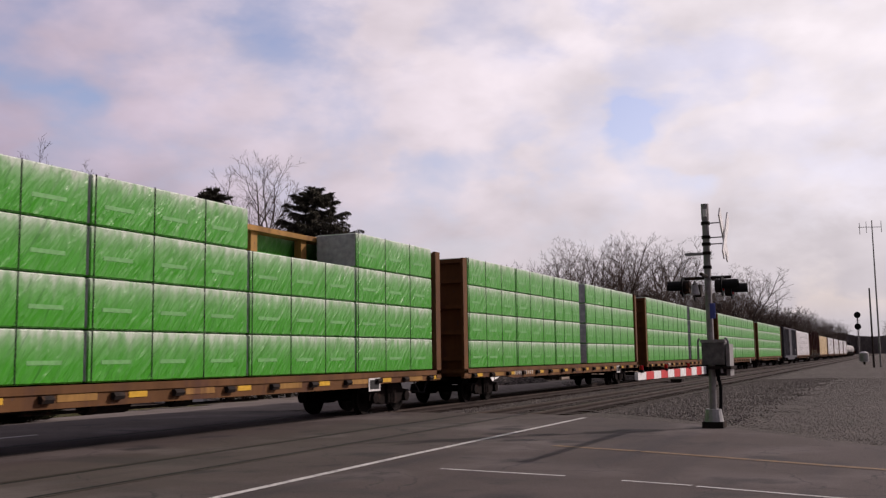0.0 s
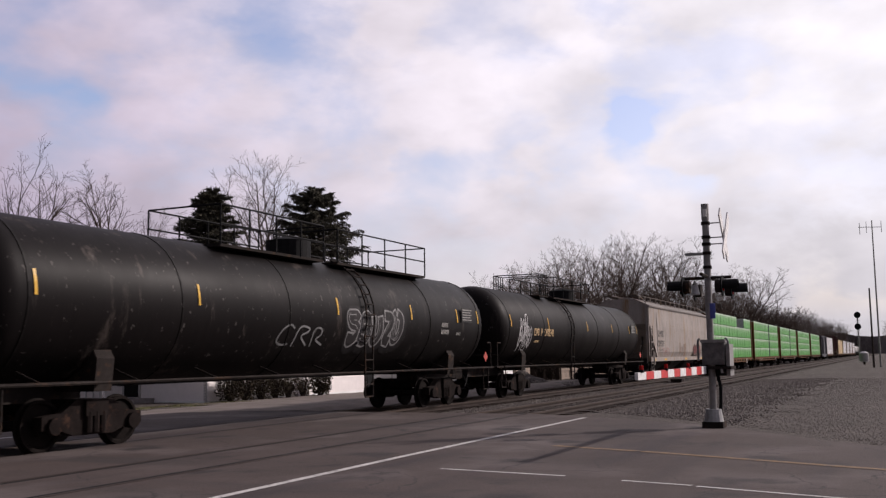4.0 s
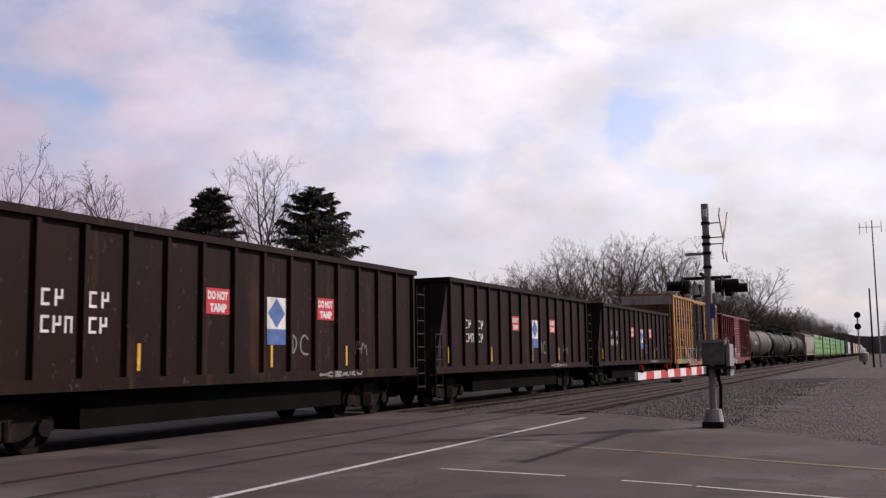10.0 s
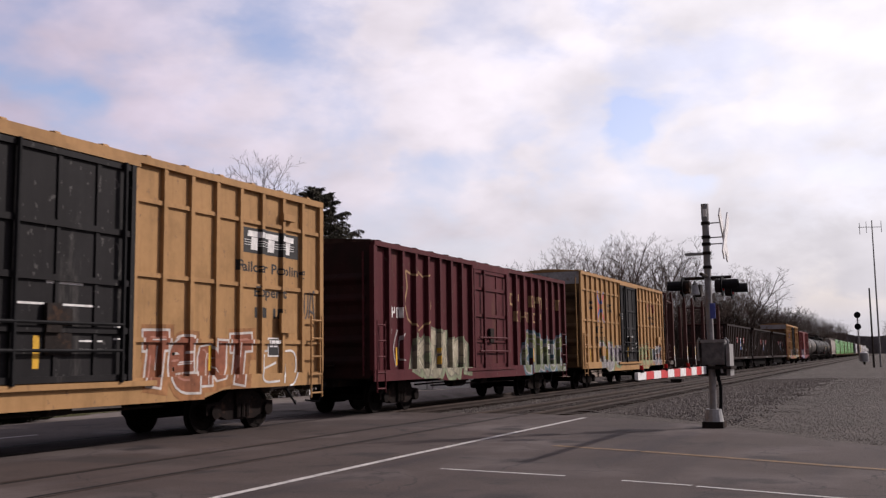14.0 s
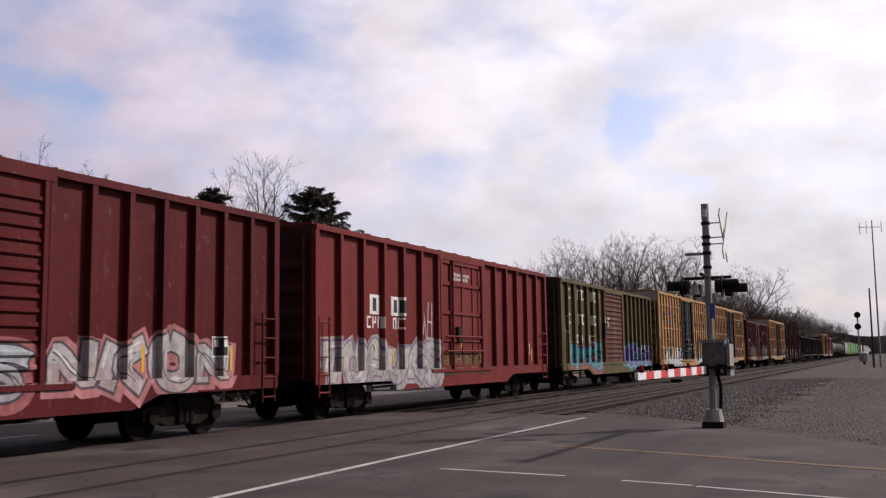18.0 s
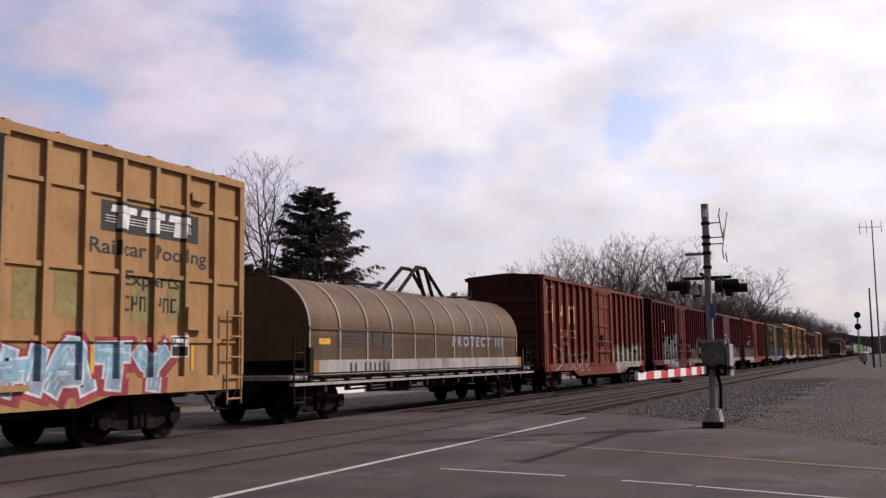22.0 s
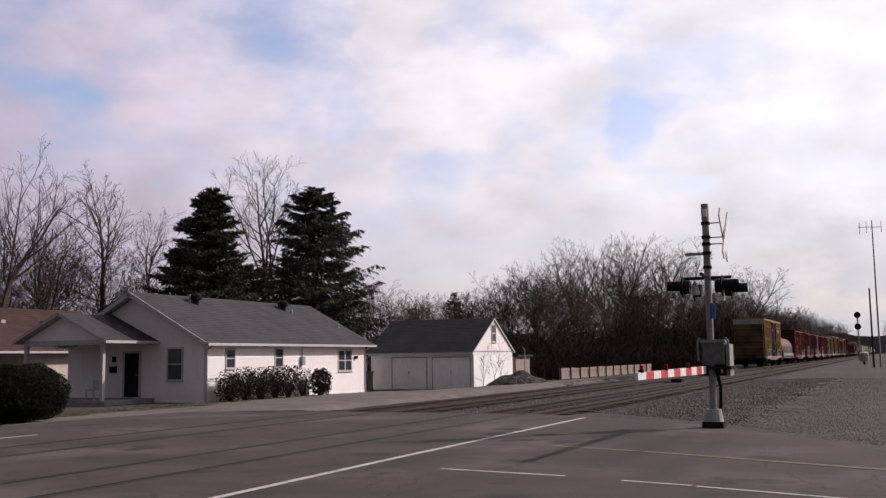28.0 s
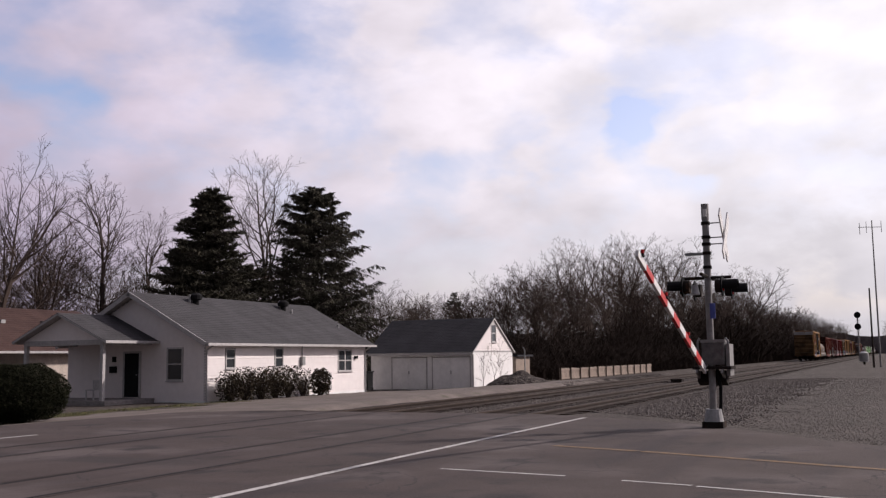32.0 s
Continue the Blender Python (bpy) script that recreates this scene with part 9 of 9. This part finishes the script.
lumber_car(2.75, 25.7, M["wrap_green"], missing=((3, 3),))
lumber_car(27.4, 49.9, M["wrap_green"], gap_at=2)
lumber_car(51.9, 73.9, M["wrap_green"], gap_at=2)
lumber_car(76.0, 98.2, M["wrap_green"])
lumber_car(100.4, 122.8, M["wrap_green"])
hopper_car(-17.8, 1.15, M["hopper_white"])
tank_car("long black tank car with yellow reflector strips", -39.6, -19.3, M["tank_black"], marks=((-6.7, 2.2, "III I IIIIII", 0.26, M["decal_tan"]), (-6.6, 1.95, "IIIIIIIII", 0.08, M["decal_tan"])), rail=((-4.6, -3.6), (-2.8, 2.35)), dome=1.2)
tank_car("long black tank car with sprayed silver graffiti", -60.2, -40.6, M["tank_tagged"], marks=((6.1, 2.32, "IIIII", 0.13, M["decal_worn"]), (6.1, 2.12, "IIIIII", 0.13, M["decal_worn"]), (7.2, 2.1, "IIIII", 0.09, M["decal_worn"])), rail=((-3.6, 0.4), (1.05, 6.05)), dome=0.3)
tank_car("dull grey tank car with black ends", -80.0, -62.0, M["tank_grey"], marks=((-6.4, 2.25, "IIII IIII", 0.30, M["decal_white"]), (7.2, 2.5, "II", 0.2, M["decal_white"])), rail=((-7.5, -4.6), (-3.7, 1.8)), dome=0.2)
gondola(-133.4, -117.9, M["gon_brown"], M["gon_end"])
gondola(-150.3, -134.6, M["gon_brown"], M["gon_dark"])
gondola(-166.7, -151.2, M["gon_brown"], M["gon_dark"])
log_car(-188.2, -167.6)
coil_car(-367.6, -352.2)

# cars already far along at the start
p = painted("slate", (0.10, 0.10, 0.115), rust_amount=0.3)
boxcar("slate grey boxcar far along the train", 125.0, 141.8, p, 4.6, 7)
lumber_car(143.8, 167.2, M["wrap_white"], label="centre beam car with white wrapped lumber")
c = log_car(169.4, 189.6)
c["label"] = "brown bulkhead flat car far along the train"
lumber_car(191.8, 215.6, M["wrap_tan"], label="centre beam car with tan wrapped lumber")
for k in range(4):
    lumber_car(218.0 + 24.3 * k, 240.2 + 24.3 * k, M["wrap_white"], label="centre beam car with white wrapped lumber")
M["tank_white"] = painted("tank_white", (0.55, 0.54, 0.53), rust_amount=0.2)
for k in range(3):
    tank_car("white tank car far along the train", 316.0 + 21.0 * k, 334.8 + 21.0 * k, M["tank_white"])



def motions():
    """All that moves: the train runs off at a steady pace, the gate rises behind it."""
    for car, place in CARS:
        walk(car, [(t, pose(place + SPEED * t, TRACK_FAR, 0)) for t in (0.0, 8.0, 16.0, 24.0, 32.0)])
    # wheels: one turning axle for each place in a truck, which all others follow
    first = {}
    for w in WHEELS:
        d = round(w.location.x, 3)
        if d not in first:
            first[d] = w
            walk(w, [(k / FPS, pose(d, 0, 0.42, 0, math.degrees(SPEED * k / FPS / 0.42) % 360, 0)) for k in range(32 * FPS + 1)])
        else:
            w.rotation_mode = "QUATERNION"
            keys = w.animation_data_create()
            keys.action = first[d].animation_data.action
            keys.action_slot = first[d].animation_data.action_slot
    base = (-0.2, 0.1, 1.12)
    walk(gate_arm, [(t, pose(*base, 0, a, 0)) for t, a in ((0.0, 0.0), (15.0, 0.0), (29.9, 0.0), (30.05, 0.2), (30.4, 4.2), (30.8, 7.7), (31.2, 11.4), (31.6, 15.1), (32.0, 19.1))])


motions()
